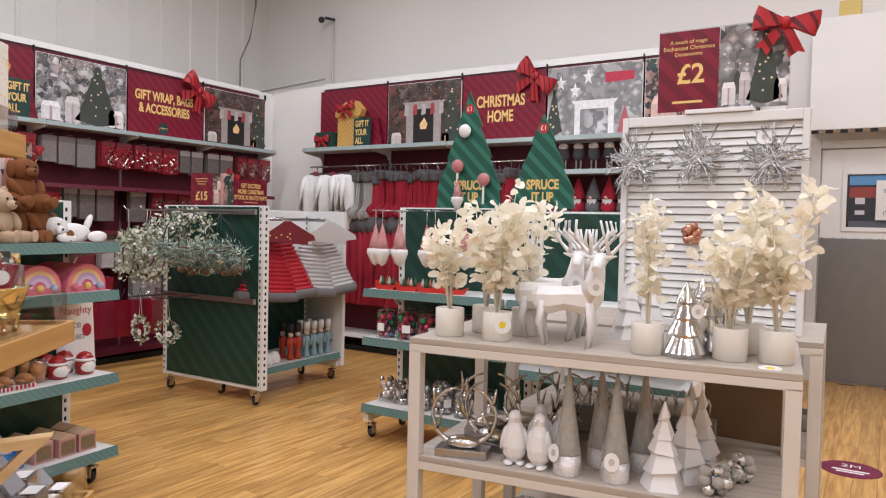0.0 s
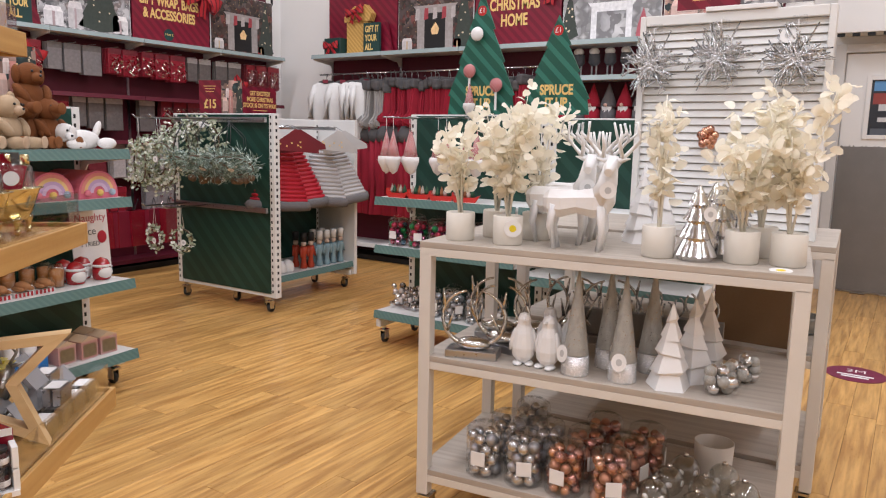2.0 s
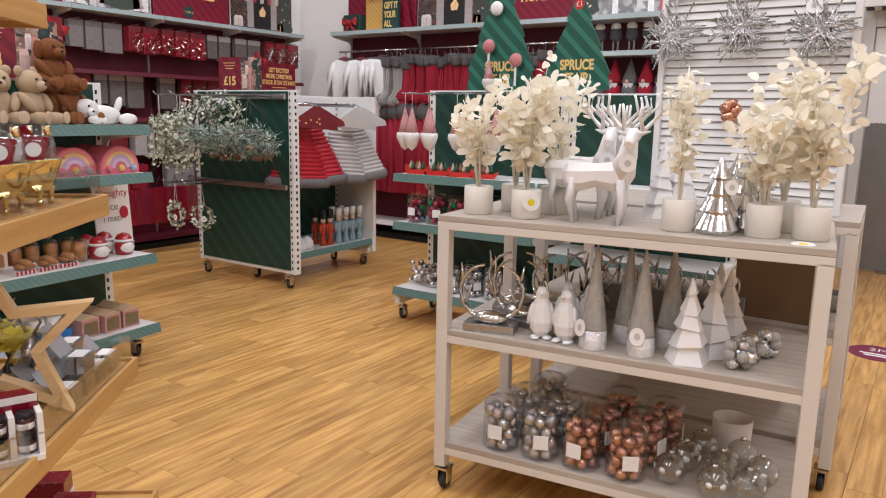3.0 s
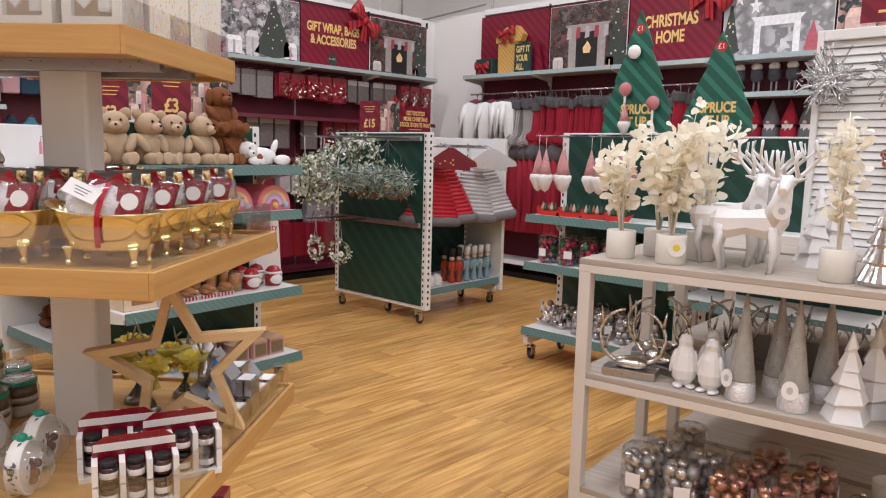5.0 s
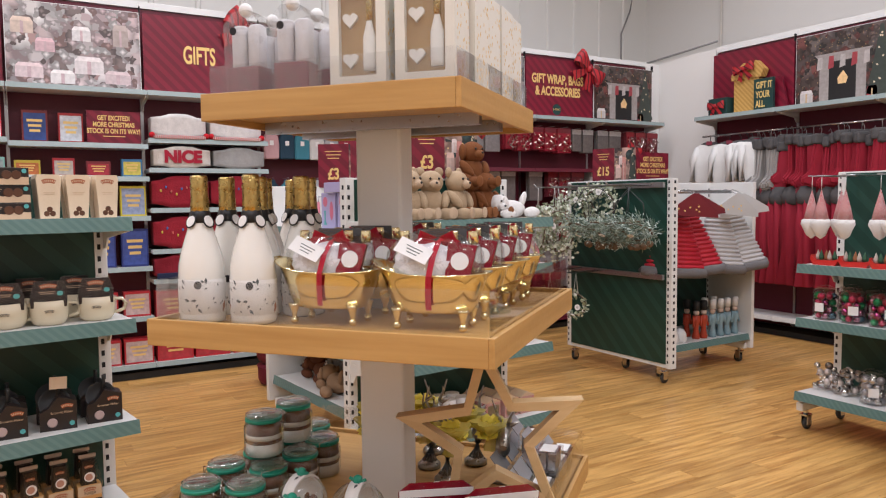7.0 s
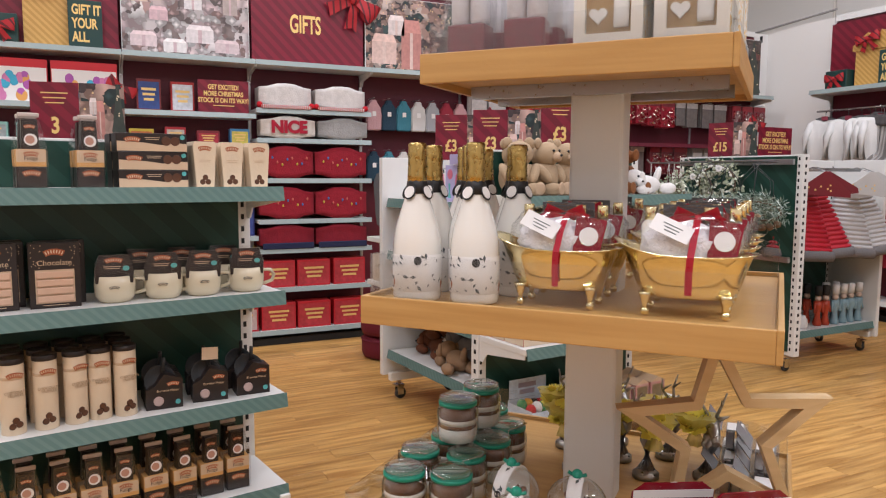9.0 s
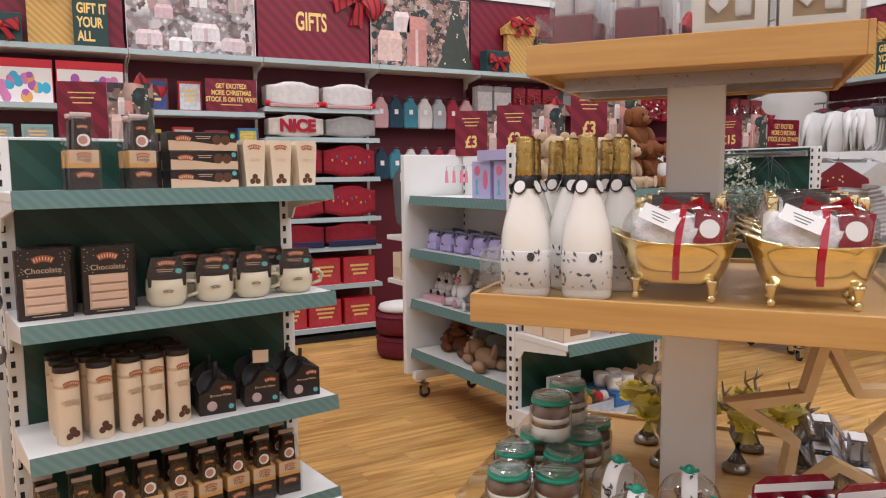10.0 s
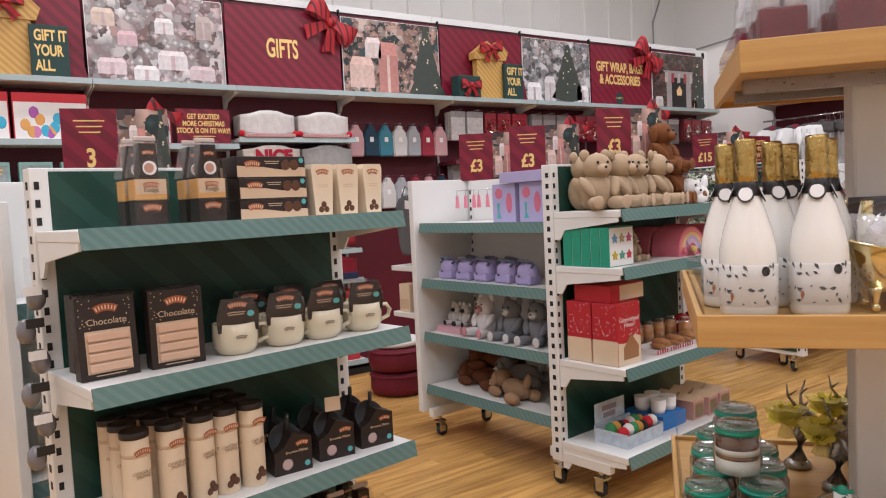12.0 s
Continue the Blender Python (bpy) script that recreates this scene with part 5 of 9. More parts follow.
T1, T2, T3, T4 = 1.30, 1.05, 0.61, 0.22
tan = (0.41, 0.295, 0.185)
td = plush(M_TG @ pose(-0.455, -0.22, T1, 0, 0, -24), "teddy_bear", "tan plush teddy bear sitting on the gondola shelf", tan, second=(0.46, 0.33, 0.22), group="tan teddy bears")
row(td, M_TG, [(-0.295, -0.22, T1, 16), (-0.14, -0.20, T1, -14), (0.005, -0.22, T1, 22), (-0.38, -0.08, T1, 5), (-0.2, -0.08, T1, -5)])
bd = plush(M_TG @ pose(0.13, -0.16, T1, 0, 0, -10), "plush_dog", "chestnut plush dog sitting on the shelf", (0.16, 0.052, 0.013), second=(0.19, 0.068, 0.02), group="chestnut plush dogs")
row(bd, M_TG, [(0.24, -0.17, T1, 10)])
copy_thing(bd, M_TG @ pose(0.18, -0.14, T1 + 0.165, 0, 0, 4))
wd = plush(M_TG @ pose(0.41, -0.20, T1, 0, 0, 6), "plush_husky", "white plush husky lying on the shelf", (0.70, 0.67, 0.64), "lie", (0.74, 0.72, 0.70), scale_=0.95)


def rainbow_bag(m):
    b = thing("rainbow_lunch_bag", "pink arched lunch bag with a rainbow front", "lunch bag", m, "rainbow lunch bags")
    def arch(r, y0, y1, base=0.0, rin=0.0):
        bm = bmesh.new()
        o = [(r * math.cos(math.pi * k / 16), base + r * 0.95 * math.sin(math.pi * k / 16)) for k in range(17)]
        if rin:
            o += [(rin * math.cos(math.pi * k / 16), base + rin * 0.95 * math.sin(math.pi * k / 16)) for k in range(16, -1, -1)]
        else:
            o = [(r, 0.0)] + o + [(-r, 0.0)] if base else o
        return slab(bm, o, y0, y1)
    part("body", arch(0.118, -0.06, 0.09, 0.03), mat("pink_fabric", (0.66, 0.16, 0.22), 0.8, bump=0.1), b)
    for k, (r, c) in enumerate(((0.108, (0.70, 0.25, 0.22)), (0.09, (0.75, 0.50, 0.22)), (0.072, (0.50, 0.34, 0.52)), (0.054, (0.62, 0.45, 0.60)))):
        part("rainbow_band", arch(r, -0.0625 - 0.0005 * k, -0.0602, 0.03, r - 0.019), mat("band%d" % k, c, 0.8), b)
    for x, c in ((-0.075, (0.7, 0.2, 0.25)), (0.0, (0.75, 0.52, 0.15)), (0.075, (0.35, 0.45, 0.55))):
        part("pompom", ball(bmesh.new(), (x, -0.07, 0.03), 0.018, 10), mat("pompom", c, 0.95, bump=0.2), b)
    return b


rl_ = rainbow_bag(M_TG @ pose(0.14, -0.27, T2))
row(rl_, M_TG, [(0.40, -0.27, T2, 2), (0.14, -0.1, T2), (0.40, -0.1, T2)])


db_ = thing("decoration_box", "green edged white box of felt star decorations", "box", M_TG @ pose(-0.435, -0.305, T2), "green decoration boxes")
part("box", B(-0.09, 0.09, -0.024, 0.024, 0, 0.175, 0.002), mat("emerald_card", (0.02, 0.30, 0.19), 0.5), db_)
part("front", B(-0.085, 0.085, -0.0255, -0.024, 0.004, 0.171), paper_white, db_)
for k in range(6):
    bm = bmesh.new()
    pts = [((0.022 if j % 2 == 0 else 0.011) * math.sin(j * math.pi / 5), (0.022 if j % 2 == 0 else 0.011) * math.cos(j * math.pi / 5)) for j in range(10)]
    slab(bm, pts, -0.030, -0.0256, Matrix.Translation((-0.052 + 0.052 * (k % 3), 0, 0.05 + 0.075 * (k // 3))))
    part("felt_star", bm, mat("felt%d" % k, [(0.55, 0.42, 0.05), (0.1, 0.3, 0.2), (0.5, 0.05, 0.06), (0.15, 0.3, 0.45), (0.4, 0.3, 0.15), (0.5, 0.1, 0.2)][k], 0.9), db_)
row(db_, M_TG, [(-0.435, -0.253 + 0.052 * k, T2, 0) for k in range(4)])
hb_ = plush(M_TG @ pose(-0.25, -0.24, T2), "small_bear", "small tan bear holding a pink heart", tan, scale_=0.55)


def house_box(m):
    b = thing("gingerbread_kit_box", "red snowy gingerbread house kit box", "box", m, "red gingerbread kit boxes")
    part("box", B(-0.065, 0.065, -0.06, 0.06, 0, 0.21, 0.002), mat("red_card", (0.45, 0.02, 0.03), 0.45), b)
    lo = bmesh.new()
    slab(lo, [(-0.064, 0.001), (0.064, 0.001), (0.064, 0.09), (0.03, 0.10), (0.0, 0.08), (-0.03, 0.075), (-0.064, 0.08)], -0.0612, -0.06)
    part("cream_print", lo, cream_card, b)
    hs = bmesh.new()
    slab(hs, [(-0.035, 0.02), (0.05, 0.02), (0.05, 0.06), (0.008, 0.105), (-0.035, 0.06)], -0.0622, -0.0613)
    part("house_print", hs, mat("gingerbread", (0.33, 0.16, 0.07), 0.8), b)
    lettering(b, "Gingerbread\nHouse", 0.022, paper_white, pose(0.0, -0.0606, 0.145), depth=0.0003)
    rn = random.Random(9)
    sn = bmesh.new()
    for _ in range(40):
        x, z = rn.uniform(-0.06, 0.06), rn.uniform(0.1, 0.205)
        box(sn, x - 0.0014, x + 0.0014, -0.0606, -0.06, z - 0.0014, z + 0.0014)
        y = rn.uniform(-0.055, 0.055)
        box(sn, -0.0656, -0.065, y - 0.0014, y + 0.0014, z - 0.0014, z + 0.0014)
    part("snow_print", sn, paper_white, b)
    part("side_print", B(-0.0658, -0.065, -0.059, 0.059, 0.002, 0.085), cream_card, b)
    return b


hx = house_box(M_TG @ pose(-0.425, -0.28, T3) @ Matrix.Diagonal((1.3, 1.15, 1.32, 1)))
row(hx, M_TG, [(-0.425, -0.135, T3), (-0.245, -0.15, T3, 2)])
hl = thing("gingerbread_kit_box", "flat red gingerbread kit box laid on the others", "box", M_TG @ pose(-0.36, -0.20, T3 + 0.278))
part("box", B(-0.13, 0.12, -0.10, 0.10, 0, 0.075, 0.002), bpy.data.materials["red_card"], hl)
part("side_print", B(-0.06, 0.12, -0.1015, -0.10, 0.004, 0.071), cream_card, hl)


def ginger_man(m):
    b = thing("gingerbread_man_box", "box of a gingerbread man cutter set", "box", m, "gingerbread man boxes")
    part("tray", B(-0.05, 0.05, -0.07, 0.07, 0, 0.022, 0.001), paper_white, b)
    for k in range(5):
        part("stripe", B(-0.048 + 0.02 * k, -0.038 + 0.02 * k, -0.0712, -0.07, 0.001, 0.021), mat("candy_red", (0.5, 0.02, 0.03), 0.4), b)
    g = bmesh.new()
    ball(g, (0, -0.06, 0.052), (0.026, 0.05, 0.022), 12)
    for s in (-1, 1):
        ball(g, (s * 0.026, -0.06, 0.04), (0.014, 0.045, 0.012), 10)
    part("gingerbread", g, mat("biscuit", (0.36, 0.17, 0.07), 0.8, bump=0.1), b)
    return b


gm = ginger_man(M_TG @ pose(-0.15, -0.27, T3))
row(gm, M_TG, [(-0.04, -0.27, T3, 2), (0.07, -0.27, T3, -2)])


def santa_mug(m):
    b = thing("santa_mug", "white santa face mug with a red hat", "mug", m, "santa mugs on the gondola")
    part("cup", lathe(bmesh.new(), [(0.036, 0), (0.045, 0.006), (0.048, 0.05), (0.044, 0.075)], 20), mat("red_glaze", (0.36, 0.015, 0.02), 0.2, coat=0.5), b)
    part("face", ball(bmesh.new(), (0, -0.016, 0.040), (0.043, 0.042, 0.040), 16), mat("white_glaze", (0.74, 0.70, 0.66), 0.25, coat=0.4), b)
    part("hat", lathe(bmesh.new(), [(0.046, 0.076), (0.046, 0.082), (0.03, 0.108), (0.0, 0.12)], 20), bpy.data.materials["red_glaze"], b)
    part("hat_brim", lathe(bmesh.new(), [(0.044, 0.07), (0.050, 0.072), (0.050, 0.082), (0.044, 0.084)], 20), paper_white, b)
    hd = bmesh.new()
    tube(hd, [(0.045, 0, 0.065), (0.068, 0, 0.06), (0.068, 0, 0.03), (0.045, 0, 0.018)], 0.006, 8)
    part("handle", hd, paper_white, b)
    return b


sm = santa_mug(M_TG @ pose(0.285, -0.27, T3))
row(sm, M_TG, [(0.44, -0.27, T3, 4), (0.29, -0.17, T3), (0.40, -0.165, T3)])
swj = thing("sweet_jar", "tall clear jar of gingerbread sweets", "jar", M_TG @ pose(0.185, -0.26, T3), "sweet jars")
part("glass", lathe(bmesh.new(), [(0.036, 0), (0.038, 0.003), (0.038, 0.10), (0.025, 0.12)], 18), glass_jar, swj).visible_shadow = False
part("sweets", lathe(bmesh.new(), [(0.034, 0.004), (0.035, 0.09), (0.0, 0.098)], 14), mat("amber_sweets", (0.45, 0.18, 0.05), 0.4, bump=0.3, fine=60), swj)
row(swj, M_TG, [(0.19, -0.16, T3), (0.10, -0.15, T3), (0.0, -0.15, T3), (-0.09, -0.15, T3)])
ns = thing("naughty_nice_sign", "white board listing naughty, nice and I tried", "sign", M_TG @ pose(0.50, -0.13, T3 + 0.004, -4))
part("board", B(-0.115, 0.115, -0.004, 0.004, 0, 0.40, 0.002), paper_white, ns)
lettering(ns, "Naughty", 0.058, mat("red_ink", (0.45, 0.02, 0.04), 0.5), pose(0.005, -0.0048, 0.31), depth=0.0004)
lettering(ns, "Nice", 0.058, leaf_grey, pose(-0.02, -0.0048, 0.235), depth=0.0004)
lettering(ns, "I TRIED", 0.036, leaf_grey, pose(-0.005, -0.0048, 0.165), depth=0.0004)
part("red_sticker", lathe(bmesh.new(), [(0.022, 0), (0.022, 0.001)], 18), bpy.data.materials["red_ink"], ns, m=Matrix.Translation((0.01, -0.0045, 0.37)) @ pose(0, 0, 0, 90))
sn_ = bmesh.new()
ball(sn_, (0.07, -0.005, 0.20), (0.03, 0.002, 0.035), 14)
part("santa_print", sn_, bpy.data.materials["red_ink"], ns)

tr_ = thing("toy_tray", "open display tray full of small plush toys", "display tray", M_TG @ pose(-0.30, -0.24, T4))
ic = mat("icy_print", (0.48, 0.55, 0.62), 0.5, vary=0.4, scale=30)
tb_ = bmesh.new()
box(tb_, -0.14, 0.14, -0.095, -0.092, 0, 0.06)
box(tb_, -0.14, 0.14, 0.09, 0.093, 0, 0.075)
box(tb_, -0.14, -0.137, -0.092, 0.09, 0, 0.065)
box(tb_, 0.137, 0.14, -0.092, 0.09, 0, 0.065)
box(tb_, -0.137, 0.137, -0.092, 0.09, 0, 0.004)
part("tray", tb_, ic, tr_)
part("backboard", B(-0.13, 0.10, 0.094, 0.097, 0.076, 0.17), ic, tr_)
bars(tr_, -0.02, 0.15, 0.0938, 0.11, 2, mat("purple_grey", (0.3, 0.25, 0.28), 0.5), 0.034, 0.024)
rn = random.Random(21)
for k in range(14):
    c = [(0.5, 0.02, 0.03), (0.7, 0.68, 0.66), (0.05, 0.25, 0.10), (0.55, 0.27, 0.05), (0.02, 0.02, 0.02)][k % 5]
    part("small_toy", ball(bmesh.new(), (-0.11 + 0.037 * (k % 7), -0.05 + 0.07 * (k // 7), 0.055 + rn.uniform(0, 0.02)), (0.026, 0.028, 0.03), 10), mat("toy%d" % k, c, 0.9, bump=0.2), tr_)
bt_ = thing("cup_tray", "blue tray of stacked white paper cups", "display tray", M_TG @ pose(-0.02, -0.2, T4))
part("tray", B(-0.10, 0.10, -0.11, 0.11, 0, 0.07, 0.002), mat("blue_card", (0.02, 0.16, 0.45), 0.5), bt_)
for k in range(4):
    part("paper_cup", lathe(bmesh.new(), [(0.032, 0.071), (0.038, 0.10), (0.036, 0.101), (0.039, 0.12), (0.037, 0.121), (0.040, 0.14)], 18, Matrix.Translation((-0.05 + 0.09 * (k % 2), -0.05 + 0.09 * (k // 2), 0))), paper_white, bt_)


def cookie_box(m):
    b = thing("house_box", "candy-striped box with a gingerbread window", "box", m, "candy-striped boxes")
    part("box", B(-0.05, 0.05, -0.05, 0.05, 0, 0.095, 0.002), mat("candy_stripe", (0.62, 0.55, 0.50), 0.5, stripe=((0.42, 0.03, 0.03), 0.012, 0.5, 1.0)), b)
    part("window_print", B(-0.04, 0.04, -0.0512, -0.05, 0.012, 0.08), mat("biscuit_print", (0.20, 0.14, 0.07), 0.6, vary=0.5, scale=90), b)
    rf = bmesh.new()
    slab(rf, [(-0.054, 0.0955), (0.054, 0.0955), (0.0, 0.12)], -0.052, 0.052)
    part("roof", rf, tan_card, b)
    return b


ck = cookie_box(M_TG @ pose(0.17, -0.28, T4))
row(ck, M_TG, [(0.29, -0.29, T4, 3), (0.41, -0.29, T4, -2), (0.17, -0.16, T4), (0.29, -0.17, T4), (0.41, -0.17, T4)])

# ---- gifts on the middle gondola ----
lav = mat("lavender_fabric", (0.40, 0.34, 0.58), 0.85, bump=0.15)
gb = thing("lavender_bag", "small lavender plush bag with a grey zip", "bag", M_GK @ pose(-0.38, -0.30, 0.93), "lavender bags")
bm = bmesh.new()
ball(bm, (0, 0, 0.06), (0.062, 0.05, 0.062), 16)
box(bm, -0.055, 0.055, -0.045, 0.045, 0.001, 0.05, 0.012)
part("body", bm, lav, gb)
zp = bmesh.new()
tube(zp, [(0.055 * math.cos(a * 0.35), -0.03 + 0.02 * math.sin(a), 0.09 + 0.035 * math.sin(a * 0.35)) for a in range(0, 10)], 0.008, 6)
part("zip", zp, mat("slate_zip", (0.10, 0.11, 0.15), 0.6), gb)
part("eye", ball(bmesh.new(), (-0.02, -0.047, 0.045), 0.006, 8), black_card, gb)
row(gb, M_GK, [(-0.23, -0.30, 0.93, 5), (-0.08, -0.30, 0.93, -4), (0.09, -0.30, 0.93), (0.24, -0.30, 0.93), (-0.30, -0.18, 0.93), (-0.14, -0.18, 0.93), (0.02, -0.18, 0.93)])
pw = plush(M_GK @ pose(-0.13, -0.26, 0.62), "plush_unicorn", "white plush unicorn with pink feet", (0.72, 0.69, 0.68), second=(0.55, 0.25, 0.28), scale_=0.85)
pg = plush(M_GK @ pose(0.08, -0.26, 0.62), "plush_wolf", "grey plush husky pup sitting", (0.20, 0.20, 0.22), second=(0.6, 0.58, 0.56), scale_=0.85, group="grey plush pups")
row(pg, M_GK, [(0.27, -0.26, 0.62, 8)])
pn_ = plush(M_GK @ pose(-0.32, -0.24, 0.65), "plush_cow", "small black and white plush cow in a pink tray", (0.65, 0.62, 0.60), second=(0.03, 0.03, 0.03), scale_=0.5, group="small plush cows")
row(pn_, M_GK, [(-0.41, -0.24, 0.65, 6)])
tt = thing("pink_tray", "pink tray of small plush toys", "display tray", M_GK @ pose(-0.36, -0.26, 0.62))
part("tray", B(-0.11, 0.10, -0.09, 0.09, 0, 0.035, 0.002), mat("pink_card", (0.60, 0.33, 0.38), 0.5), tt)
d1 = plush(M_GK @ pose(-0.22, -0.2, 0.31), "plush_spaniel", "dark brown plush dog lying down", (0.12, 0.035, 0.012), "lie", (0.14, 0.05, 0.02), group="brown plush dogs")
copy_thing(d1, M_GK @ pose(-0.2, -0.12, 0.40, 0, 0, 20))
plush(M_GK @ pose(0.10, -0.28, 0.31, 0, 0, -15), "plush_puppy", "tan plush puppy lying over the shelf edge", (0.30, 0.18, 0.10), "lie", (0.30, 0.18, 0.10))
plush(M_GK @ pose(0.05, -0.16, 0.36, 0, 0, 10), "plush_badger", "grey and white plush pup", (0.18, 0.17, 0.17), "lie", (0.55, 0.53, 0.52))
dx = thing("doll_box", "lavender mermaid gift box with pink panels", "gift box", M_GK @ pose(0.10, -0.28, 1.25), "lavender gift boxes")
part("box", B(-0.085, 0.085, -0.035, 0.035, 0, 0.20, 0.002), mat("lilac_card", (0.42, 0.38, 0.60), 0.5), dx)
for x, z, r in ((-0.035, 0.15, 0.028), (0.04, 0.10, 0.022)):
    part("pink_panel", ball(bmesh.new(), (x, -0.0355, z), (r, 0.001, r * (1 if x < 0 else 2.4)), 16), mat("rose_print", (0.62, 0.16, 0.24), 0.5), dx)
fs_ = bmesh.new()
slab(fs_, [(-0.05, 0.10), (-0.03, 0.10), (-0.035, 0.05), (-0.02, 0.02), (-0.055, 0.02), (-0.045, 0.05)], -0.0365, -0.035)
part("tail_print", fs_, teal_print, dx)
row(dx, M_GK, [(0.30, -0.28, 1.25, 0), (0.10, -0.2, 1.25), (0.3, -0.2, 1.25)])
lv = thing("lavender_box", "large flat lavender box lying on top", "gift box", M_GK @ pose(0.32, -0.22, 1.452))
part("box", B(-0.22, 0.18, -0.12, 0.12, 0, 0.055, 0.002), bpy.data.materials["lilac_card"], lv)
for k in range(5):
    kb = thing("pink_keyring", "pink tassel keyring hanging on a prong", "keyring", M_GK @ pose(-0.36 + 0.05 * (k % 3) + (0.12 if k > 2 else 0), -0.24 + 0.02 * k, 1.33), "pink keyrings")
    bm = bmesh.new()
    slab(bm, [(-0.014, 0), (0.014, 0), (0.008, 0.07), (-0.008, 0.07)], -0.004, 0.004)
    part("tassel", bm, mat("hot_pink", (0.75, 0.25, 0.33), 0.6), kb)
    hk = bmesh.new()
    tube(hk, [(0, 0, 0.07), (0, 0, 0.10), (0, 0.1, 0.105), (0, 0.2 - 0.02 * k, 0.105)], 0.003, 6)
    part("prong", hk, steel, kb)

grey_felt = mat("grey_felt", (0.11, 0.11, 0.115), 0.9, bump=0.2)
for k, (x, y) in enumerate(((-0.66, -0.34), (-0.68, -0.26), (-0.74, -0.32))):
    sb_ = thing("felt_stocking_bag", "grey felt bag hanging on the gondola end", "bag", M_GK @ pose(x, y, 1.42, 0, 4 - 5 * k, 20 * k), "grey felt bags")
    bm = bmesh.new()
    slab(bm, [(-0.07, -0.36), (0.07, -0.36), (0.085, -0.30), (0.075, -0.06), (0.04, 0), (-0.04, 0), (-0.075, -0.06), (-0.085, -0.30)], -0.035, 0.035)
    bmesh.ops.bevel(bm, geom=list(bm.edges), offset=0.012, segments=2, affect="EDGES")
    part("bag", bm, grey_felt, sb_)
    hl_ = bmesh.new()
    tube(hl_, [(-0.03, 0, 0), (0, 0, 0.06), (0.03, 0, 0)], 0.005, 6)
    part("loop", hl_, grey_felt, sb_)
    part("swing_tag", B(-0.02, 0.02, -0.039, -0.037, -0.08, -0.03), paper_white, sb_)
for k in range(3):
    gx_ = thing("gift_carton", "small cream gift carton on the gondola end shelf", "box", M_GK @ pose(-0.70 + 0.02 * k, -0.36 + 0.10 * k, 0.72, 0, 0, 4 * k), "cream cartons")
    part("box", B(-0.05, 0.05, -0.045, 0.045, 0, 0.17 - 0.03 * k, 0.003), cream_card, gx_)
    part("front_print", B(-0.042, 0.042, -0.0462, -0.045, 0.02, 0.08), tan_card, gx_)
wine = mat("wine_velvet", (0.13, 0.006, 0.018), 0.75, bump=0.15, vary=0.2)
pf_ = thing("pouf", "burgundy velvet round pouf on the floor", "pouf", pose(-5.95, 1.80, 0), "stacked burgundy poufs")
part("cushion", lathe(bmesh.new(), [(0.14, 0.0), (0.19, 0.012), (0.205, 0.05), (0.205, 0.13), (0.19, 0.165), (0.14, 0.178)], 32), wine, pf_)
part("piping", lathe(bmesh.new(), [(0.204, 0.138), (0.212, 0.142), (0.212, 0.148), (0.200, 0.152)], 32), wine, pf_)
copy_thing(pf_, pose(-5.94, 1.79, 0.178, 0, 0, 20))
thr = thing("white_basket_liner", "white plush top on the stacked poufs", "cushion", pose(-5.94, 1.79, 0.356))
part("top", lathe(bmesh.new(), [(0.17, 0.0), (0.185, 0.015), (0.17, 0.045), (0.10, 0.06), (0.0, 0.062)], 28), mat("white_plush", (0.68, 0.64, 0.60), 0.95, bump=0.5, fine=120), thr)

# ---- white decorations on the cream tables ----
white_matt = mat("white_ceramic", (0.78, 0.76, 0.74), 0.55, bump=0.02, vary=0.04)
leaf_cream = mat("cream_paper_leaf", (0.94, 0.89, 0.76), 0.6, vary=0.05, scale=20, bump=0.03)
_nt = leaf_cream.node_tree
_tl = _nt.nodes.new("ShaderNodeBsdfTranslucent")
_tl.inputs[0].default_value = (0.94, 0.89, 0.76, 1)
_mx = _nt.nodes.new("ShaderNodeMixShader")
_mx.inputs[0].default_value = 0.42
_nt.links.new(_nt.nodes["Principled BSDF"].outputs[0], _mx.inputs[1])
_nt.links.new(_tl.outputs[0], _mx.inputs[2])
_nt.links.new(_mx.outputs[0], _nt.nodes["Material Output"].inputs[0])
silver = mat("silver_glass", (0.72, 0.72, 0.73), 0.12, metal=1.0, bump=0.02)
glitter = mat("silver_glitter", (0.80, 0.80, 0.80), 0.25, metal=0.7, bump=0.5, fine=260)
frost = mat("frosted_glass", (0.36, 0.345, 0.31), 0.32, vary=0.35, scale=40, coat=0.3, bump=0.2, fine=240)
pot_mat = mat("cream_pot", (0.70, 0.65, 0.57), 0.6, bump=0.03)


def tagdisc(parent, m, r=0.03):
    d = part("paper_tag", lathe(bmesh.new(), [(r, 0), (r, 0.001)], 20), paper_white, parent, "round paper tag", m=m)
    part("tag_print", lathe(bmesh.new(), [(r * 0.4, 0.001), (r * 0.4, 0.0016)], 16), mat("tag_yellow", (0.75, 0.58, 0.02), 0.5) if r > 0.028 else mat("tag_grey", (0.48, 0.47, 0.46), 0.5), d)


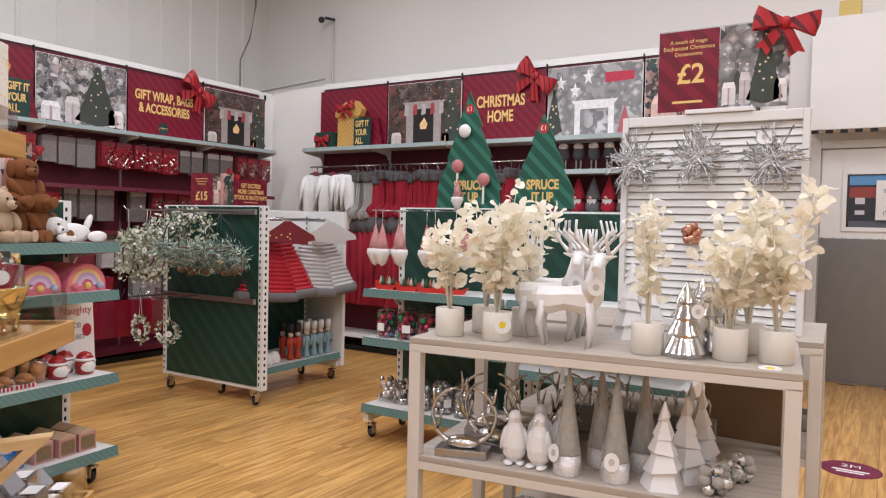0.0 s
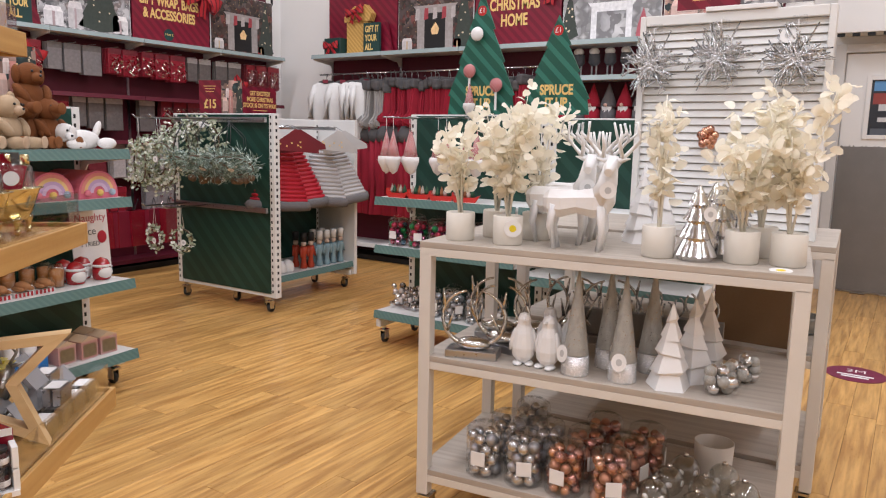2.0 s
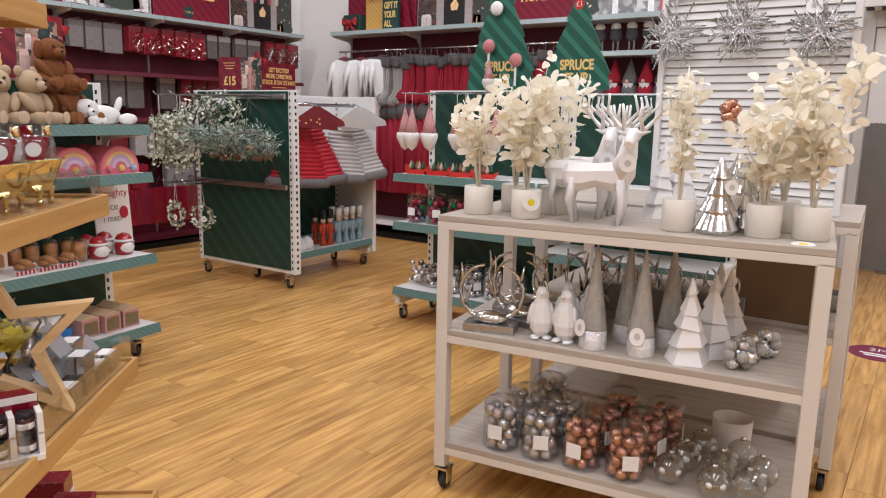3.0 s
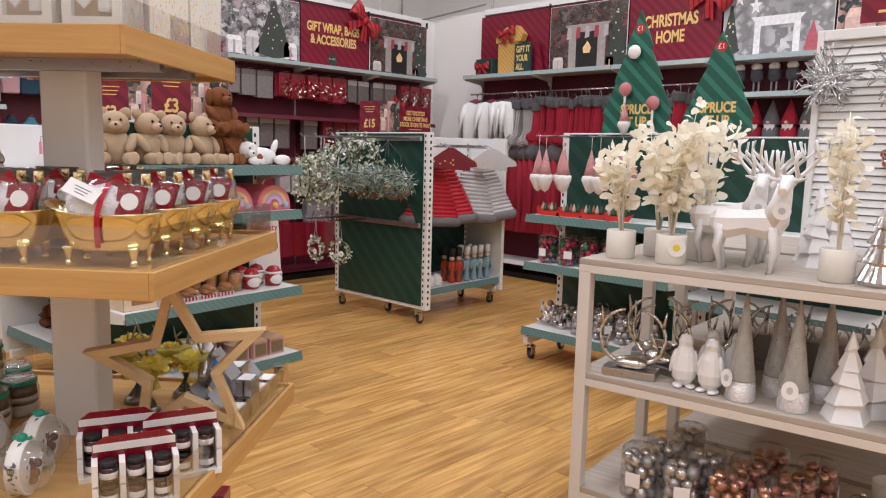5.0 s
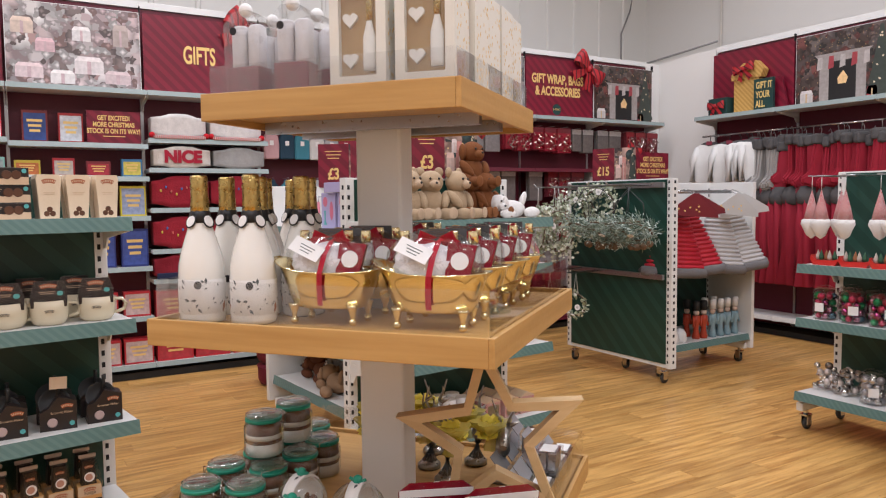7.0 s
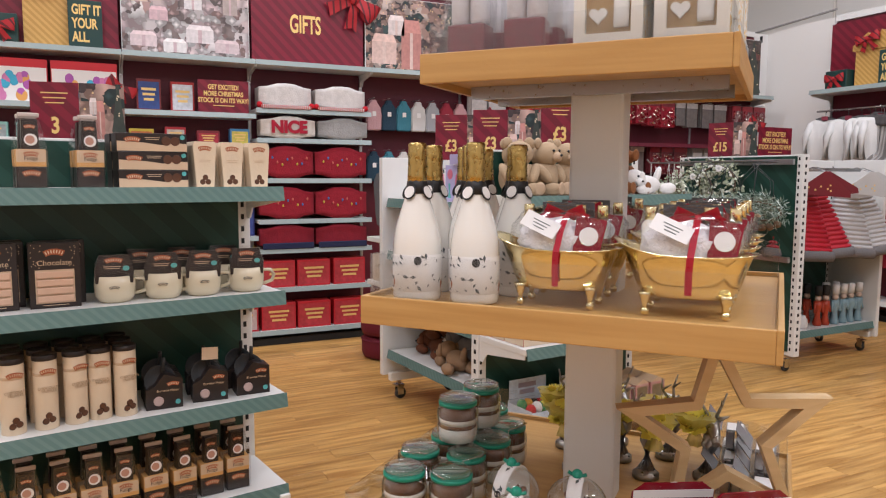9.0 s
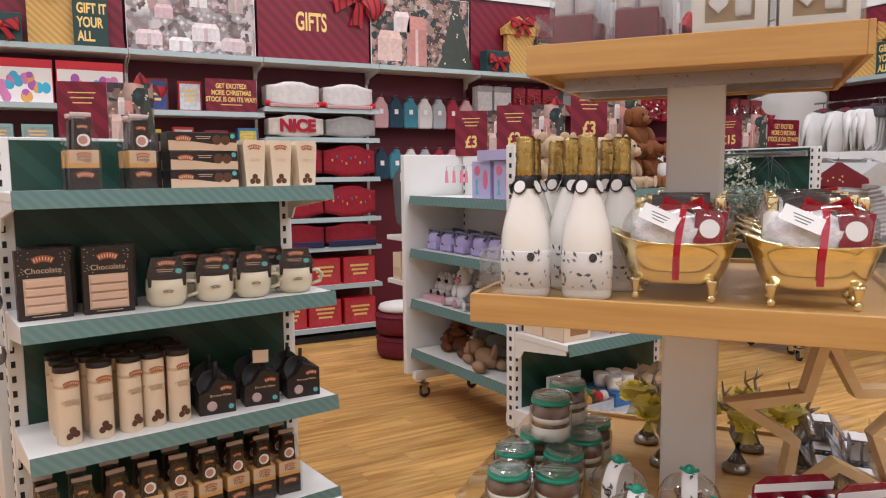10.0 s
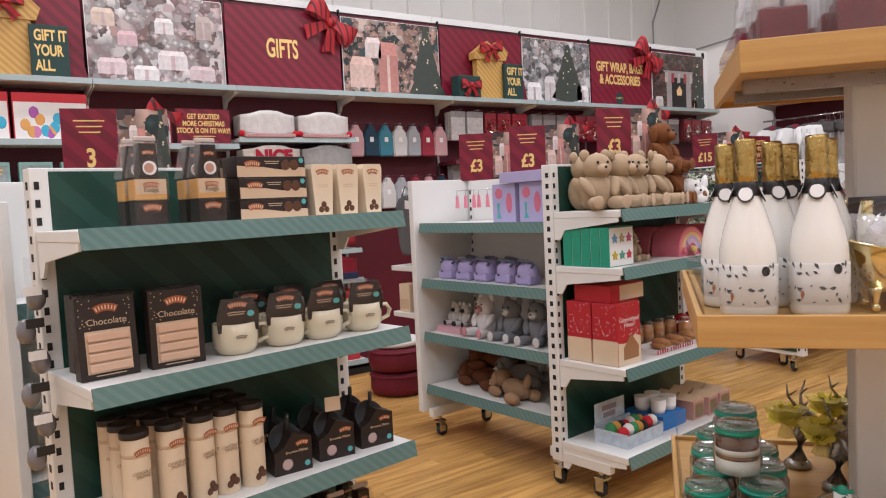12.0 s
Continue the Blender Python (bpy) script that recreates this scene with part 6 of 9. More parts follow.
def leaf_tree(m, seed, h, spread, nl, lean=0.0, tag_=False):
    t = thing("paper_leaf_tree", "cream paper leaf tree in a round pot", "ornamental tree", m, "paper leaf trees on the table")
    part("pot", lathe(bmesh.new(), [(0.048, 0), (0.051, 0.004), (0.051, 0.098), (0.048, 0.10), (0.046, 0.09), (0.0, 0.088)], 28), pot_mat, t)
    rn = random.Random(seed)
    tr, lf = bmesh.new(), bmesh.new()
    for k in range(7):
        a = k * 2.4 + rn.uniform(-0.3, 0.3)
        top = Vector((lean + spread * 0.75 * math.cos(a) * rn.uniform(0.3, 1), spread * 0.75 * math.sin(a) * rn.uniform(0.3, 1), h * rn.uniform(0.7, 1.0)))
        mid = Vector((top.x * 0.3, top.y * 0.3, 0.09 + (top.z - 0.09) * 0.45))
        tube(tr, [(0.004 * math.cos(a), 0.004 * math.sin(a), 0.088), mid, top], 0.004, 6, 0.4)
        for j in range(nl // 7):
            f = rn.uniform(0.22, 1.05)
            p = mid.lerp(top, (f - 0.4) / 0.6) if f > 0.4 else Vector((0, 0, 0.09)).lerp(mid, f / 0.4)
            d = Vector((rn.gauss(0, 1), rn.gauss(0, 1), rn.gauss(0.2, 0.7))).normalized()
            c = p + d * rn.uniform(0.015, 0.055)
            if c.z < 0.17:
                c.z = 0.17 + rn.uniform(0, 0.05)
            u = d
            w = Vector((rn.gauss(0, 1), rn.gauss(0, 1), rn.gauss(0, 1))).cross(u).normalized()
            n_ = u.cross(w)
            L, W = rn.uniform(0.017, 0.025), rn.uniform(0.013, 0.018)
            ring = [lf.verts.new(c + u * (L * math.cos(q * math.pi / 4)) + w * (W * math.sin(q * math.pi / 4)) + n_ * (0.004 * math.cos(q * math.pi / 2))) for q in range(8)]
            lf.faces.new(ring).smooth = True
    part("branch", tr, mat("pale_stem", (0.80, 0.75, 0.63), 0.7), t)
    part("foliage", lf, leaf_cream, t, "rounded cream paper leaves")
    if tag_:
        tagdisc(t, Matrix.Translation((0.012, -0.054, 0.06)) @ pose(0, 0, 0, 90), 0.03)
    return t


TZ = 1.04
for k, (x, y, h, s, n_, ln, tg__) in enumerate(((0.10, 0.12, 0.42, 0.14, 120, -0.03, False), (0.285, 0.11, 0.53, 0.16, 260, 0.0, True), (0.18, 0.27, 0.46, 0.15, 130, 0.0, False), (0.33, 0.28, 0.48, 0.15, 130, 0.0, False), (0.79, 0.12, 0.53, 0.06, 100, 0.02, False), (1.035, 0.14, 0.46, 0.18, 160, -0.03, False), (1.165, 0.16, 0.54, 0.20, 280, 0.02, True), (1.08, 0.3, 0.48, 0.15, 120, 0.0, False))):
    leaf_tree(M_WT @ pose(x, y, TZ, 0, 0, 25 * k), 31 + k, h, s, int(n_ * 1.2), ln, tg__)
fl = thing("swing_tag", "white round swing tag lying on the table", "tag", M_WT @ pose(1.15, 0.05, TZ + 0.0005))
tagdisc(fl, pose(0, 0, 0, 4), 0.032)


def deer(m):
    """A faceted standing reindeer."""
    t = thing("reindeer", "white faceted standing reindeer ornament with antlers", "ornament", m, "white reindeer on the table")
    bm = bmesh.new()
    secs = [(-0.125, 0.160, 0.018, 0.022), (-0.105, 0.152, 0.038, 0.048), (-0.06, 0.152, 0.044, 0.05), (-0.01, 0.160, 0.038, 0.04), (0.05, 0.158, 0.044, 0.054), (0.09, 0.168, 0.034, 0.046), (0.11, 0.178, 0.016, 0.022)]
    rings = []
    for x, z, ry, rz_ in secs:
        rings.append([bm.verts.new((x, ry * math.cos(a * math.pi / 4 + 0.39), z + rz_ * math.sin(a * math.pi / 4 + 0.39))) for a in range(8)])
    for a, c in zip(rings, rings[1:]):
        for k in range(8):
            bm.faces.new((a[k], c[k], c[(k + 1) % 8], a[(k + 1) % 8]))
    bm.faces.new(rings[0])
    bm.faces.new(list(reversed(rings[-1])))
    tube(bm, [(0.06, 0, 0.165), (0.088, -0.012, 0.225), (0.095, -0.02, 0.285)], 0.042, 7, 0.55)
    tube(bm, [(0.095, 0.015, 0.29), (0.097, -0.03, 0.282), (0.10, -0.085, 0.262)], 0.028, 6, 0.5)
    for s in (-1, 1):
        tube(bm, [(0.095 + s * 0.015, 0, 0.295), (0.095 + s * 0.055, 0.01, 0.305)], 0.012, 5, 0.2)
        for x, dx in ((0.07, 0.008), (-0.085, -0.012)):
            tube(bm, [(x, s * 0.026, 0.15), (x + dx, s * 0.026, 0.075), (x - dx * 0.5, s * 0.026, 0.0)], 0.017, 6, 0.5)
        ax = 0.095
        tube(bm, [(ax + s * 0.014, 0, 0.29), (ax + s * 0.045, 0.015, 0.32), (ax + s * 0.085, 0.01, 0.365), (ax + s * 0.075, -0.02, 0.42)], 0.009, 6, 0.5)
        tube(bm, [(ax + s * 0.03, 0.008, 0.305), (ax + s * 0.025, -0.025, 0.35), (ax + s * 0.03, -0.03, 0.39)], 0.008, 6, 0.5)
        tube(bm, [(ax + s * 0.07, 0.012, 0.35), (ax + s * 0.11, 0.02, 0.385), (ax + s * 0.105, 0.02, 0.42)], 0.007, 6, 0.5)
    tube(bm, [(-0.10, 0, 0.17), (-0.125, 0, 0.15)], 0.014, 5, 0.4)
    part("figure", bm, white_matt, t)
    tagdisc(t, Matrix.Translation((0.098, -0.062, 0.205)) @ pose(0, 0, 0, 90, 0, 8), 0.027)
    return t


dr = deer(M_WT @ pose(0.535, 0.12, TZ, 0, 0, 2))
row(dr, M_WT, [(0.435, 0.235, TZ, 5), (0.45, 0.36, TZ, -4), (0.40, 0.48, TZ, 6)])


def silver_tree(m):
    t = thing("silver_glass_tree", "mirrored silver glass tiered tree", "ornament", m, "silver glass trees")
    pr = []
    for r0, r1, z0, z1 in ((0.05, 0.056, 0.0, 0.012), (0.062, 0.036, 0.014, 0.062), (0.054, 0.028, 0.064, 0.108), (0.043, 0.019, 0.110, 0.150), (0.031, 0.003, 0.152, 0.205)):
        pr += [(r0, z0), (r1, z1)]
    part("glass", lathe(bmesh.new(), pr, 42, smooth=False, wobble=lambda a, z: 1 + 0.05 * math.sin(a * 14)), silver, t)
    tagdisc(t, pose(0.04, -0.045, 0.13, 80, 0, 20), 0.02)
    return t


st_ = silver_tree(M_WT @ pose(0.905, 0.115, TZ) @ Matrix.Diagonal((1, 1, 1.14, 1)))
row(st_, M_WT, [(0.965, 0.225, TZ, 30), (1.005, 0.33, TZ, 60), (0.93, 0.35, TZ, 10)])


def zig_tree(m, h):
    t = thing("white_wooden_tree", "white faceted tree with slanting stepped tiers", "ornament", m, "white angular trees")
    w = h * 0.27
    n, rings = 5, []
    bm = bmesh.new()
    for q in range(5):
        lo, hi = q / 5, (q + 1) / 5
        for f, over in ((lo, 1.0), (hi, 0.86)):
            ring = []
            for k in range(n):
                a = 2 * math.pi * k / n + 0.35
                tilt = 0.035 * h * math.sin(a + 2.1 * q) if 0 < f < 1 else 0
                r = max(0.002, w * (1 - f) * over + (0.006 if over == 1.0 and q else 0))
                ring.append(bm.verts.new((r * math.cos(a), r * math.sin(a), max(0, f * h + tilt))))
            rings.append(ring)
    for a, c in zip(rings, rings[1:]):
        for k in range(n):
            bm.faces.new((a[k], a[(k + 1) % n], c[(k + 1) % n], c[k]))
    bm.faces.new(list(reversed(rings[0])))
    bm.faces.new(rings[-1])
    part("tree", bm, white_matt, t)
    return t


for x, y, h in ((0.68, 0.42, 0.25), (0.73, 0.48, 0.3), (0.66, 0.55, 0.28)):
    zig_tree(M_WT @ pose(x, y, TZ, 0, 0, 20), h)
row(zig_tree(M_WT @ pose(0.855, 0.09, 0.63, 0, 0, 10), 0.27), M_WT, [(0.91, 0.20, 0.63, 40), (0.945, 0.32, 0.63, 70), (0.90, 0.42, 0.63, 20)])


def penguin(m):
    t = thing("penguin", "white ceramic standing penguin", "ornament", m, "white penguins")
    bm = bmesh.new()
    lathe(bm, [(0.02, 0.006), (0.038, 0.03), (0.042, 0.06), (0.034, 0.11), (0.022, 0.14), (0.023, 0.158), (0.016, 0.175), (0.0, 0.182)], 14, smooth=False)
    for s in (-1, 1):
        ball(bm, (s * 0.02, -0.018, 0.006), (0.017, 0.03, 0.007), 10)
        ball(bm, (s * 0.038, 0, 0.085), (0.009, 0.018, 0.042), 10, pose(0, 0, 0, 0, -s * 12, 0))
    ball(bm, (0, -0.026, 0.16), (0.006, 0.014, 0.006), 8)
    part("figure", bm, white_matt, t)
    return t


pg_ = penguin(M_WT @ pose(0.365, 0.09, 0.63, 0, 0, 20))
row(pg_, M_WT, [(0.455, 0.085, 0.63, -10), (0.42, 0.21, 0.63, 15), (0.50, 0.23, 0.63), (0.62, 0.31, 0.63, 30)])


def glass_cone(m):
    t = thing("glitter_cone_tree", "frosted glass cone tree with silver glitter base", "ornament", m, "glitter cone trees")
    part("cone", lathe(bmesh.new(), [(0.043, 0.055), (0.0425, 0.06), (0.006, 0.27), (0.003, 0.29)], 24), frost, t)
    part("base", lathe(bmesh.new(), [(0.046, 0), (0.047, 0.004), (0.044, 0.0545)], 24), glitter, t, "silver glitter base")
    rn = random.Random(8)
    bm = bmesh.new()
    for _ in range(50):
        z, a = rn.uniform(0.06, 0.27), rn.uniform(0, 6.28)
        r = 0.0425 * (1 - (z - 0.06) / 0.245) + 0.001
        box(bm, -0.0012, 0.0012, -0.0012, 0.0012, -0.0012, 0.0012, m=Matrix.Translation((r * math.cos(a), r * math.sin(a), z)))
    part("sparkle", bm, silver, t)
    tagdisc(t, pose(-0.035, -0.04, 0.06, 80, 0, -30), 0.024)
    return t


gc = glass_cone(M_WT @ pose(0.555, 0.07, 0.63) @ Matrix.Diagonal((1, 1, 1.22, 1)))
row(gc, M_WT, [(0.71, 0.075, 0.63, 40), (0.635, 0.20, 0.63, 80), (0.775, 0.22, 0.63, 120)])


def antler_holder(m):
    t = thing("antler_candle_holder", "silver antler ring candle holder on a block", "ornament", m, "silver antler holders")
    part("base", B(-0.07, 0.07, -0.035, 0.035, 0, 0.022, 0.002), steel, t)
    bm = bmesh.new()
    for s in (-1, 1):
        pts = [(s * (0.01 + 0.075 * math.sin(a)), 0.004 * s, 0.03 + 0.075 * (1 - math.cos(a))) for a in [0.25 * k for k in range(13)]]
        tube(bm, pts, 0.008, 8, 0.4)
        tube(bm, [pts[4], (pts[4][0] * 0.7, -0.02, pts[4][2] + 0.06)], 0.006, 6, 0.3)
        tube(bm, [pts[8], (pts[8][0] * 1.1, 0.0, pts[8][2] + 0.045)], 0.006, 6, 0.3)
    ball(bm, (0, 0, 0.035), (0.05, 0.028, 0.018), 12)
    part("antler_ring", bm, mat("champagne_silver", (0.60, 0.58, 0.54), 0.2, metal=1.0, bump=0.1), t)
    return t


ah = antler_holder(M_WT @ pose(0.18, 0.08, 0.63, 0, 0, 10) @ Matrix.Scale(1.32, 4))
row(ah, M_WT, [(0.235, 0.21, 0.63, -12), (0.17, 0.36, 0.63, 15), (0.32, 0.42, 0.63, 40), (0.42, 0.52, 0.63, -10), (0.56, 0.53, 0.63, 30)])
wdm = thing("word_ornament", "row of silver glitter script word ornaments", "ornament", M_WT @ pose(0.68, 0.50, 0.63))
bm = bmesh.new()
for k in range(14):
    tube(bm, [(-0.26 + 0.04 * k + 0.018 * math.sin(a), 0, 0.15 + 0.035 * math.cos(a) + 0.02 * (k % 3)) for a in [0.7 * q for q in range(9)]], 0.004, 5)
part("script", bm, glitter, wdm)
part("base", B(-0.27, 0.30, -0.02, 0.02, 0, 0.13, 0.003), mat("grey_block", (0.22, 0.21, 0.20), 0.5), wdm)


def bauble_string(m):
    t = thing("bauble_cluster", "bunch of clear and silver baubles tied in film", "baubles", m, "silver bauble bunches")
    rn = random.Random(14)
    for k in range(13):
        c = (rn.uniform(-0.04, 0.04), rn.uniform(-0.03, 0.03), 0.02 + 0.026 * (k // 5))
        part("bauble", ball(bmesh.new(), c, 0.019, 14), silver if k % 3 else frost, t)
    return t


bs = bauble_string(M_WT @ pose(1.01, 0.09, 0.63))
row(bs, M_WT, [(1.04, 0.18, 0.63, 50), (1.075, 0.28, 0.63, 110)])
cbx = thing("cardboard_box", "brown open cardboard box of stock", "box", M_WT2 @ pose(0.98, 0.22, 0.63, 0, 0, -4))
part("carton", B(-0.14, 0.14, -0.16, 0.16, 0, 0.27, 0.003), mat("brown_card", (0.20, 0.115, 0.055), 0.8), cbx)
part("flap", B(-0.14, 0.14, -0.03, 0.0, 0.271, 0.276), mat("brown_flap", (0.24, 0.14, 0.07), 0.8), cbx)
bwl = thing("stone_bowl", "round grey stone effect bowl", "bowl", M_WT2 @ pose(1.13, 0.38, 0.63))
part("bowl", lathe(bmesh.new(), [(0.06, 0), (0.073, 0.012), (0.075, 0.06), (0.072, 0.072), (0.066, 0.07), (0.06, 0.03), (0.0, 0.028)], 28), mat("grey_stone", (0.22, 0.21, 0.18), 0.8, bump=0.2), bwl)

# tubs of baubles on the bottom board


def tub(m, cols, label, group):
    t = thing("bauble_tub", label, "baubles", m, group)
    rn = random.Random(int(cols[0][0] * 1000))
    ms = [mat("bauble%d" % k, c, 0.18 + 0.2 * (k % 2), metal=0.85, bump=0.02 if k % 2 == 0 else 0.3, fine=200) for k, c in enumerate(cols)]
    for lay in range(4):
        for k in range(6):
            a = k * 1.047 + lay * 0.5
            r = rn.uniform(0.017, 0.0235)
            part("bauble", ball(bmesh.new(), (0.042 * math.cos(a), 0.042 * math.sin(a), 0.024 + lay * 0.038), r, 12), ms[rn.randrange(len(ms))], t)
    part("tub", lathe(bmesh.new(), [(0.064, 0), (0.068, 0.004), (0.068, 0.16), (0.064, 0.175), (0.05, 0.184), (0.0, 0.188)], 26), glass_clear, t, "clear plastic tub").visible_shadow = False
    hd = bmesh.new()
    tube(hd, [(0.05 * math.cos(a), 0, 0.17 + 0.03 * math.sin(a)) for a in [0.35 * k for k in range(10)]], 0.003, 6)
    part("handle", hd, glass_clear, t)
    part("label", B(-0.026, 0.026, -0.068, -0.0645, 0.05, 0.1), paper_white, t)
    return t


SIL = [(0.55, 0.55, 0.56), (0.42, 0.43, 0.46), (0.62, 0.60, 0.58)]
ROSE = [(0.62, 0.33, 0.22), (0.55, 0.27, 0.19), (0.48, 0.24, 0.20)]
ts = tub(M_WT @ pose(0.235, 0.085, 0.20), SIL, "clear tub of silver baubles with a white label", "bauble tubs")
row(ts, M_WT, [(0.385, 0.08, 0.20, 20), (0.27, 0.235, 0.20, 40), (0.42, 0.23, 0.20, 60), (0.31, 0.4, 0.2, 10)])
tr2 = tub(M_WT @ pose(0.535, 0.08, 0.20, 0, 0, -8), ROSE, "clear tub of rose gold baubles with a white label", "bauble tubs")
row(tr2, M_WT, [(0.69, 0.075, 0.20, 25), (0.57, 0.23, 0.20, 40), (0.72, 0.22, 0.20, 70), (0.60, 0.38, 0.20, 15), (0.76, 0.36, 0.20, 95)])
gbl = thing("glass_bauble", "large clear glass bauble with snowflake marks", "bauble", M_WT @ pose(0.83, 0.10, 0.20), "large clear baubles")
part("globe", ball(bmesh.new(), (0, 0, 0.052), 0.052, 24), film("misty_glass", (0.84, 0.84, 0.81), 0.10, 0.85, 0.08), gbl)
part("cap", lathe(bmesh.new(), [(0.009, 0.103), (0.009, 0.112), (0.0, 0.115)], 12), silver, gbl)
for a in (200, 250, 310):
    part("snowflake", lathe(bmesh.new(), [(0.012, 0.0), (0.002, 0.0008)], 6), paper_white, gbl, m=pose(0, 0, 0.06, 0, 0, a) @ Matrix.Translation((0.0515, 0, 0)) @ pose(0, 0, 0, 0, 90, 0))
row(gbl, M_WT, [(0.97, 0.07, 0.20, 60), (1.07, 0.10, 0.20, 140), (0.86, 0.22, 0.20, 30), (0.98, 0.2, 0.20, 200), (1.1, 0.22, 0.20, 80), (0.90, 0.34, 0.20, 10), (1.03, 0.33, 0.20)])
pl_ = thing("white_pot", "white textured plant pot", "pot", M_WT @ pose(0.98, 0.48, 0.20))
part("pot", lathe(bmesh.new(), [(0.06, 0), (0.065, 0.01), (0.07, 0.12), (0.066, 0.12), (0.06, 0.02), (0, 0.02)], 22), white_matt, pl_)

# wire stars on the louvred panel


def wire_star(m):
    t = thing("wire_star", "tangled silver wire star hanging on the panel", "star ornament", m, "wire stars on the panel")
    rn = random.Random(5)
    bm = bmesh.new()
    for k in range(120):
        a = k * 2 * math.pi / 5 + rn.gauss(0, 0.3)
        R = rn.uniform(0.05, 0.135) * (1 if k < 90 else 0.6)
        p = [Vector((rn.gauss(0, 0.014), rn.uniform(-0.03, 0.0), rn.gauss(0, 0.014)))]
        for f in (0.4, 0.75, 1.0):
            p.append(Vector((R * f * math.sin(a) + rn.gauss(0, 0.008), rn.uniform(-0.035, 0), R * f * math.cos(a) + rn.gauss(0, 0.008))))
        p.append(p[-2] + Vector((rn.gauss(0, 0.016), 0, rn.gauss(0, 0.016))))
        tube(bm, p, 0.0027, 4)
    part("wire", bm, glitter, t, "glittering silver wire")
    hk = bmesh.new()
    tube(hk, [(0, -0.01, 0.10), (0, -0.015, 0.14), (0, 0.03, 0.15)], 0.002, 5)
    part("hook", hk, paper_white, t)
    return t


ws = wire_star(M_LP @ pose(-0.29, -0.05, 0.67))
row(ws, M_LP, [(-0.03, -0.05, 0.69, 0), (0.24, -0.05, 0.67, 0)])
for x in (-0.29, -0.03, 0.24):
    cl = thing("panel_clip", "clear plastic hook clipped on the panel top", "clip", M_LP @ pose(x, -0.035, 0.80), "clear panel clips")
    part("clip", B(-0.025, 0.025, -0.012, 0.0, 0, 0.03, 0.002), glass_clear, cl)
tgd = thing("swing_tag", "round white swing tag on a wire star", "tag", M_LP @ pose(0.21, -0.075, 0.755, 80))
tagdisc(tgd, Matrix(), 0.028)
bbp = thing("bauble_pack", "clear ball of copper baubles hanging on the panel", "baubles", M_LP @ pose(-0.05, -0.07, 0.38))
for k in range(12):
    a = k * 0.55
    part("bauble", ball(bmesh.new(), (0.035 * math.cos(k * 2.4) * (0.4 + 0.05 * k), 0.015 * math.sin(k * 5.1), 0.035 * math.sin(k * 2.4) * (0.4 + 0.05 * k)), 0.018, 10), mat("copper%d" % (k % 2), ROSE[k % 2], 0.2, metal=0.9), bbp)

# ---- header signs on the wall bays ----
plaid = mat("red_tartan", (0.40, 0.014, 0.02), 0.6, stripe=((0.10, 0.006, 0.01), 0.07, 0.3, 1.0))
gold_box = mat("gold_striped_card", (0.60, 0.36, 0.11), 0.4, stripe=((0.48, 0.27, 0.07), 0.05, 0.5, 1.0))
dk_green = mat("bottle_green_card", (0.012, 0.045, 0.04), 0.5)


def bow(m, s, tilt=0):
    b = thing("tartan_bow", "large red tartan ribbon bow on a header sign", "bow", m @ pose(0, 0, 0, 0, tilt, 0), "tartan bows")
    for sg in (-1, 1):
        bm, rings = bmesh.new(), []
        for k in range(17):
            a = 2 * math.pi * k / 17
            u = 0.5 - 0.5 * math.cos(a)
            hw = s * (0.12 + 0.28 * u ** 1.3)
            x, y = sg * s * u, -s * (0.10 + 0.20 * math.sin(a) * (0.4 + u))
            rings.append([bm.verts.new((x * (1 - 0.06 * abs(q)), y, hw * q + 0.05 * s * u)) for q in (-1, -0.5, 0, 0.5, 1)])
        for a, c in zip(rings, rings[1:] + rings[:1]):
            for k in range(4):
                bm.faces.new((a[k], a[k + 1], c[k + 1], c[k])).smooth = True
        part("loop", bm, plaid, b)
        tl, prev = bmesh.new(), None
        for k in range(7):
            u = k / 6
            c = Vector((sg * s * 0.55 * u, -s * (0.06 + 0.05 * math.sin(5 * u)), -s * 0.95 * u))
            hw = s * (0.09 + 0.13 * u)
            cur = [tl.verts.new(c + Vector((q * hw, 0, sg * q * hw * 0.5 - (0 if q else -0.12 * s * (k == 6))))) for q in (-1, 0, 1)]
            if prev:
                for q in (0, 1):
                    tl.faces.new((prev[q], prev[q + 1], cur[q + 1], cur[q])).smooth = True
            prev = cur
        part("tail", tl, plaid, b)
    part("knot", ball(bmesh.new(), (0, -0.12 * s, 0), (0.17 * s, 0.15 * s, 0.2 * s), 14), plaid, b)
    return b


PRINTS = {}


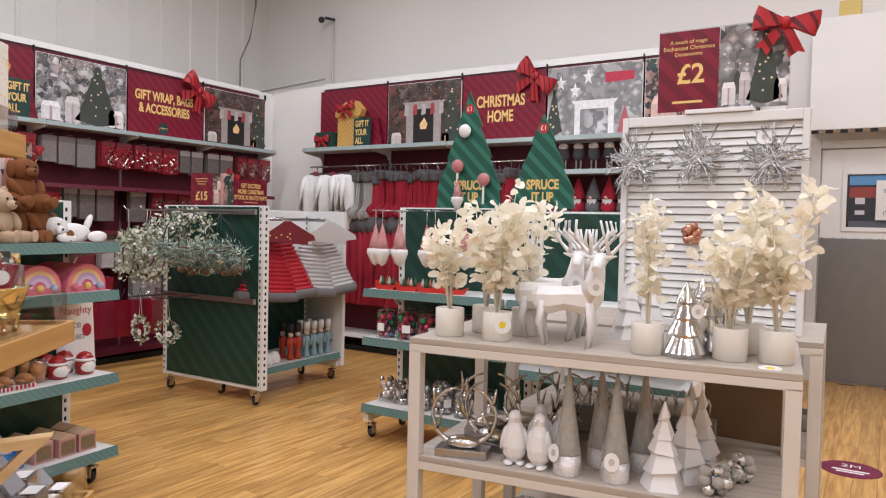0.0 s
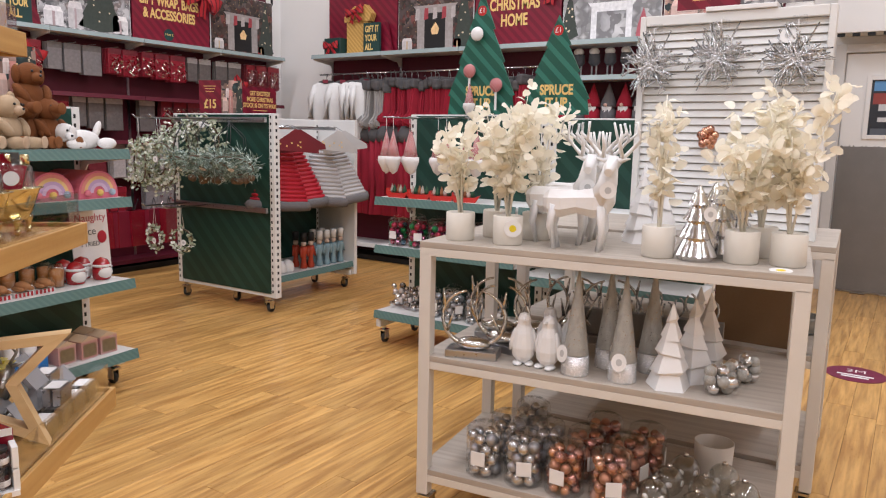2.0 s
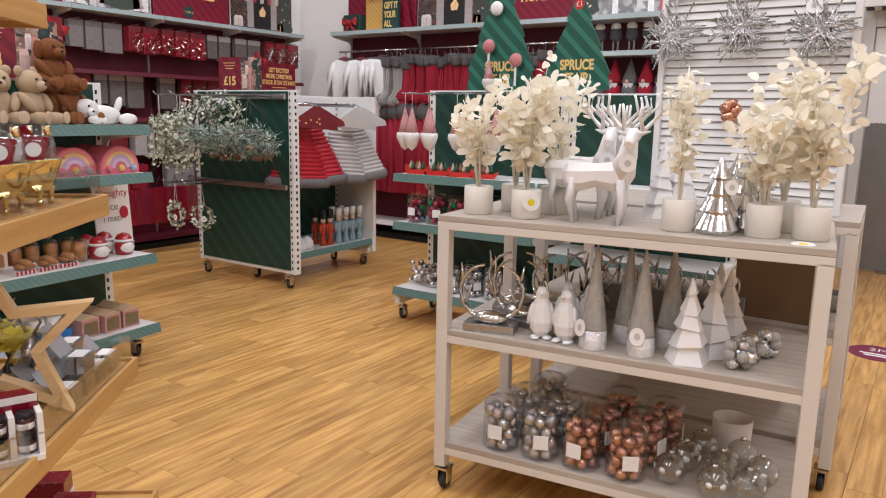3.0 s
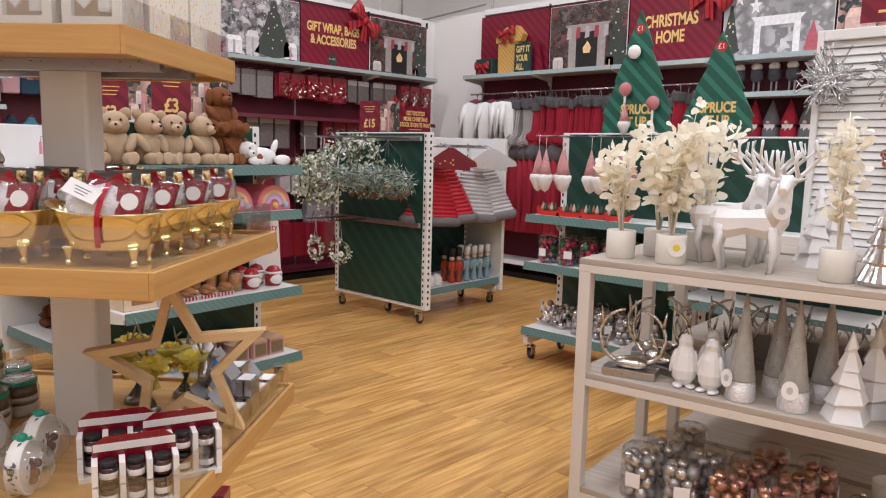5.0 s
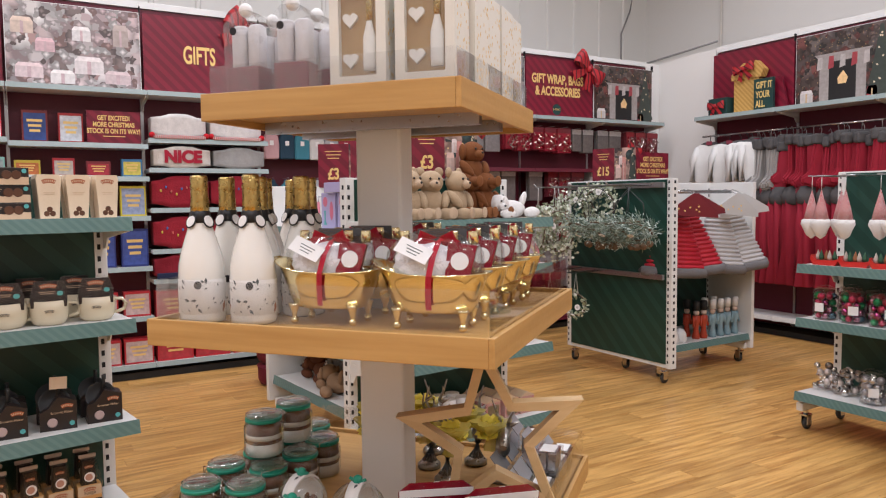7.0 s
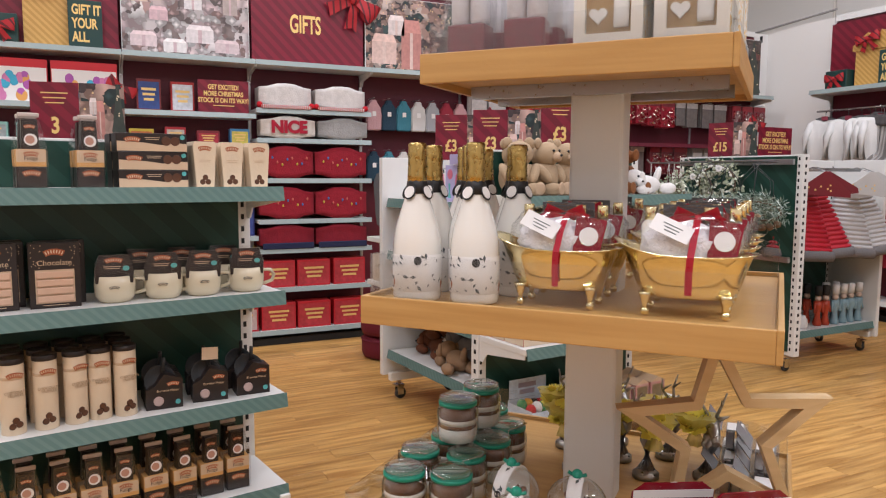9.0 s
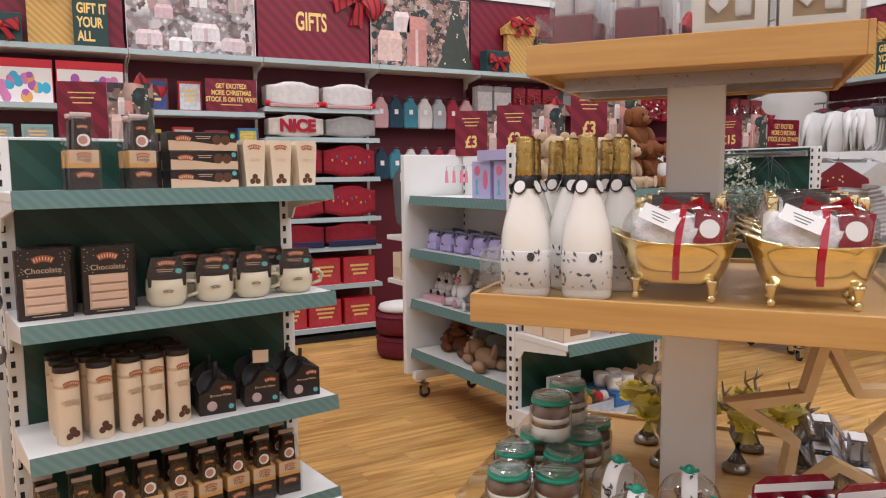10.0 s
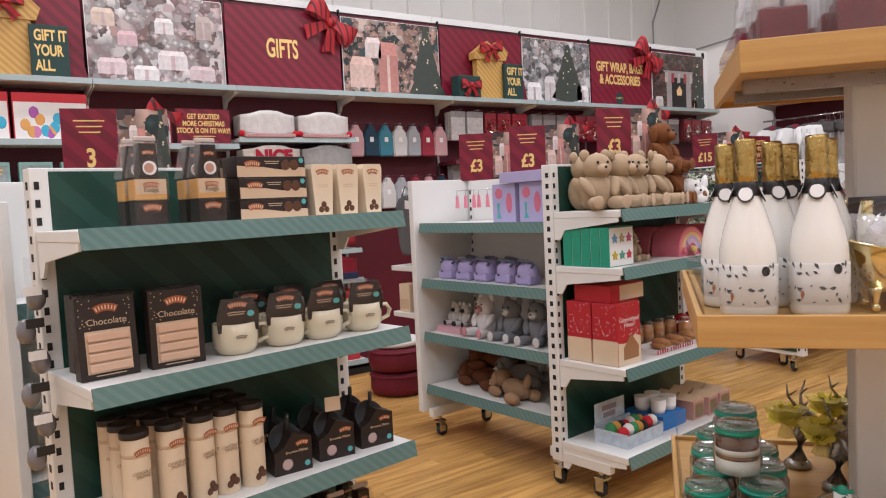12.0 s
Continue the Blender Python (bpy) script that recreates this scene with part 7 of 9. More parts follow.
def photo(parent, x0, x1, z0, z1, y, kind):
    """A printed photograph on card, with its main shapes laid over a crowded ground."""
    tones, scale, speck = TONES[kind]
    if kind not in PRINTS:
        PRINTS[kind] = photo_print(kind + "_print", tones, scale, speck)
    part("print", B(x0, x1, y - 0.001, y, z0, z1), PRINTS[kind], parent)
    w, h = x1 - x0, z1 - z0

    def shape(name, pts, colr, lay):
        bm = bmesh.new()
        slab(bm, [(x0 + w * a, z0 + h * c) for a, c in pts], y - 0.0012 - 0.0003 * lay, y - 0.001)
        part(name, bm, mat(name, colr, 0.4, vary=0.35, scale=30, bump=0.0), parent)

    def fir(cx, base, top, half):
        pts = [(cx - half * 0.1, base), (cx + half * 0.1, base)]
        side = []
        for k in range(5):
            f = k / 5
            side += [(half * (1 - f), base + 0.06 + (top - base - 0.06) * f), (half * (0.72 - f * 0.72), base + 0.06 + (top - base - 0.06) * (f + 0.17))]
        pts += [(cx + a, c) for a, c in side] + [(cx, top)] + [(cx - a, c) for a, c in reversed(side)]
        shape("fir_print", pts, (0.045, 0.055, 0.045), 1)
        rn = random.Random(int(cx * 100))
        for k in range(10):
            f = rn.random()
            a, c, r = cx + rn.uniform(-0.7, 0.7) * half * (1 - f), base + 0.1 + (top - base - 0.15) * f, 0.014
            shape("light_print", [(a + r * math.cos(q) * h / w, c + r * math.sin(q)) for q in (0, 1.05, 2.1, 3.14, 4.2, 5.25)], (0.75, 0.62, 0.42), 2)

    def parcel(cx, cz, pw, ph, colr, ribbon):
        shape("parcel_print", [(cx - pw, cz), (cx + pw, cz), (cx + pw, cz + ph), (cx - pw, cz + ph)], colr, 1)
        shape("parcel_lid_print", [(cx - pw, cz + ph), (cx + pw, cz + ph), (cx + pw * 0.75, cz + ph * 1.35), (cx - pw * 0.75, cz + ph * 1.35)], tuple(min(0.85, v * 1.25) for v in colr), 1)
        shape("ribbon_print", [(cx - pw * 0.14, cz), (cx + pw * 0.14, cz), (cx + pw * 0.14, cz + ph), (cx - pw * 0.14, cz + ph)], ribbon, 2)

    if kind == "pink":
        for a in ((0.16, 0.10, 0.10, 0.13, (0.62, 0.50, 0.50)), (0.40, 0.05, 0.09, 0.12, (0.66, 0.62, 0.60)), (0.28, 0.42, 0.07, 0.12, (0.58, 0.40, 0.42)), (0.60, 0.18, 0.11, 0.16, (0.64, 0.58, 0.57)), (0.82, 0.08, 0.10, 0.12, (0.55, 0.44, 0.44)), (0.55, 0.58, 0.07, 0.13, (0.66, 0.63, 0.62)), (0.12, 0.62, 0.08, 0.14, (0.60, 0.48, 0.40)), (0.85, 0.55, 0.06, 0.20, (0.40, 0.33, 0.30))):
            parcel(*a, (0.52, 0.38, 0.39))
    elif kind == "white_tree":
        fir(0.66, 0.04, 0.96, 0.26)
        for a in ((0.15, 0.05, 0.10, 0.2, (0.66, 0.63, 0.62)), (0.38, 0.05, 0.08, 0.28, (0.50, 0.47, 0.46)), (0.88, 0.05, 0.09, 0.2, (0.64, 0.60, 0.58))):
            parcel(*a, (0.40, 0.30, 0.30))
    elif kind == "rose":
        fir(0.86, 0.0, 1.0, 0.20)
        for a in ((0.18, 0.10, 0.12, 0.3, (0.60, 0.42, 0.36)), (0.45, 0.05, 0.10, 0.5, (0.45, 0.20, 0.17)), (0.30, 0.50, 0.08, 0.2, (0.64, 0.55, 0.52))):
            parcel(*a, (0.62, 0.46, 0.40))
    elif kind == "mantel":
        for k, (a, c) in enumerate(((0.14, 0.78), (0.30, 0.66), (0.44, 0.84))):
            shape("star_print", [(a + (0.085 if q % 2 == 0 else 0.035) * math.sin(q * math.pi / 5) * h / w, c + (0.12 if q % 2 == 0 else 0.05) * math.cos(q * math.pi / 5)) for q in range(10)], (0.76, 0.75, 0.74), 1)
        shape("mantel_print", [(0.30, 0.02), (0.36, 0.02), (0.36, 0.40), (0.66, 0.40), (0.66, 0.02), (0.72, 0.02), (0.72, 0.46), (0.76, 0.52), (0.26, 0.52), (0.30, 0.46)], (0.74, 0.73, 0.72), 1)
        shape("gnome_print", [(0.76, 0.02), (0.90, 0.02), (0.88, 0.20), (0.83, 0.42), (0.78, 0.20)], (0.42, 0.10, 0.12), 2)
        shape("box_print", [(0.62, 0.74), (0.92, 0.76), (0.92, 0.88), (0.62, 0.88)], (0.45, 0.03, 0.06), 2)
        fir(0.07, 0.05, 0.70, 0.10)
    elif kind == "fire":
        fir(0.88, 0.02, 0.98, 0.14)
        shape("mantel_print", [(0.26, 0.05), (0.36, 0.05), (0.36, 0.58), (0.64, 0.58), (0.64, 0.05), (0.74, 0.05), (0.74, 0.62), (0.80, 0.70), (0.20, 0.70), (0.26, 0.62)], (0.33, 0.29, 0.27), 1)
        shape("hearth_print", [(0.36, 0.05), (0.64, 0.05), (0.64, 0.58), (0.36, 0.58)], (0.015, 0.014, 0.014), 1)
        shape("flame_print", [(0.46, 0.26), (0.54, 0.26), (0.56, 0.34), (0.51, 0.44), (0.45, 0.34)], (0.80, 0.52, 0.25), 2)
        for k in range(5):
            shape("stocking_print", [(0.24 + 0.12 * k, 0.66), (0.29 + 0.12 * k, 0.66), (0.29 + 0.12 * k, 0.50), (0.23 + 0.12 * k, 0.48)], (0.34, 0.05, 0.06) if k % 2 else (0.45, 0.40, 0.38), 3)
        for a in ((0.12, 0.05, 0.07, 0.13, (0.5, 0.46, 0.44)), (0.80, 0.04, 0.05, 0.10, (0.35, 0.05, 0.06))):
            parcel(*a, (0.5, 0.35, 0.2))


TONES = {"pink": (((0.60, 0.54, 0.53), (0.52, 0.40, 0.40), (0.66, 0.63, 0.61), (0.22, 0.17, 0.16), (0.58, 0.47, 0.46), (0.40, 0.26, 0.24), (0.64, 0.60, 0.58)), 9, None),
         "white_tree": (((0.50, 0.48, 0.48), (0.28, 0.27, 0.28), (0.62, 0.60, 0.59), (0.12, 0.12, 0.12), (0.42, 0.35, 0.33)), 10, (0.66, 0.64, 0.62)),
         "rose": (((0.42, 0.26, 0.21), (0.10, 0.07, 0.07), (0.52, 0.34, 0.28), (0.04, 0.07, 0.07), (0.58, 0.46, 0.40)), 9, (0.75, 0.52, 0.25)),
         "mantel": (((0.50, 0.49, 0.48), (0.44, 0.43, 0.43), (0.54, 0.53, 0.52), (0.40, 0.39, 0.39)), 5, None),
         "fire": (((0.09, 0.06, 0.05), (0.14, 0.10, 0.09), (0.05, 0.045, 0.04), (0.20, 0.07, 0.06), (0.16, 0.13, 0.12)), 9, (0.45, 0.30, 0.14))}


def sign(bay, W, y, z0, z1, kind, text=()):
    m = bay @ pose(0, y, z0)
    h = z1 - z0
    lab = {"text": "burgundy striped header board with gold lettering", "gift": "burgundy header board with a gold gift box and green text card", "photo": "printed photo header board of Christmas gifts"}[kind]
    s = thing("header_sign", lab, "sign", m, "header signs on the wall bays")
    part("board", B(-W / 2 + 0.01, W / 2 - 0.01, 0.0, 0.012, 0.002, h), burgundy_stripe if kind != "photo" else paper_white, s)
    pin = bmesh.new()
    box(pin, W / 2 - 0.012, W / 2 - 0.004, -0.01, 0.02, h - 0.02, h + 0.05)
    part("pin", pin, dark_gap, s)
    if kind == "text":
        for k, (tx, sz, zz) in enumerate(text):
            lettering(s, tx, sz, gold_print, pose(-0.03, -0.001, zz), bold=0.0045, depth=0.0006, width=0.52 if tx == "GIFTS" else 0.66)
        if len(text) > 1 and "GIFT" in text[0][0]:
            bd_ = part("badge", lathe(bmesh.new(), [(0.06, 0), (0.06, 0.002)], 20), dk_green, s, m=Matrix.Translation((-0.05, 0, 0.10)) @ pose(0, 0, 0, 90))
            lettering(s, "3 FOR 2", 0.03, gold_print, pose(-0.05, -0.0028, 0.10), depth=0.0003)
        bow(m @ pose(W / 2 - 0.10, -0.03, h - 0.07), 0.23, 38)
    elif kind == "gift":
        g = thing("gift_box_display", "gold striped card gift box with a tartan bow", "display", m @ pose(0.02, -0.10, 0.003))
        body = bmesh.new()
        slab(body, [(-0.16, 0), (0.14, 0), (0.14, 0.36), (-0.16, 0.36)], 0, 0.07)
        part("box", body, gold_box, g)
        lid = bmesh.new()
        slab(lid, [(-0.19, 0.361), (0.17, 0.361), (0.20, 0.44), (0.10, 0.54), (0.06, 0.46), (-0.04, 0.53), (-0.19, 0.42)], -0.01, 0.08)
        part("lid", lid, gold_box, g)
        bow(m @ pose(0.0, -0.13, 0.47), 0.13, -8)
        tcd = thing("text_card", "bottle green card lettered gift it your all", "sign", m @ pose(0.25, -0.14, 0.003))
        part("card", B(-0.11, 0.11, -0.01, 0.03, 0, 0.33, 0.003), dk_green, tcd)
        for k, tx in enumerate(("GIFT IT", "YOUR", "ALL.")):
            lettering(tcd, tx, 0.095, gold_print, pose(-0.085, -0.0108, 0.26 - 0.095 * k), bold=0.003, width=0.62, align="LEFT")
        wdg = thing("red_card", "burgundy folded card behind the text card", "display", m @ pose(0.38, -0.07, 0.003))
        bm = bmesh.new()
        slab(bm, [(-0.10, 0), (0.10, 0), (0.02, 0.34), (-0.10, 0.34)], 0, 0.03)
        part("card", bm, burgundy_stripe, wdg)
        gbx = thing("green_gift_box", "bottle green gift box tied with a tartan bow", "display", m @ pose(-0.27, -0.15, 0.003))
        part("box", B(-0.14, 0.1, -0.03, 0.09, 0, 0.19, 0.004), dk_green, gbx)
        bow(m @ pose(-0.29, -0.20, 0.11), 0.11, 0)
    else:
        photo(s, -W / 2 + 0.014, W / 2 - 0.014, 0.008, h - 0.004, -0.0002, text)
    return s


LS = [("photo", "pink"), ("gift", ()), ("photo", "pink"), ("text", (("GIFTS", 0.20, 0.33),)), ("photo", "rose"), ("gift", ()), ("photo", "white_tree"), ("text", (("GIFT WRAP, BAGS", 0.135, 0.42), ("& ACCESSORIES", 0.135, 0.29))), ("photo", "fire")]
for (bm_, W), (kd, tx) in zip(W_BAYS, LS):
    sign(bm_, W, -0.13, 2.287, 2.925, kd, tx)
NS = [("gift", ()), ("photo", "fire"), ("text", (("CHRISTMAS", 0.16, 0.42), ("HOME", 0.16, 0.265))), ("photo", "mantel"), ("photo", "rose")]
for (bm_, W), (kd, tx) in zip(N_BAYS, NS):
    sign(bm_, W, -0.09, 2.287, 2.985, kd, tx)

# ---- stock in the wall bays ----


def price_card(m, text, wide=True):
    c = thing("price_card", "burgundy price card with gold figures in a clear holder", "price card", m, "burgundy price cards")
    part("card", B(-0.10, 0.10, -0.003, 0.003, 0, 0.28), burgundy_stripe, c)
    lettering(c, text, 0.10, gold_print, pose(0, -0.0034, 0.085), bold=0.003, width=0.75)
    bars(c, 0, 0.235, -0.0031, 0.11, 3, gold_print, 0.022, 0.005)
    if wide:
        photo(c, 0.101, 0.29, 0.0, 0.28, 0.003, "rose")
        bow(c.matrix_basis @ pose(0.28, 0.02, 0.27), 0.07, 30)
    return c


def excited(m):
    c = thing("notice_card", "burgundy card saying more Christmas stock is on its way", "sign", m, "burgundy notice cards")
    part("card", B(-0.19, 0.19, -0.003, 0.003, 0, 0.25), burgundy_stripe, c)
    for k, tx in enumerate(("GET EXCITED!", "MORE CHRISTMAS", "STOCK IS ON ITS WAY!")):
        lettering(c, tx, 0.05, gold_print, pose(0, -0.0034, 0.195 - 0.05 * k), bold=0.0015, width=0.72)
    bars(c, 0, 0.06, -0.0031, 0.16, 1, gold_print, 0.02, 0.006)
    return c


excited(W_BAYS[2][0] @ pose(0.235, -0.28, 1.866))
excited(M_G2 @ pose(-0.20, 0.0, 1.53))
price_card(pose(-5.15, 4.36, 1.545, 0, 0, 20), "£15")
price_card(pose(-4.92, 1.825, 1.492, 0, 0, 55), "£3")
price_card(pose(-4.50, 1.87, 1.492, 0, 0, 55), "£3")
price_card(pose(-3.96, 1.98, 1.522, 0, 0, 75), "£3")
price_card(pose(-4.52, -0.36, 1.522, 0, 0, 80), "3")

COLS = [(0.30, 0.02, 0.03), (0.26, 0.24, 0.24), (0.36, 0.02, 0.04), (0.18, 0.16, 0.15), (0.20, 0.03, 0.04), (0.50, 0.47, 0.46)]
PACKS = []
for k, c in enumerate(COLS):
    PACKS.append(mat("pack_card%d" % k, c, 0.3, vary=0.35, scale=40, coat=0.3))
tinsel = mat("tinsel_foil", (0.62, 0.52, 0.50), 0.15, metal=0.9, bump=0.9, fine=60, vary=0.6, scale=40)
red_tinsel = mat("red_tinsel", (0.5, 0.02, 0.04), 0.2, metal=0.7, bump=0.9, fine=60)


def hang_pack(m, k, w, h, lab, tins):
    p = thing("hanging_pack", lab, "gift wrap", m, "packs hanging in the wall bays")
    rn = random.Random(int(1000 * m[0][3]) + k)
    n = 3 + k % 3
    for j in range(n):
        part("pack", B(-w / 2 + rn.uniform(-0.004, 0.004), w / 2, -0.012 - 0.024 * j, -0.024 * j, -h + rn.uniform(-0.006, 0.006), 0, 0.004), PACKS[(k + (j == n - 1) * 0) % 6], p)
    part("header_card", B(-w / 2, w / 2, -0.0145 - 0.024 * (n - 1), -0.0125 - 0.024 * (n - 1), -0.05, 0.004), PACKS[(k + 2) % 6], p)
    if tins:
        bm = bmesh.new()
        bm2 = bmesh.new()
        y0 = -0.020 - 0.024 * (n - 1)
        for q in range(90):
            c = Vector((rn.uniform(-0.46, 0.46) * w, y0 - rn.uniform(0, 0.022), -h * rn.uniform(0.24, 0.96)))
            u = Vector((rn.gauss(0, 1), rn.gauss(0, 0.5), rn.gauss(0, 1))).normalized() * rn.uniform(0.008, 0.018)
            v = u.cross(Vector((rn.gauss(0, 1), rn.gauss(0, 1), rn.gauss(0, 1)))).normalized() * rn.uniform(0.003, 0.006)
            tb = bm if q % 3 else bm2
            tb.faces.new([tb.verts.new(c + d) for d in (-u - v, u - v, u + v, -u + v)])
        part("tinsel", bm, tinsel, p, "silver tinsel strands")
        part("red_tinsel", bm2, red_tinsel, p)
    pr = bmesh.new()
    tube(pr, [(0, 0.03, 0.012), (0, -0.05 - 0.024 * n, 0.012)], 0.003, 5)
    part("prong", pr, steel, p)
    return p


kk = 0
for i in (5, 6, 7, 8):
    m, W = W_BAYS[i]
    for zt, h in ((2.17, 0.26), (1.70, 0.30), (1.26, 0.36), (0.84, 0.40)):
        x = -W / 2 + 0.10
        while x < W / 2 - 0.05:
            kk += 1
            w = 0.13 + 0.05 * ((kk * 7) % 3) / 2
            if zt < 1.2 and i > 6 and kk % 2:
                w = 0.2
            run = kk // 3 + i
            tinsel_run = run % 2 == 0 if zt > 1.5 else kk % 5 == 0
            hang_pack(m @ pose(x, -0.12, zt), run, w, h * (0.9 + 0.06 * (kk % 3)), ("clear packet of sparkling tinsel hanging on a prong" if tinsel_run else "packet of gift wrap hanging on a prong"), tinsel_run)
            x += w + 0.035
# hot water bottles and bags
for k, (x, zt) in enumerate([(-0.42 + 0.14 * (j % 7), 2.02 if j < 7 else 1.58) for j in range(14)]):
    m, W = W_BAYS[4]
    c = [(0.55, 0.32, 0.33), (0.02, 0.05, 0.08), (0.05, 0.20, 0.26), (0.60, 0.58, 0.56), (0.35, 0.36, 0.38), (0.30, 0.03, 0.05)][k % 6]
    h_ = thing("hot_water_bottle", "fleecy covered hot water bottle on a prong", "hot water bottle", m @ pose(x, -0.14, zt) @ Matrix.Diagonal((1.14, 1, 1, 1)), "hanging hot water bottles")
    bm = bmesh.new()
    slab(bm, [(-0.058, -0.24), (0.058, -0.24), (0.062, -0.1), (0.05, -0.03), (0.024, -0.012), (0.026, 0.02), (-0.026, 0.02), (-0.024, -0.012), (-0.05, -0.03), (-0.062, -0.1)], -0.05, 0.0)
    bmesh.ops.bevel(bm, geom=list(bm.edges), offset=0.008, segments=2, affect="EDGES")
    part("body", bm, mat("fleece", c, 0.95, bump=0.3, fine=150), h_)
    part("swing_tag", B(-0.015, 0.015, -0.053, -0.051, -0.12, -0.08), paper_white, h_)
    pr = bmesh.new()
    tube(pr, [(0, 0.1, 0.035), (0, -0.06, 0.035)], 0.003, 5)
    part("prong", pr, steel, h_)


def cushion(m, c, sx, lab, stripe_=False, word="", high=0.185):
    t = thing("cushion", lab, "cushion", m, "cushions on the wall shelves")
    bm = bmesh.new()
    g = bmesh.ops.create_cube(bm, size=1, matrix=Matrix.Diagonal((sx, 0.20, high, 1)))
    bmesh.ops.subdivide_edges(bm, edges=list(bm.edges), cuts=5, use_grid_fill=True)
    for v in bm.verts:
        u = v.co.x / (sx / 2)
        v.co.z = high * 0.476 + v.co.z * (0.98 - 0.42 * u * u - 0.12 * math.cos(9 * u) * u * u)
        v.co.y *= 1.05 - 0.2 * u * u
    for f in bm.faces:
        f.smooth = True
    part("cover", bm, mat("cushion_cloth", c, 0.95, bump=0.2, vary=0.25, scale=20), t)
    if stripe_:
        part("trim", B(-sx / 2 + 0.01, sx / 2 - 0.01, -0.125, -0.108, 0.0, 0.03, 0.006), mat("ticking", (0.6, 0.55, 0.52), 0.9, stripe=((0.35, 0.02, 0.03), 0.016, 0.5, 0.0)), t)
        for s in (-1, 1):
            part("pompom", ball(bmesh.new(), (s * sx / 2, -0.1, 0.03), 0.024, 10), mat("red_wool", (0.5, 0.01, 0.02), 0.95, bump=0.3), t)
    if word:
        lettering(t, word, 0.13, mat("red_wool_letters", (0.35, 0.01, 0.03), 0.9), pose(0, -0.118, 0.09), bold=0.007, depth=0.002)
    return t


m3 = W_BAYS[3][0]
for x in (-0.24, 0.22):
    cushion(m3 @ pose(x, -0.19, 1.917), (0.62, 0.58, 0.55), 0.42, "white festive cushion with red striped edge", True, high=0.21)
cushion(m3 @ pose(-0.22, -0.19, 1.682), (0.66, 0.60, 0.54), 0.44, "cream cushion lettered nice in red", word="NICE")
cushion(m3 @ pose(0.24, -0.19, 1.682), (0.32, 0.31, 0.30), 0.42, "grey cushion with gnome print")
for z, c, n_ in ((1.362, (0.28, 0.012, 0.025), 2), (1.032, (0.28, 0.012, 0.025), 2), (0.792, (0.22, 0.01, 0.022), 2)):
    for x in (-0.24, 0.22):
        t = cushion(m3 @ pose(x, -0.19, z), c, 0.44, "red cushion printed with fairy lights", high=0.27 if z > 0.8 else 0.2)
        if z < 0.8:
            part("navy_base", B(-0.21, 0.21, -0.125, -0.11, 0.0, 0.05, 0.006), mat("navy_spot", (0.015, 0.02, 0.06), 0.9), t)
        else:
            for q in range(9):
                part("light_print", ball(bmesh.new(), (-0.16 + 0.04 * q, -0.113, 0.14 + 0.03 * math.sin(q * 1.7)), (0.008, 0.003, 0.012), 8), mat("lamp%d" % (q % 3), [(0.5, 0.35, 0.05), (0.05, 0.12, 0.35), (0.5, 0.1, 0.08)][q % 3], 0.5), t)


def game_box(m, w, h, d, c, c2, lab, kind=0):
    t = thing("boxed_gift", lab, "box", m, "boxed gifts on the wall shelves")
    part("box", B(-w / 2, w / 2, -d / 2, d / 2, 0, h, 0.002), mat("box_card", c, 0.45), t)
    if kind == 0:
        part("front_print", B(-w / 2 + 0.012, w / 2 - 0.012, -d / 2 - 0.001, -d / 2, 0.015, h - 0.02), mat("box_print", c2, 0.4, vary=0.5, scale=30), t)
        bars(t, 0, h * 0.72, -d / 2 - 0.0011, w * 0.6, 3, gold_print, h * 0.16, h * 0.08)
    else:
        rn = random.Random(kind)
        part("front_print", B(-w / 2 + 0.006, w / 2 - 0.006, -d / 2 - 0.001, -d / 2, 0.006, h * 0.8), paper_white, t)
        for q in range(18):
            c3 = [(0.6, 0.2, 0.4), (0.05, 0.4, 0.6), (0.7, 0.35, 0.1), (0.4, 0.1, 0.4)][q % 4]
            part("toy_print", ball(bmesh.new(), (rn.uniform(-w * 0.4, w * 0.4), -d / 2 - 0.001, rn.uniform(0.12, 0.62) * h), (w * 0.07, 0.0015, h * 0.13), 10), mat("toy_tone%d" % (q % 4), c3, 0.4), t)
    return t


m1, m2 = W_BAYS[1][0], W_BAYS[2][0]
for k, x in enumerate((-0.22, 0.23)):
    game_box(m1 @ pose(x, -0.21, 1.892), 0.43, 0.30, 0.09, (0.55, 0.02, 0.03), (0.6, 0.6, 0.6), "red and white boxed toy tea set", 3 + k)
for k, x in enumerate((-0.36, -0.12, 0.12, 0.36)):
    game_box(m1 @ pose(x, -0.2, 1.602), 0.19, 0.15, 0.1, (0.25, 0.50, 0.46), (0.30, 0.36, 0.38), "mint green clock in a clear box")
    game_box(m1 @ pose(x, -0.2, 1.302), 0.2, 0.2, 0.1, (0.45, 0.44, 0.43), (0.12, 0.15, 0.3), "pale boxed gift on a wall shelf")
game_box(m2 @ pose(-0.30, -0.20, 1.867), 0.17, 0.235, 0.06, (0.16, 0.02, 0.02), (0.03, 0.06, 0.20), "navy and yellow boxed quiz game")
game_box(m2 @ pose(-0.06, -0.20, 1.867), 0.17, 0.225, 0.06, (0.35, 0.02, 0.02), (0.55, 0.57, 0.60), "silver and red boxed gift")
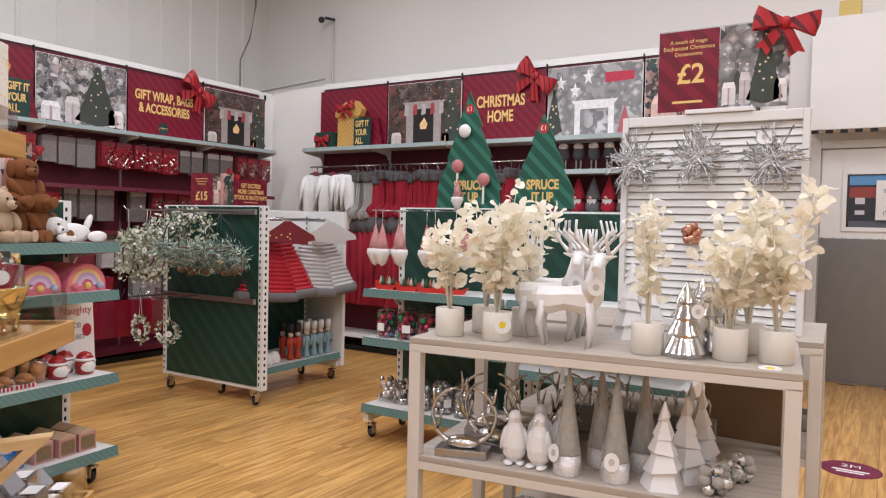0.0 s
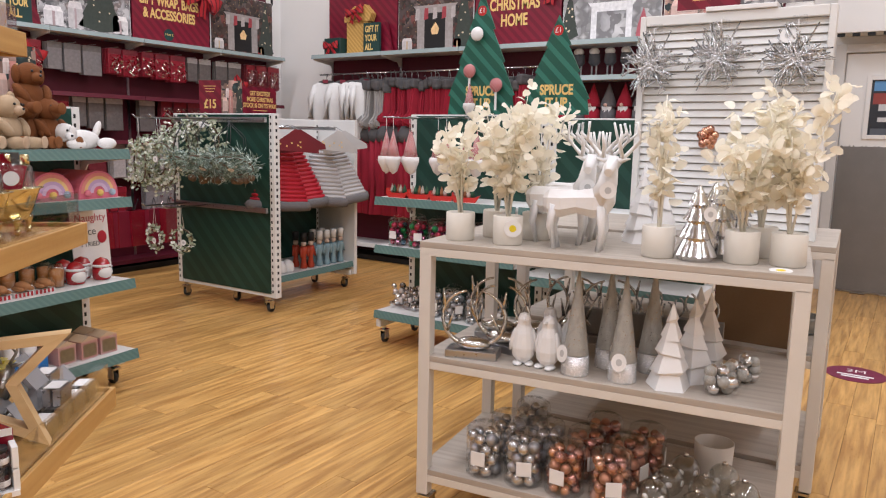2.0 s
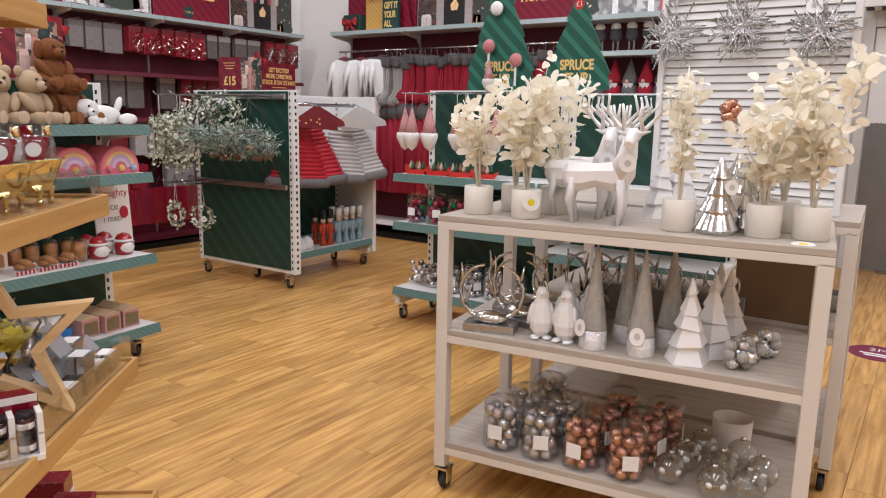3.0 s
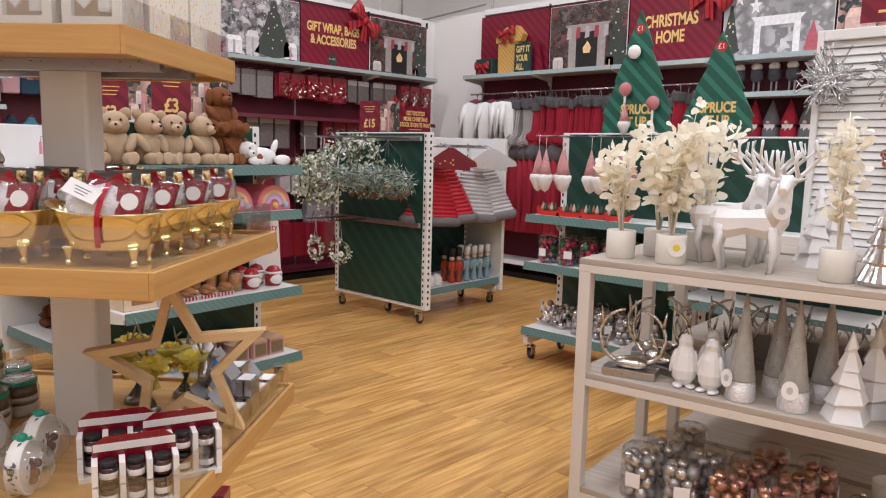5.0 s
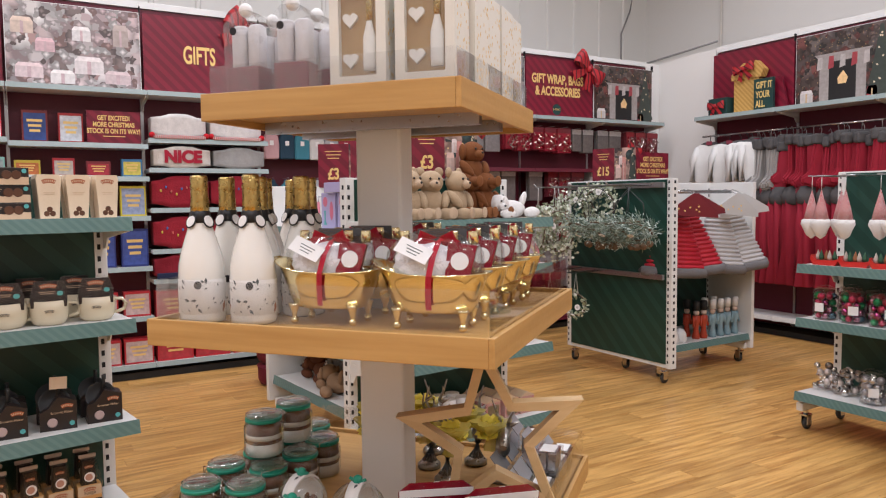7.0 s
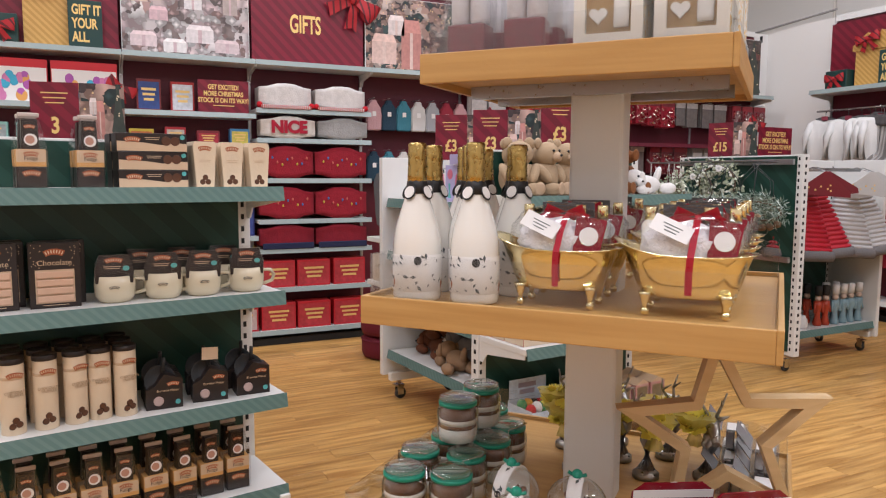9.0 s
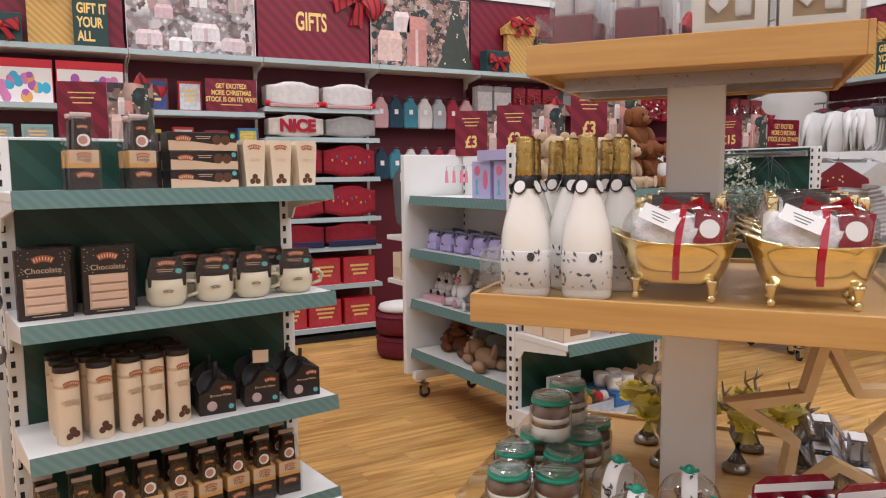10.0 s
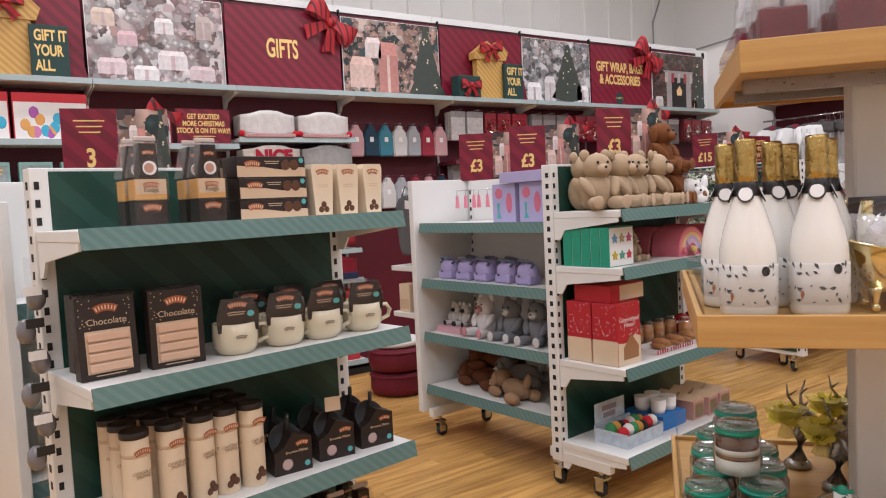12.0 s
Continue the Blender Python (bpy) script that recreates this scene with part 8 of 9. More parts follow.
for k in range(4):
    game_box(m2 @ pose(-0.36 + 0.24 * k, -0.20, 1.612), 0.17 - 0.02 * (k % 2), 0.12 + 0.02 * (k % 2), 0.08, [(0.55, 0.42, 0.05), (0.4, 0.02, 0.03), (0.2, 0.02, 0.03), (0.05, 0.2, 0.4)][k], [(0.5, 0.15, 0.05), (0.5, 0.45, 0.4), (0.4, 0.03, 0.05), (0.6, 0.5, 0.1)][k], "small bright boxed gift")
    game_box(m2 @ pose(-0.36 + 0.24 * k, -0.20, 1.302), 0.19, 0.24, 0.07, [(0.6, 0.45, 0.03), (0.03, 0.04, 0.18), (0.55, 0.5, 0.45), (0.6, 0.48, 0.04)][k], [(0.3, 0.3, 0.4), (0.1, 0.12, 0.35), (0.3, 0.1, 0.1), (0.3, 0.35, 0.5)][k], "bright boxed game on a wall shelf")
    game_box(m2 @ pose(-0.36 + 0.24 * k, -0.20, 0.902), 0.2, 0.30, 0.07, (0.025, 0.035, 0.16), (0.05, 0.08, 0.28), "navy starry advent box")
    game_box(m2 @ pose(-0.36 + 0.24 * k, -0.20, 0.502), 0.2, 0.20, 0.1, (0.42, 0.02, 0.03), (0.5, 0.35, 0.33), "red and white striped box")
    game_box(m2 @ pose(-0.36 + 0.24 * k, -0.20, 0.122), 0.22, 0.20, 0.12, (0.42, 0.02, 0.03), (0.5, 0.38, 0.36), "red and white striped box")
for z in (0.472, 0.122):
    for x in (-0.32, -0.02, 0.29):
        game_box(m3 @ pose(x, -0.20, z), 0.28, 0.22, 0.12, (0.48, 0.02, 0.03), (0.42, 0.04, 0.05), "red Christmas eve box with a snowman print")

# ---- wreaths on the green gondola ----
sage = mat("sage_leaf", (0.33, 0.37, 0.25), 0.6, vary=0.4, scale=30)
pale_sage = mat("pale_sage_leaf", (0.66, 0.68, 0.56), 0.6, vary=0.3, scale=30)
fir = mat("frosted_fir", (0.15, 0.21, 0.165), 0.6, vary=0.4, scale=30)
fir_tip = mat("fir_snow_tip", (0.40, 0.48, 0.43), 0.6, vary=0.3, scale=30)
cone_m = mat("pine_cone", (0.16, 0.10, 0.06), 0.8, bump=0.4)
twig_m = mat("twig_brown", (0.13, 0.09, 0.06), 0.8)


def wreath(m, R, tube_r, seed, needle, count, hang=0.22, group="wreaths on the gondola"):
    w = thing("wreath", "frosted fir wreath with cones and a paper tag" if needle else "sage leaf wreath with white berries", "wreath", m, group)
    rn = random.Random(seed)
    ring = bmesh.new()
    tube(ring, [(R * math.cos(a), 0, R * math.sin(a)) for a in [q * 2 * math.pi / 20 for q in range(21)]], 0.007, 6)
    part("ring", ring, twig_m, w)
    bms = [bmesh.new(), bmesh.new()]
    for k in range(count):
        a = rn.uniform(0, 6.283)
        rr, t = tube_r * math.sqrt(rn.random()), rn.uniform(0, 6.283)
        c = Vector(((R + rr * math.cos(t)) * math.cos(a), rr * math.sin(t), (R + rr * math.cos(t)) * math.sin(a)))
        d = Vector((rn.gauss(0, 1), rn.gauss(0, 1), rn.gauss(0, 1))) + 0.9 * Vector((-math.sin(a), 0, math.cos(a)))
        d.normalize()
        L, W = (rn.uniform(0.04, 0.07), 0.004) if needle else (rn.uniform(0.022, 0.040), rn.uniform(0.010, 0.017))
        s = d.cross(Vector((rn.gauss(0, 1), rn.gauss(0, 1), rn.gauss(0, 1)))).normalized() * W
        bm = bms[0 if rn.random() < 0.62 else 1]
        bm.faces.new([bm.verts.new(q) for q in (c, c + d * L * 0.5 + s, c + d * L, c + d * L * 0.5 - s)])
    part("foliage", bms[0], fir if needle else sage, w)
    part("frosted_foliage", bms[1], fir_tip if needle else pale_sage, w)
    for k in range(16 if not needle else 9):
        a = rn.uniform(3.6, 5.8) if needle else rn.uniform(0, 6.28)
        r = 0.026 if needle and k < 5 else 0.007
        part("pine_cone" if r > 0.02 else "berry", ball(bmesh.new(), (R * math.cos(a), -tube_r * 0.9, R * math.sin(a)), r, 10), cone_m if r > 0.02 else paper_white, w)
    lp_ = bmesh.new()
    if needle:
        up = m.to_3x3().inverted() @ Vector((0, 0, 1))
        for a in (0.6, 1.57, 2.5):
            p0 = Vector((R * math.cos(a), 0, R * math.sin(a)))
            tube(lp_, [p0, p0 * 0.8 + up * 0.17 + Vector((0.01, 0, 0)), Vector((0.02 * (a - 1.57), 0, 0.05)) + up * 0.30], 0.0025, 5)
    else:
        tube(lp_, [(-0.02, 0, R), (0, 0.0, R + hang), (0.02, 0, R)], 0.003, 5)
    part("hanging_loop", lp_, paper_white if not needle else black_rubber, w)
    tagdisc(w, Matrix.Translation((0.03, -tube_r - 0.01, R - hang * 0.6)) @ pose(0, 0, 0, 90), 0.024)
    return w


for k, (x, y, z, R) in enumerate(((-0.45, -0.46, 1.15, 0.14), (-0.36, -0.36, 1.20, 0.13), (-0.24, -0.42, 1.14, 0.15), (-0.20, -0.25, 1.28, 0.14), (-0.02, -0.20, 1.34, 0.12))):
    wreath(M_GN @ pose(x, y, z, 0, 0, 12 * k - 20), R * 1.1, 0.07, 50 + k, False, 420, hang=1.5 - z - R * 1.1)
for k, (x, y, z) in enumerate(((0.12, -0.44, 1.15), (0.31, -0.42, 1.16), (0.49, -0.36, 1.16), (0.32, -0.22, 1.17))):
    wreath(M_GN @ pose(x, y, z, 0, 0, 18 * k - 10) @ pose(0, 0, 0, 62, 0, 0), 0.15, 0.06, 70 + k, True, 620, hang=0.12)
for k, (x, y) in enumerate(((-0.35, -0.42), (-0.1, -0.36))):
    wreath(M_GN @ pose(x, y, 0.56, 0, 0, 20 * k), 0.085, 0.022, 90 + k, False, 120, hang=0.17)
# hanging bags behind the wreath gondola
for k in range(6):
    gbg = thing("gift_bag", "burgundy gift bag hanging below the wall packs", "gift bag", pose(-6.45, 4.0 + 0.17 * k, 0.30, 0, 0, 80 + 7 * k), "burgundy gift bags")
    bm = bmesh.new()
    slab(bm, [(-0.11, 0), (0.11, 0), (0.12, 0.34), (-0.12, 0.34)], -0.05, 0.03)
    part("bag", bm, burg_shiny if k % 2 else mat("maroon_paper", (0.20, 0.01, 0.03), 0.5), gbg)
    tube_b = bmesh.new()
    tube(tube_b, [(-0.05, -0.02, 0.34), (0, -0.02, 0.45), (0.05, -0.02, 0.34)], 0.004, 5)
    part("bag_handle", tube_b, black_rubber, gbg)

# ---- capes and nutcrackers ----


def cape(m, c, fur_c, lab, hc):
    t = thing("padded_cape", lab, "cape", m, "hanging padded capes")
    bm = bmesh.new()
    prof = []
    for k in range(13):
        z = -0.08 - 0.026 * k
        w = 0.07 + 0.0135 * k
        prof += [(w, z), (w + 0.020, z - 0.007), (w + 0.020, z - 0.017), (w + 0.004, z - 0.023)]
    lathe(bm, prof, 30, Matrix.Diagonal((0.82, 0.5, 1, 1)), wobble=lambda a, z: 1 + 0.06 * math.sin(a * 6))
    part("quilted_body", bm, mat("quilted_cloth", c, 0.55, bump=0.08), t)
    fr = bmesh.new()
    lathe(fr, [(0.235, -0.405), (0.275, -0.415), (0.285, -0.44), (0.275, -0.465), (0.23, -0.47)], 30, Matrix.Diagonal((0.82, 0.5, 1, 1)), wobble=lambda a, z: 1 + 0.06 * math.sin(a * 6) + 0.03 * math.sin(a * 23))
    part("fur_trim", fr, mat("grey_fur", fur_c, 0.95, bump=0.6, fine=120), t)
    hg = bmesh.new()
    slab(hg, [(-0.17, -0.10), (0.17, -0.10), (0.165, -0.07), (0.012, 0.035), (-0.012, 0.035), (-0.165, -0.07)], -0.165, -0.158)
    hcard = part("hanger_card", hg, mat("hanger_card", hc, 0.5), t, "printed hanger card")
    rn = random.Random(3)
    for k in range(7):
        x = rn.uniform(-0.13, 0.13)
        part("gold_fleck", B(x - 0.005, x + 0.005, -0.1665, -0.165, -0.075 + 0.01 * (k % 4), -0.066 + 0.01 * (k % 4)), gold_print, hcard)
    hk = bmesh.new()
    tube(hk, [(0, -0.16, 0.03), (0, -0.05, 0.06), (0, 0, 0.045)], 0.003, 5)
    part("hook", hk, steel, t)
    return t


for k, x in enumerate((-0.36, -0.24)):
    cape(M_G2 @ pose(x, -0.40 + 0.03 * k, 1.39, 0, 4 - 9 * k, -14 - 12 * k) @ Matrix.Scale(1.28, 4), (0.42, 0.01, 0.025), (0.14, 0.13, 0.13), "red padded cape with grey fur hem", (0.16, 0.012, 0.02))
for k, x in enumerate((0.14, 0.30)):
    cape(M_G2 @ pose(x, -0.40 + 0.03 * k, 1.39, 0, 5 - 12 * k, -12 - 10 * k) @ Matrix.Scale(1.28, 4), (0.50, 0.485, 0.48), (0.16, 0.15, 0.15), "silver grey padded cape with fur hem", (0.50, 0.49, 0.48))


part("lower_board", B(-0.465, 0.465, -0.036, -0.0325, 0.30, 0.93), green_panel, g2, "dark green striped board")
mini = thing("small_fir_tree", "small dark green artificial fir tree on the shelf", "artificial tree", M_G2 @ pose(-0.36, -0.2, 0.25))
rn = random.Random(44)
bm = bmesh.new()
for k in range(700):
    z = rn.uniform(0.05, 0.42)
    a, r = rn.uniform(0, 6.283), (0.44 - z) * 0.30 * math.sqrt(rn.random())
    c = Vector((r * math.cos(a), r * math.sin(a), z))
    d = Vector((math.cos(a), math.sin(a), rn.gauss(0.1, 0.5))) * 0.03
    s = Vector((-math.sin(a), math.cos(a), rn.gauss(0, 0.5))) * 0.003
    bm.faces.new([bm.verts.new(q) for q in (c - s, c + d, c + s)])
part("foliage", bm, mat("dark_fir", (0.03, 0.07, 0.04), 0.6), mini)
part("trunk", lathe(bmesh.new(), [(0.04, 0), (0.04, 0.02), (0.008, 0.03), (0.004, 0.42)], 10), twig_m, mini)


def nutcracker(m, c, hat):
    t = thing("nutcracker", "standing nutcracker soldier with a tall hat", "ornament", m, "nutcrackers on the gondola")
    part("body", lathe(bmesh.new(), [(0.03, 0), (0.034, 0.02), (0.022, 0.06), (0.02, 0.1), (0.032, 0.15), (0.03, 0.19)], 12), mat("nut_coat", c, 0.4), t)
    part("head", ball(bmesh.new(), (0, 0, 0.215), (0.024, 0.024, 0.026), 12), mat("nut_face", (0.60, 0.45, 0.36), 0.5), t)
    part("hat", lathe(bmesh.new(), [(0.026, 0.235), (0.03, 0.3), (0.026, 0.31), (0, 0.315)], 12), mat("nut_hat", hat, 0.7), t)
    for s in (-1, 1):
        bm = bmesh.new()
        tube(bm, [(s * 0.032, 0, 0.18), (s * 0.045, -0.01, 0.10)], 0.009, 6)
        part("arm", bm, mat("nut_arm", c, 0.4), t)
    return t


n1 = nutcracker(M_G2 @ pose(0.04, -0.34, 0.25), (0.42, 0.05, 0.02), (0.02, 0.02, 0.02))
row(n1, M_G2, [(-0.04, -0.33, 0.25), (-0.02, -0.22, 0.25)])
n2 = nutcracker(M_G2 @ pose(0.14, -0.35, 0.25), (0.24, 0.36, 0.40), (0.70, 0.68, 0.65))
row(n2, M_G2, [(0.24, -0.35, 0.25), (0.33, -0.35, 0.25), (0.43, -0.35, 0.25), (0.18, -0.24, 0.25), (0.3, -0.24, 0.25)])
for x in (-0.44, -0.34, -0.25):
    sb = thing("ceramic_santa", "squat white ceramic santa jar", "ornament", M_G2 @ pose(x, -0.34, 0.25), "white ceramic jars")
    part("jar", lathe(bmesh.new(), [(0.045, 0), (0.055, 0.02), (0.05, 0.07), (0.03, 0.10), (0, 0.11)], 16), white_matt, sb)
dt = thing("small_fir_tree", "small dark green artificial fir tree", "artificial tree", M_G2 @ pose(-0.28, -0.18, 0.25))
bm = bmesh.new()
rn = random.Random(77)
for k in range(700):
    z = rn.uniform(0.03, 0.42)
    a = rn.uniform(0, 6.28)
    r = 0.13 * (1 - z / 0.45)
    c = Vector((r * math.cos(a) * rn.random(), r * math.sin(a) * rn.random(), z))
    d = Vector((math.cos(a), math.sin(a), -0.2)) * rn.uniform(0.03, 0.06)
    s = Vector((-math.sin(a), math.cos(a), 0)) * 0.005
    bm.faces.new([bm.verts.new(q) for q in (c - s, c + s, c + d)])
part("crown", bm, mat("dark_fir", (0.012, 0.035, 0.02), 0.8), dt)
part("trunk", lathe(bmesh.new(), [(0.03, 0), (0.012, 0.03), (0.006, 0.3)], 8), twig_m, dt)

# ---- spruce gondola ----
tree_green = mat("spruce_card", (0.010, 0.085, 0.055), 0.4, stripe=((0.03, 0.16, 0.115), 0.11, 0.4, 1.0), vary=0.08)


def card_tree(m, h, w, full):
    t = thing("card_tree", "green striped card Christmas tree sign with gold lettering", "sign", m, "card trees on the gondola")
    pts = [(0, h)]
    for s in (1,):
        for k in range(3):
            z = h * (0.70 - 0.27 * k)
            x = w * (0.20 + 0.16 * k)
            pts += [(x, z), (x - w * 0.035, z - 0.005)]
    pts += [(w * 0.52, 0.0)]
    pts += [(-x, z) for x, z in reversed(pts[1:])]
    part("board", slab(bmesh.new(), pts, -0.012, 0.0), tree_green, t)
    lettering(t, "SPRUCE", 0.085, gold_print, pose(0, -0.0128, 0.15), bold=0.003, width=0.75)
    lettering(t, "IT UP", 0.085, gold_print, pose(0, -0.0128, 0.07), bold=0.003, width=0.75)
    part("price_dot", lathe(bmesh.new(), [(0.032, 0), (0.032, 0.002)], 18), mat("scarlet_dot", (0.5, 0.02, 0.02), 0.4), t, m=Matrix.Translation((0, -0.012, h * 0.85)) @ pose(0, 0, 0, 90))
    lettering(t, "£1", 0.045, paper_white, pose(0, -0.0148, h * 0.85), depth=0.0003)
    if full:
        for k, (x, z) in enumerate(((-0.02, h * 0.66), (-0.07, h * 0.36), (0.13, h * 0.24))):
            d = ball(bmesh.new(), (x, -0.04, z), (0.045, 0.025, 0.045), 14)
            part("hanging_ornament", d, white_matt if k == 0 else mat("lolly%d" % k, (0.55, 0.35, 0.33), 0.4, stripe=((0.4, 0.02, 0.04), 0.02, 0.5, 1.0)), t)
            if k:
                part("lolly_stick", B(x - 0.006, x + 0.006, -0.045, -0.035, z - 0.16, z - 0.045), paper_white, t)
        gnome_orn(t, -0.06, -0.05, 0.02)
    return t


fluff = mat("white_fluff", (0.72, 0.69, 0.66), 0.95, bump=0.6, fine=140)
knit = mat("red_white_knit", (0.60, 0.50, 0.47), 0.9, stripe=((0.45, 0.04, 0.06), 0.018, 0.5, 5.0), bump=0.2)


def gnome_orn(parent, x, y, z):
    part("gnome_hat", lathe(bmesh.new(), [(0.032, 0.05), (0.022, 0.10), (0.0, 0.185)], 12, Matrix.Translation((x, y, z))), knit, parent)
    b = bmesh.new()
    lathe(b, [(0.0, -0.035), (0.02, -0.02), (0.04, 0.03), (0.036, 0.052), (0.0, 0.056)], 14, Matrix.Translation((x, y, z)), wobble=lambda a, zz: 1 + 0.14 * math.sin(a * 9 + zz * 50))
    part("gnome_beard", b, fluff, parent)


card_tree(M_SP @ pose(0.0, 0.03, 1.552), 0.78, 0.48, True)
card_tree(M_SP @ pose(0.54, 0.03, 1.552), 0.60, 0.42, False)
for k, (x, y) in enumerate(((-0.47, -0.38), (-0.40, -0.40), (-0.34, -0.30), (-0.27, -0.38), (-0.12, -0.30), (-0.02, -0.36), (0.1, -0.3), (0.2, -0.36), (0.32, -0.3))):
    g = thing("gnome_ornament", "hanging gnome with a red striped hat and white beard", "ornament", M_SP @ pose(x, y, 1.20) @ Matrix.Scale(1.32, 4), "hanging gnome ornaments")
    gnome_orn(g, 0, 0, 0)
    lp2 = bmesh.new()
    tube(lp2, [(0, 0, 0.185), (0, 0, 0.241)], 0.0015, 4)
    part("hanging_loop", lp2, paper_white, g)
    pr = bmesh.new()
    tube(pr, [(0, (-y - 0.03) / 1.32, 0.243), (0, -0.03, 0.243)], 0.003, 5)
    part("prong", pr, steel, g)
for k in range(4):
    sl = thing("sleigh_ornament", "small red sleigh filled with toy figures", "ornament", M_SP @ pose(-0.40 + 0.17 * k, -0.34, 1.0, 0, 0, 8 * k), "red sleigh ornaments")
    bm = bmesh.new()
    slab(bm, [(-0.08, 0.03), (-0.06, 0.0), (0.07, 0.0), (0.10, 0.045), (0.06, 0.03), (-0.05, 0.03), (-0.075, 0.06)], -0.03, 0.03)
    part("sleigh", bm, mat("sleigh_red", (0.50, 0.02, 0.015), 0.35, coat=0.4), sl)
    for j in range(5):
        part("figure", lathe(bmesh.new(), [(0.012, 0.031), (0.014, 0.05), (0.006, 0.075), (0.0, 0.09)], 8, Matrix.Translation((-0.05 + 0.025 * j, 0.005 * (-1) ** j, 0))), mat("figure%d" % (j % 3), [(0.5, 0.42, 0.36), (0.03, 0.10, 0.05), (0.3, 0.12, 0.05)][j % 3], 0.6), sl)
JEWEL = [(0.30, 0.04, 0.15), (0.02, 0.25, 0.08), (0.10, 0.22, 0.32), (0.50, 0.05, 0.10), (0.45, 0.20, 0.28)]
jt = tub(M_SP @ pose(-0.40, -0.33, 0.68), JEWEL, "clear tub of bright mixed baubles", "bright bauble tubs")
row(jt, M_SP, [(-0.24, -0.33, 0.68, 30), (-0.08, -0.33, 0.68, 60), (0.08, -0.33, 0.68, 90), (0.24, -0.33, 0.68, 20), (-0.34, -0.18, 0.68, 50), (-0.18, -0.18, 0.68, 10), (-0.02, -0.18, 0.68), (0.14, -0.18, 0.68)])
row(ts, M_SP, [(-0.12, -0.32, 0.235, 30), (0.04, -0.32, 0.235, 60), (0.20, -0.32, 0.235, 90), (0.36, -0.32, 0.235, 20), (-0.05, -0.18, 0.235, 20), (0.12, -0.18, 0.235)])
bw_ = thing("bauble_garland", "coiled garland of pewter and pearl baubles", "garland", M_SP @ pose(-0.36, -0.25, 0.235))
rn = random.Random(40)
pew = [mat("pewter_bauble", (0.30, 0.27, 0.25), 0.2, metal=0.9), mat("pearl_bauble", (0.62, 0.56, 0.53), 0.25, metal=0.5), silver]
for k in range(54):
    a = rn.uniform(0, 6.28)
    r = 0.075 + rn.uniform(-0.03, 0.04)
    part("bauble", ball(bmesh.new(), (r * 1.3 * math.cos(a), r * math.sin(a), rn.uniform(0.02, 0.15)), rn.uniform(0.016, 0.024), 10), pew[k % 3], bw_)

# ---- stockings and gonks along the end wall ----


def stocking(m, c, cuff, lab, group, s=1.0):
    t = thing("stocking", lab, "stocking", m @ Matrix.Scale(s, 4), group)
    bm = bmesh.new()
    slab(bm, [(-0.055, -0.05), (0.075, -0.05), (0.085, -0.28), (0.075, -0.40), (-0.02, -0.44), (-0.13, -0.42), (-0.145, -0.37), (-0.07, -0.31)], -0.022, 0.022)
    bmesh.ops.bevel(bm, geom=list(bm.edges), offset=0.014, segments=2, affect="EDGES")
    part("sock", bm, mat("sock_cloth", c, 0.85, bump=0.2, vary=0.2, scale=10), t)
    cf = bmesh.new()
    box(cf, -0.075, 0.09, -0.035, 0.035, -0.085, 0.005, 0.02)
    part("fur_cuff", cf, mat("sock_cuff", cuff, 0.95, bump=0.6, fine=120), t)
    hk = bmesh.new()
    tube(hk, [(0.0, 0, 0.0), (0.0, 0, 0.045), (0.0, 0.015, 0.07), (0, 0.03, 0.05)], 0.003, 5)
    part("hanger", hk, steel, t)
    return t


DG = (0.09, 0.085, 0.085)
def robe(m, c, fur, lab, group):
    """A plush robe on a hanger, with fur at the neck and down the front."""
    t = thing("plush_robe", lab, "robe", m, group)
    bm = bmesh.new()
    lathe(bm, [(0.04, 0.0), (0.12, -0.015), (0.175, -0.05), (0.175, -0.28), (0.185, -0.62), (0.175, -0.63)], 28, Matrix.Diagonal((1, 0.42, 1, 1)), wobble=lambda a, z: 1 + (0.13 * math.sin(a * 9 + z * 5) + 0.06 * math.sin(a * 17 + 1)) * min(1, -z * 6))
    part("body", bm, mat("robe_cloth", c, 0.9, bump=0.35, fine=120, vary=0.12, scale=9), t)
    for sg in (-1, 1):
        sl_ = bmesh.new()
        tube(sl_, [(sg * 0.12, -0.02, -0.05), (sg * 0.18, -0.05, -0.20), (sg * 0.175, -0.07, -0.42)], 0.036, 10, 0.9)
        part("sleeve", sl_, bpy.data.materials["robe_cloth"] if sg < 0 else mat("sleeve_cloth", c, 0.9, bump=0.35, fine=120), t)
    part("fur_collar", lathe(bmesh.new(), [(0.05, 0.015), (0.095, 0.0), (0.10, -0.05), (0.06, -0.06)], 18, Matrix.Diagonal((1, 0.6, 1, 1))), mat("robe_fur", fur, 0.95, bump=0.6, fine=120), t)
    hk_ = bmesh.new()
    tube(hk_, [(0, 0, 0.0), (0, 0, 0.06), (0, 0.015, 0.08), (0, 0.03, 0.06)], 0.004, 5)
    part("hanger", hk_, black_rubber, t)
    part("size_tag", B(-0.03, 0.03, -0.075, -0.072, -0.02, 0.02), mat("wine_tag", (0.22, 0.02, 0.04), 0.5), t)
    return t


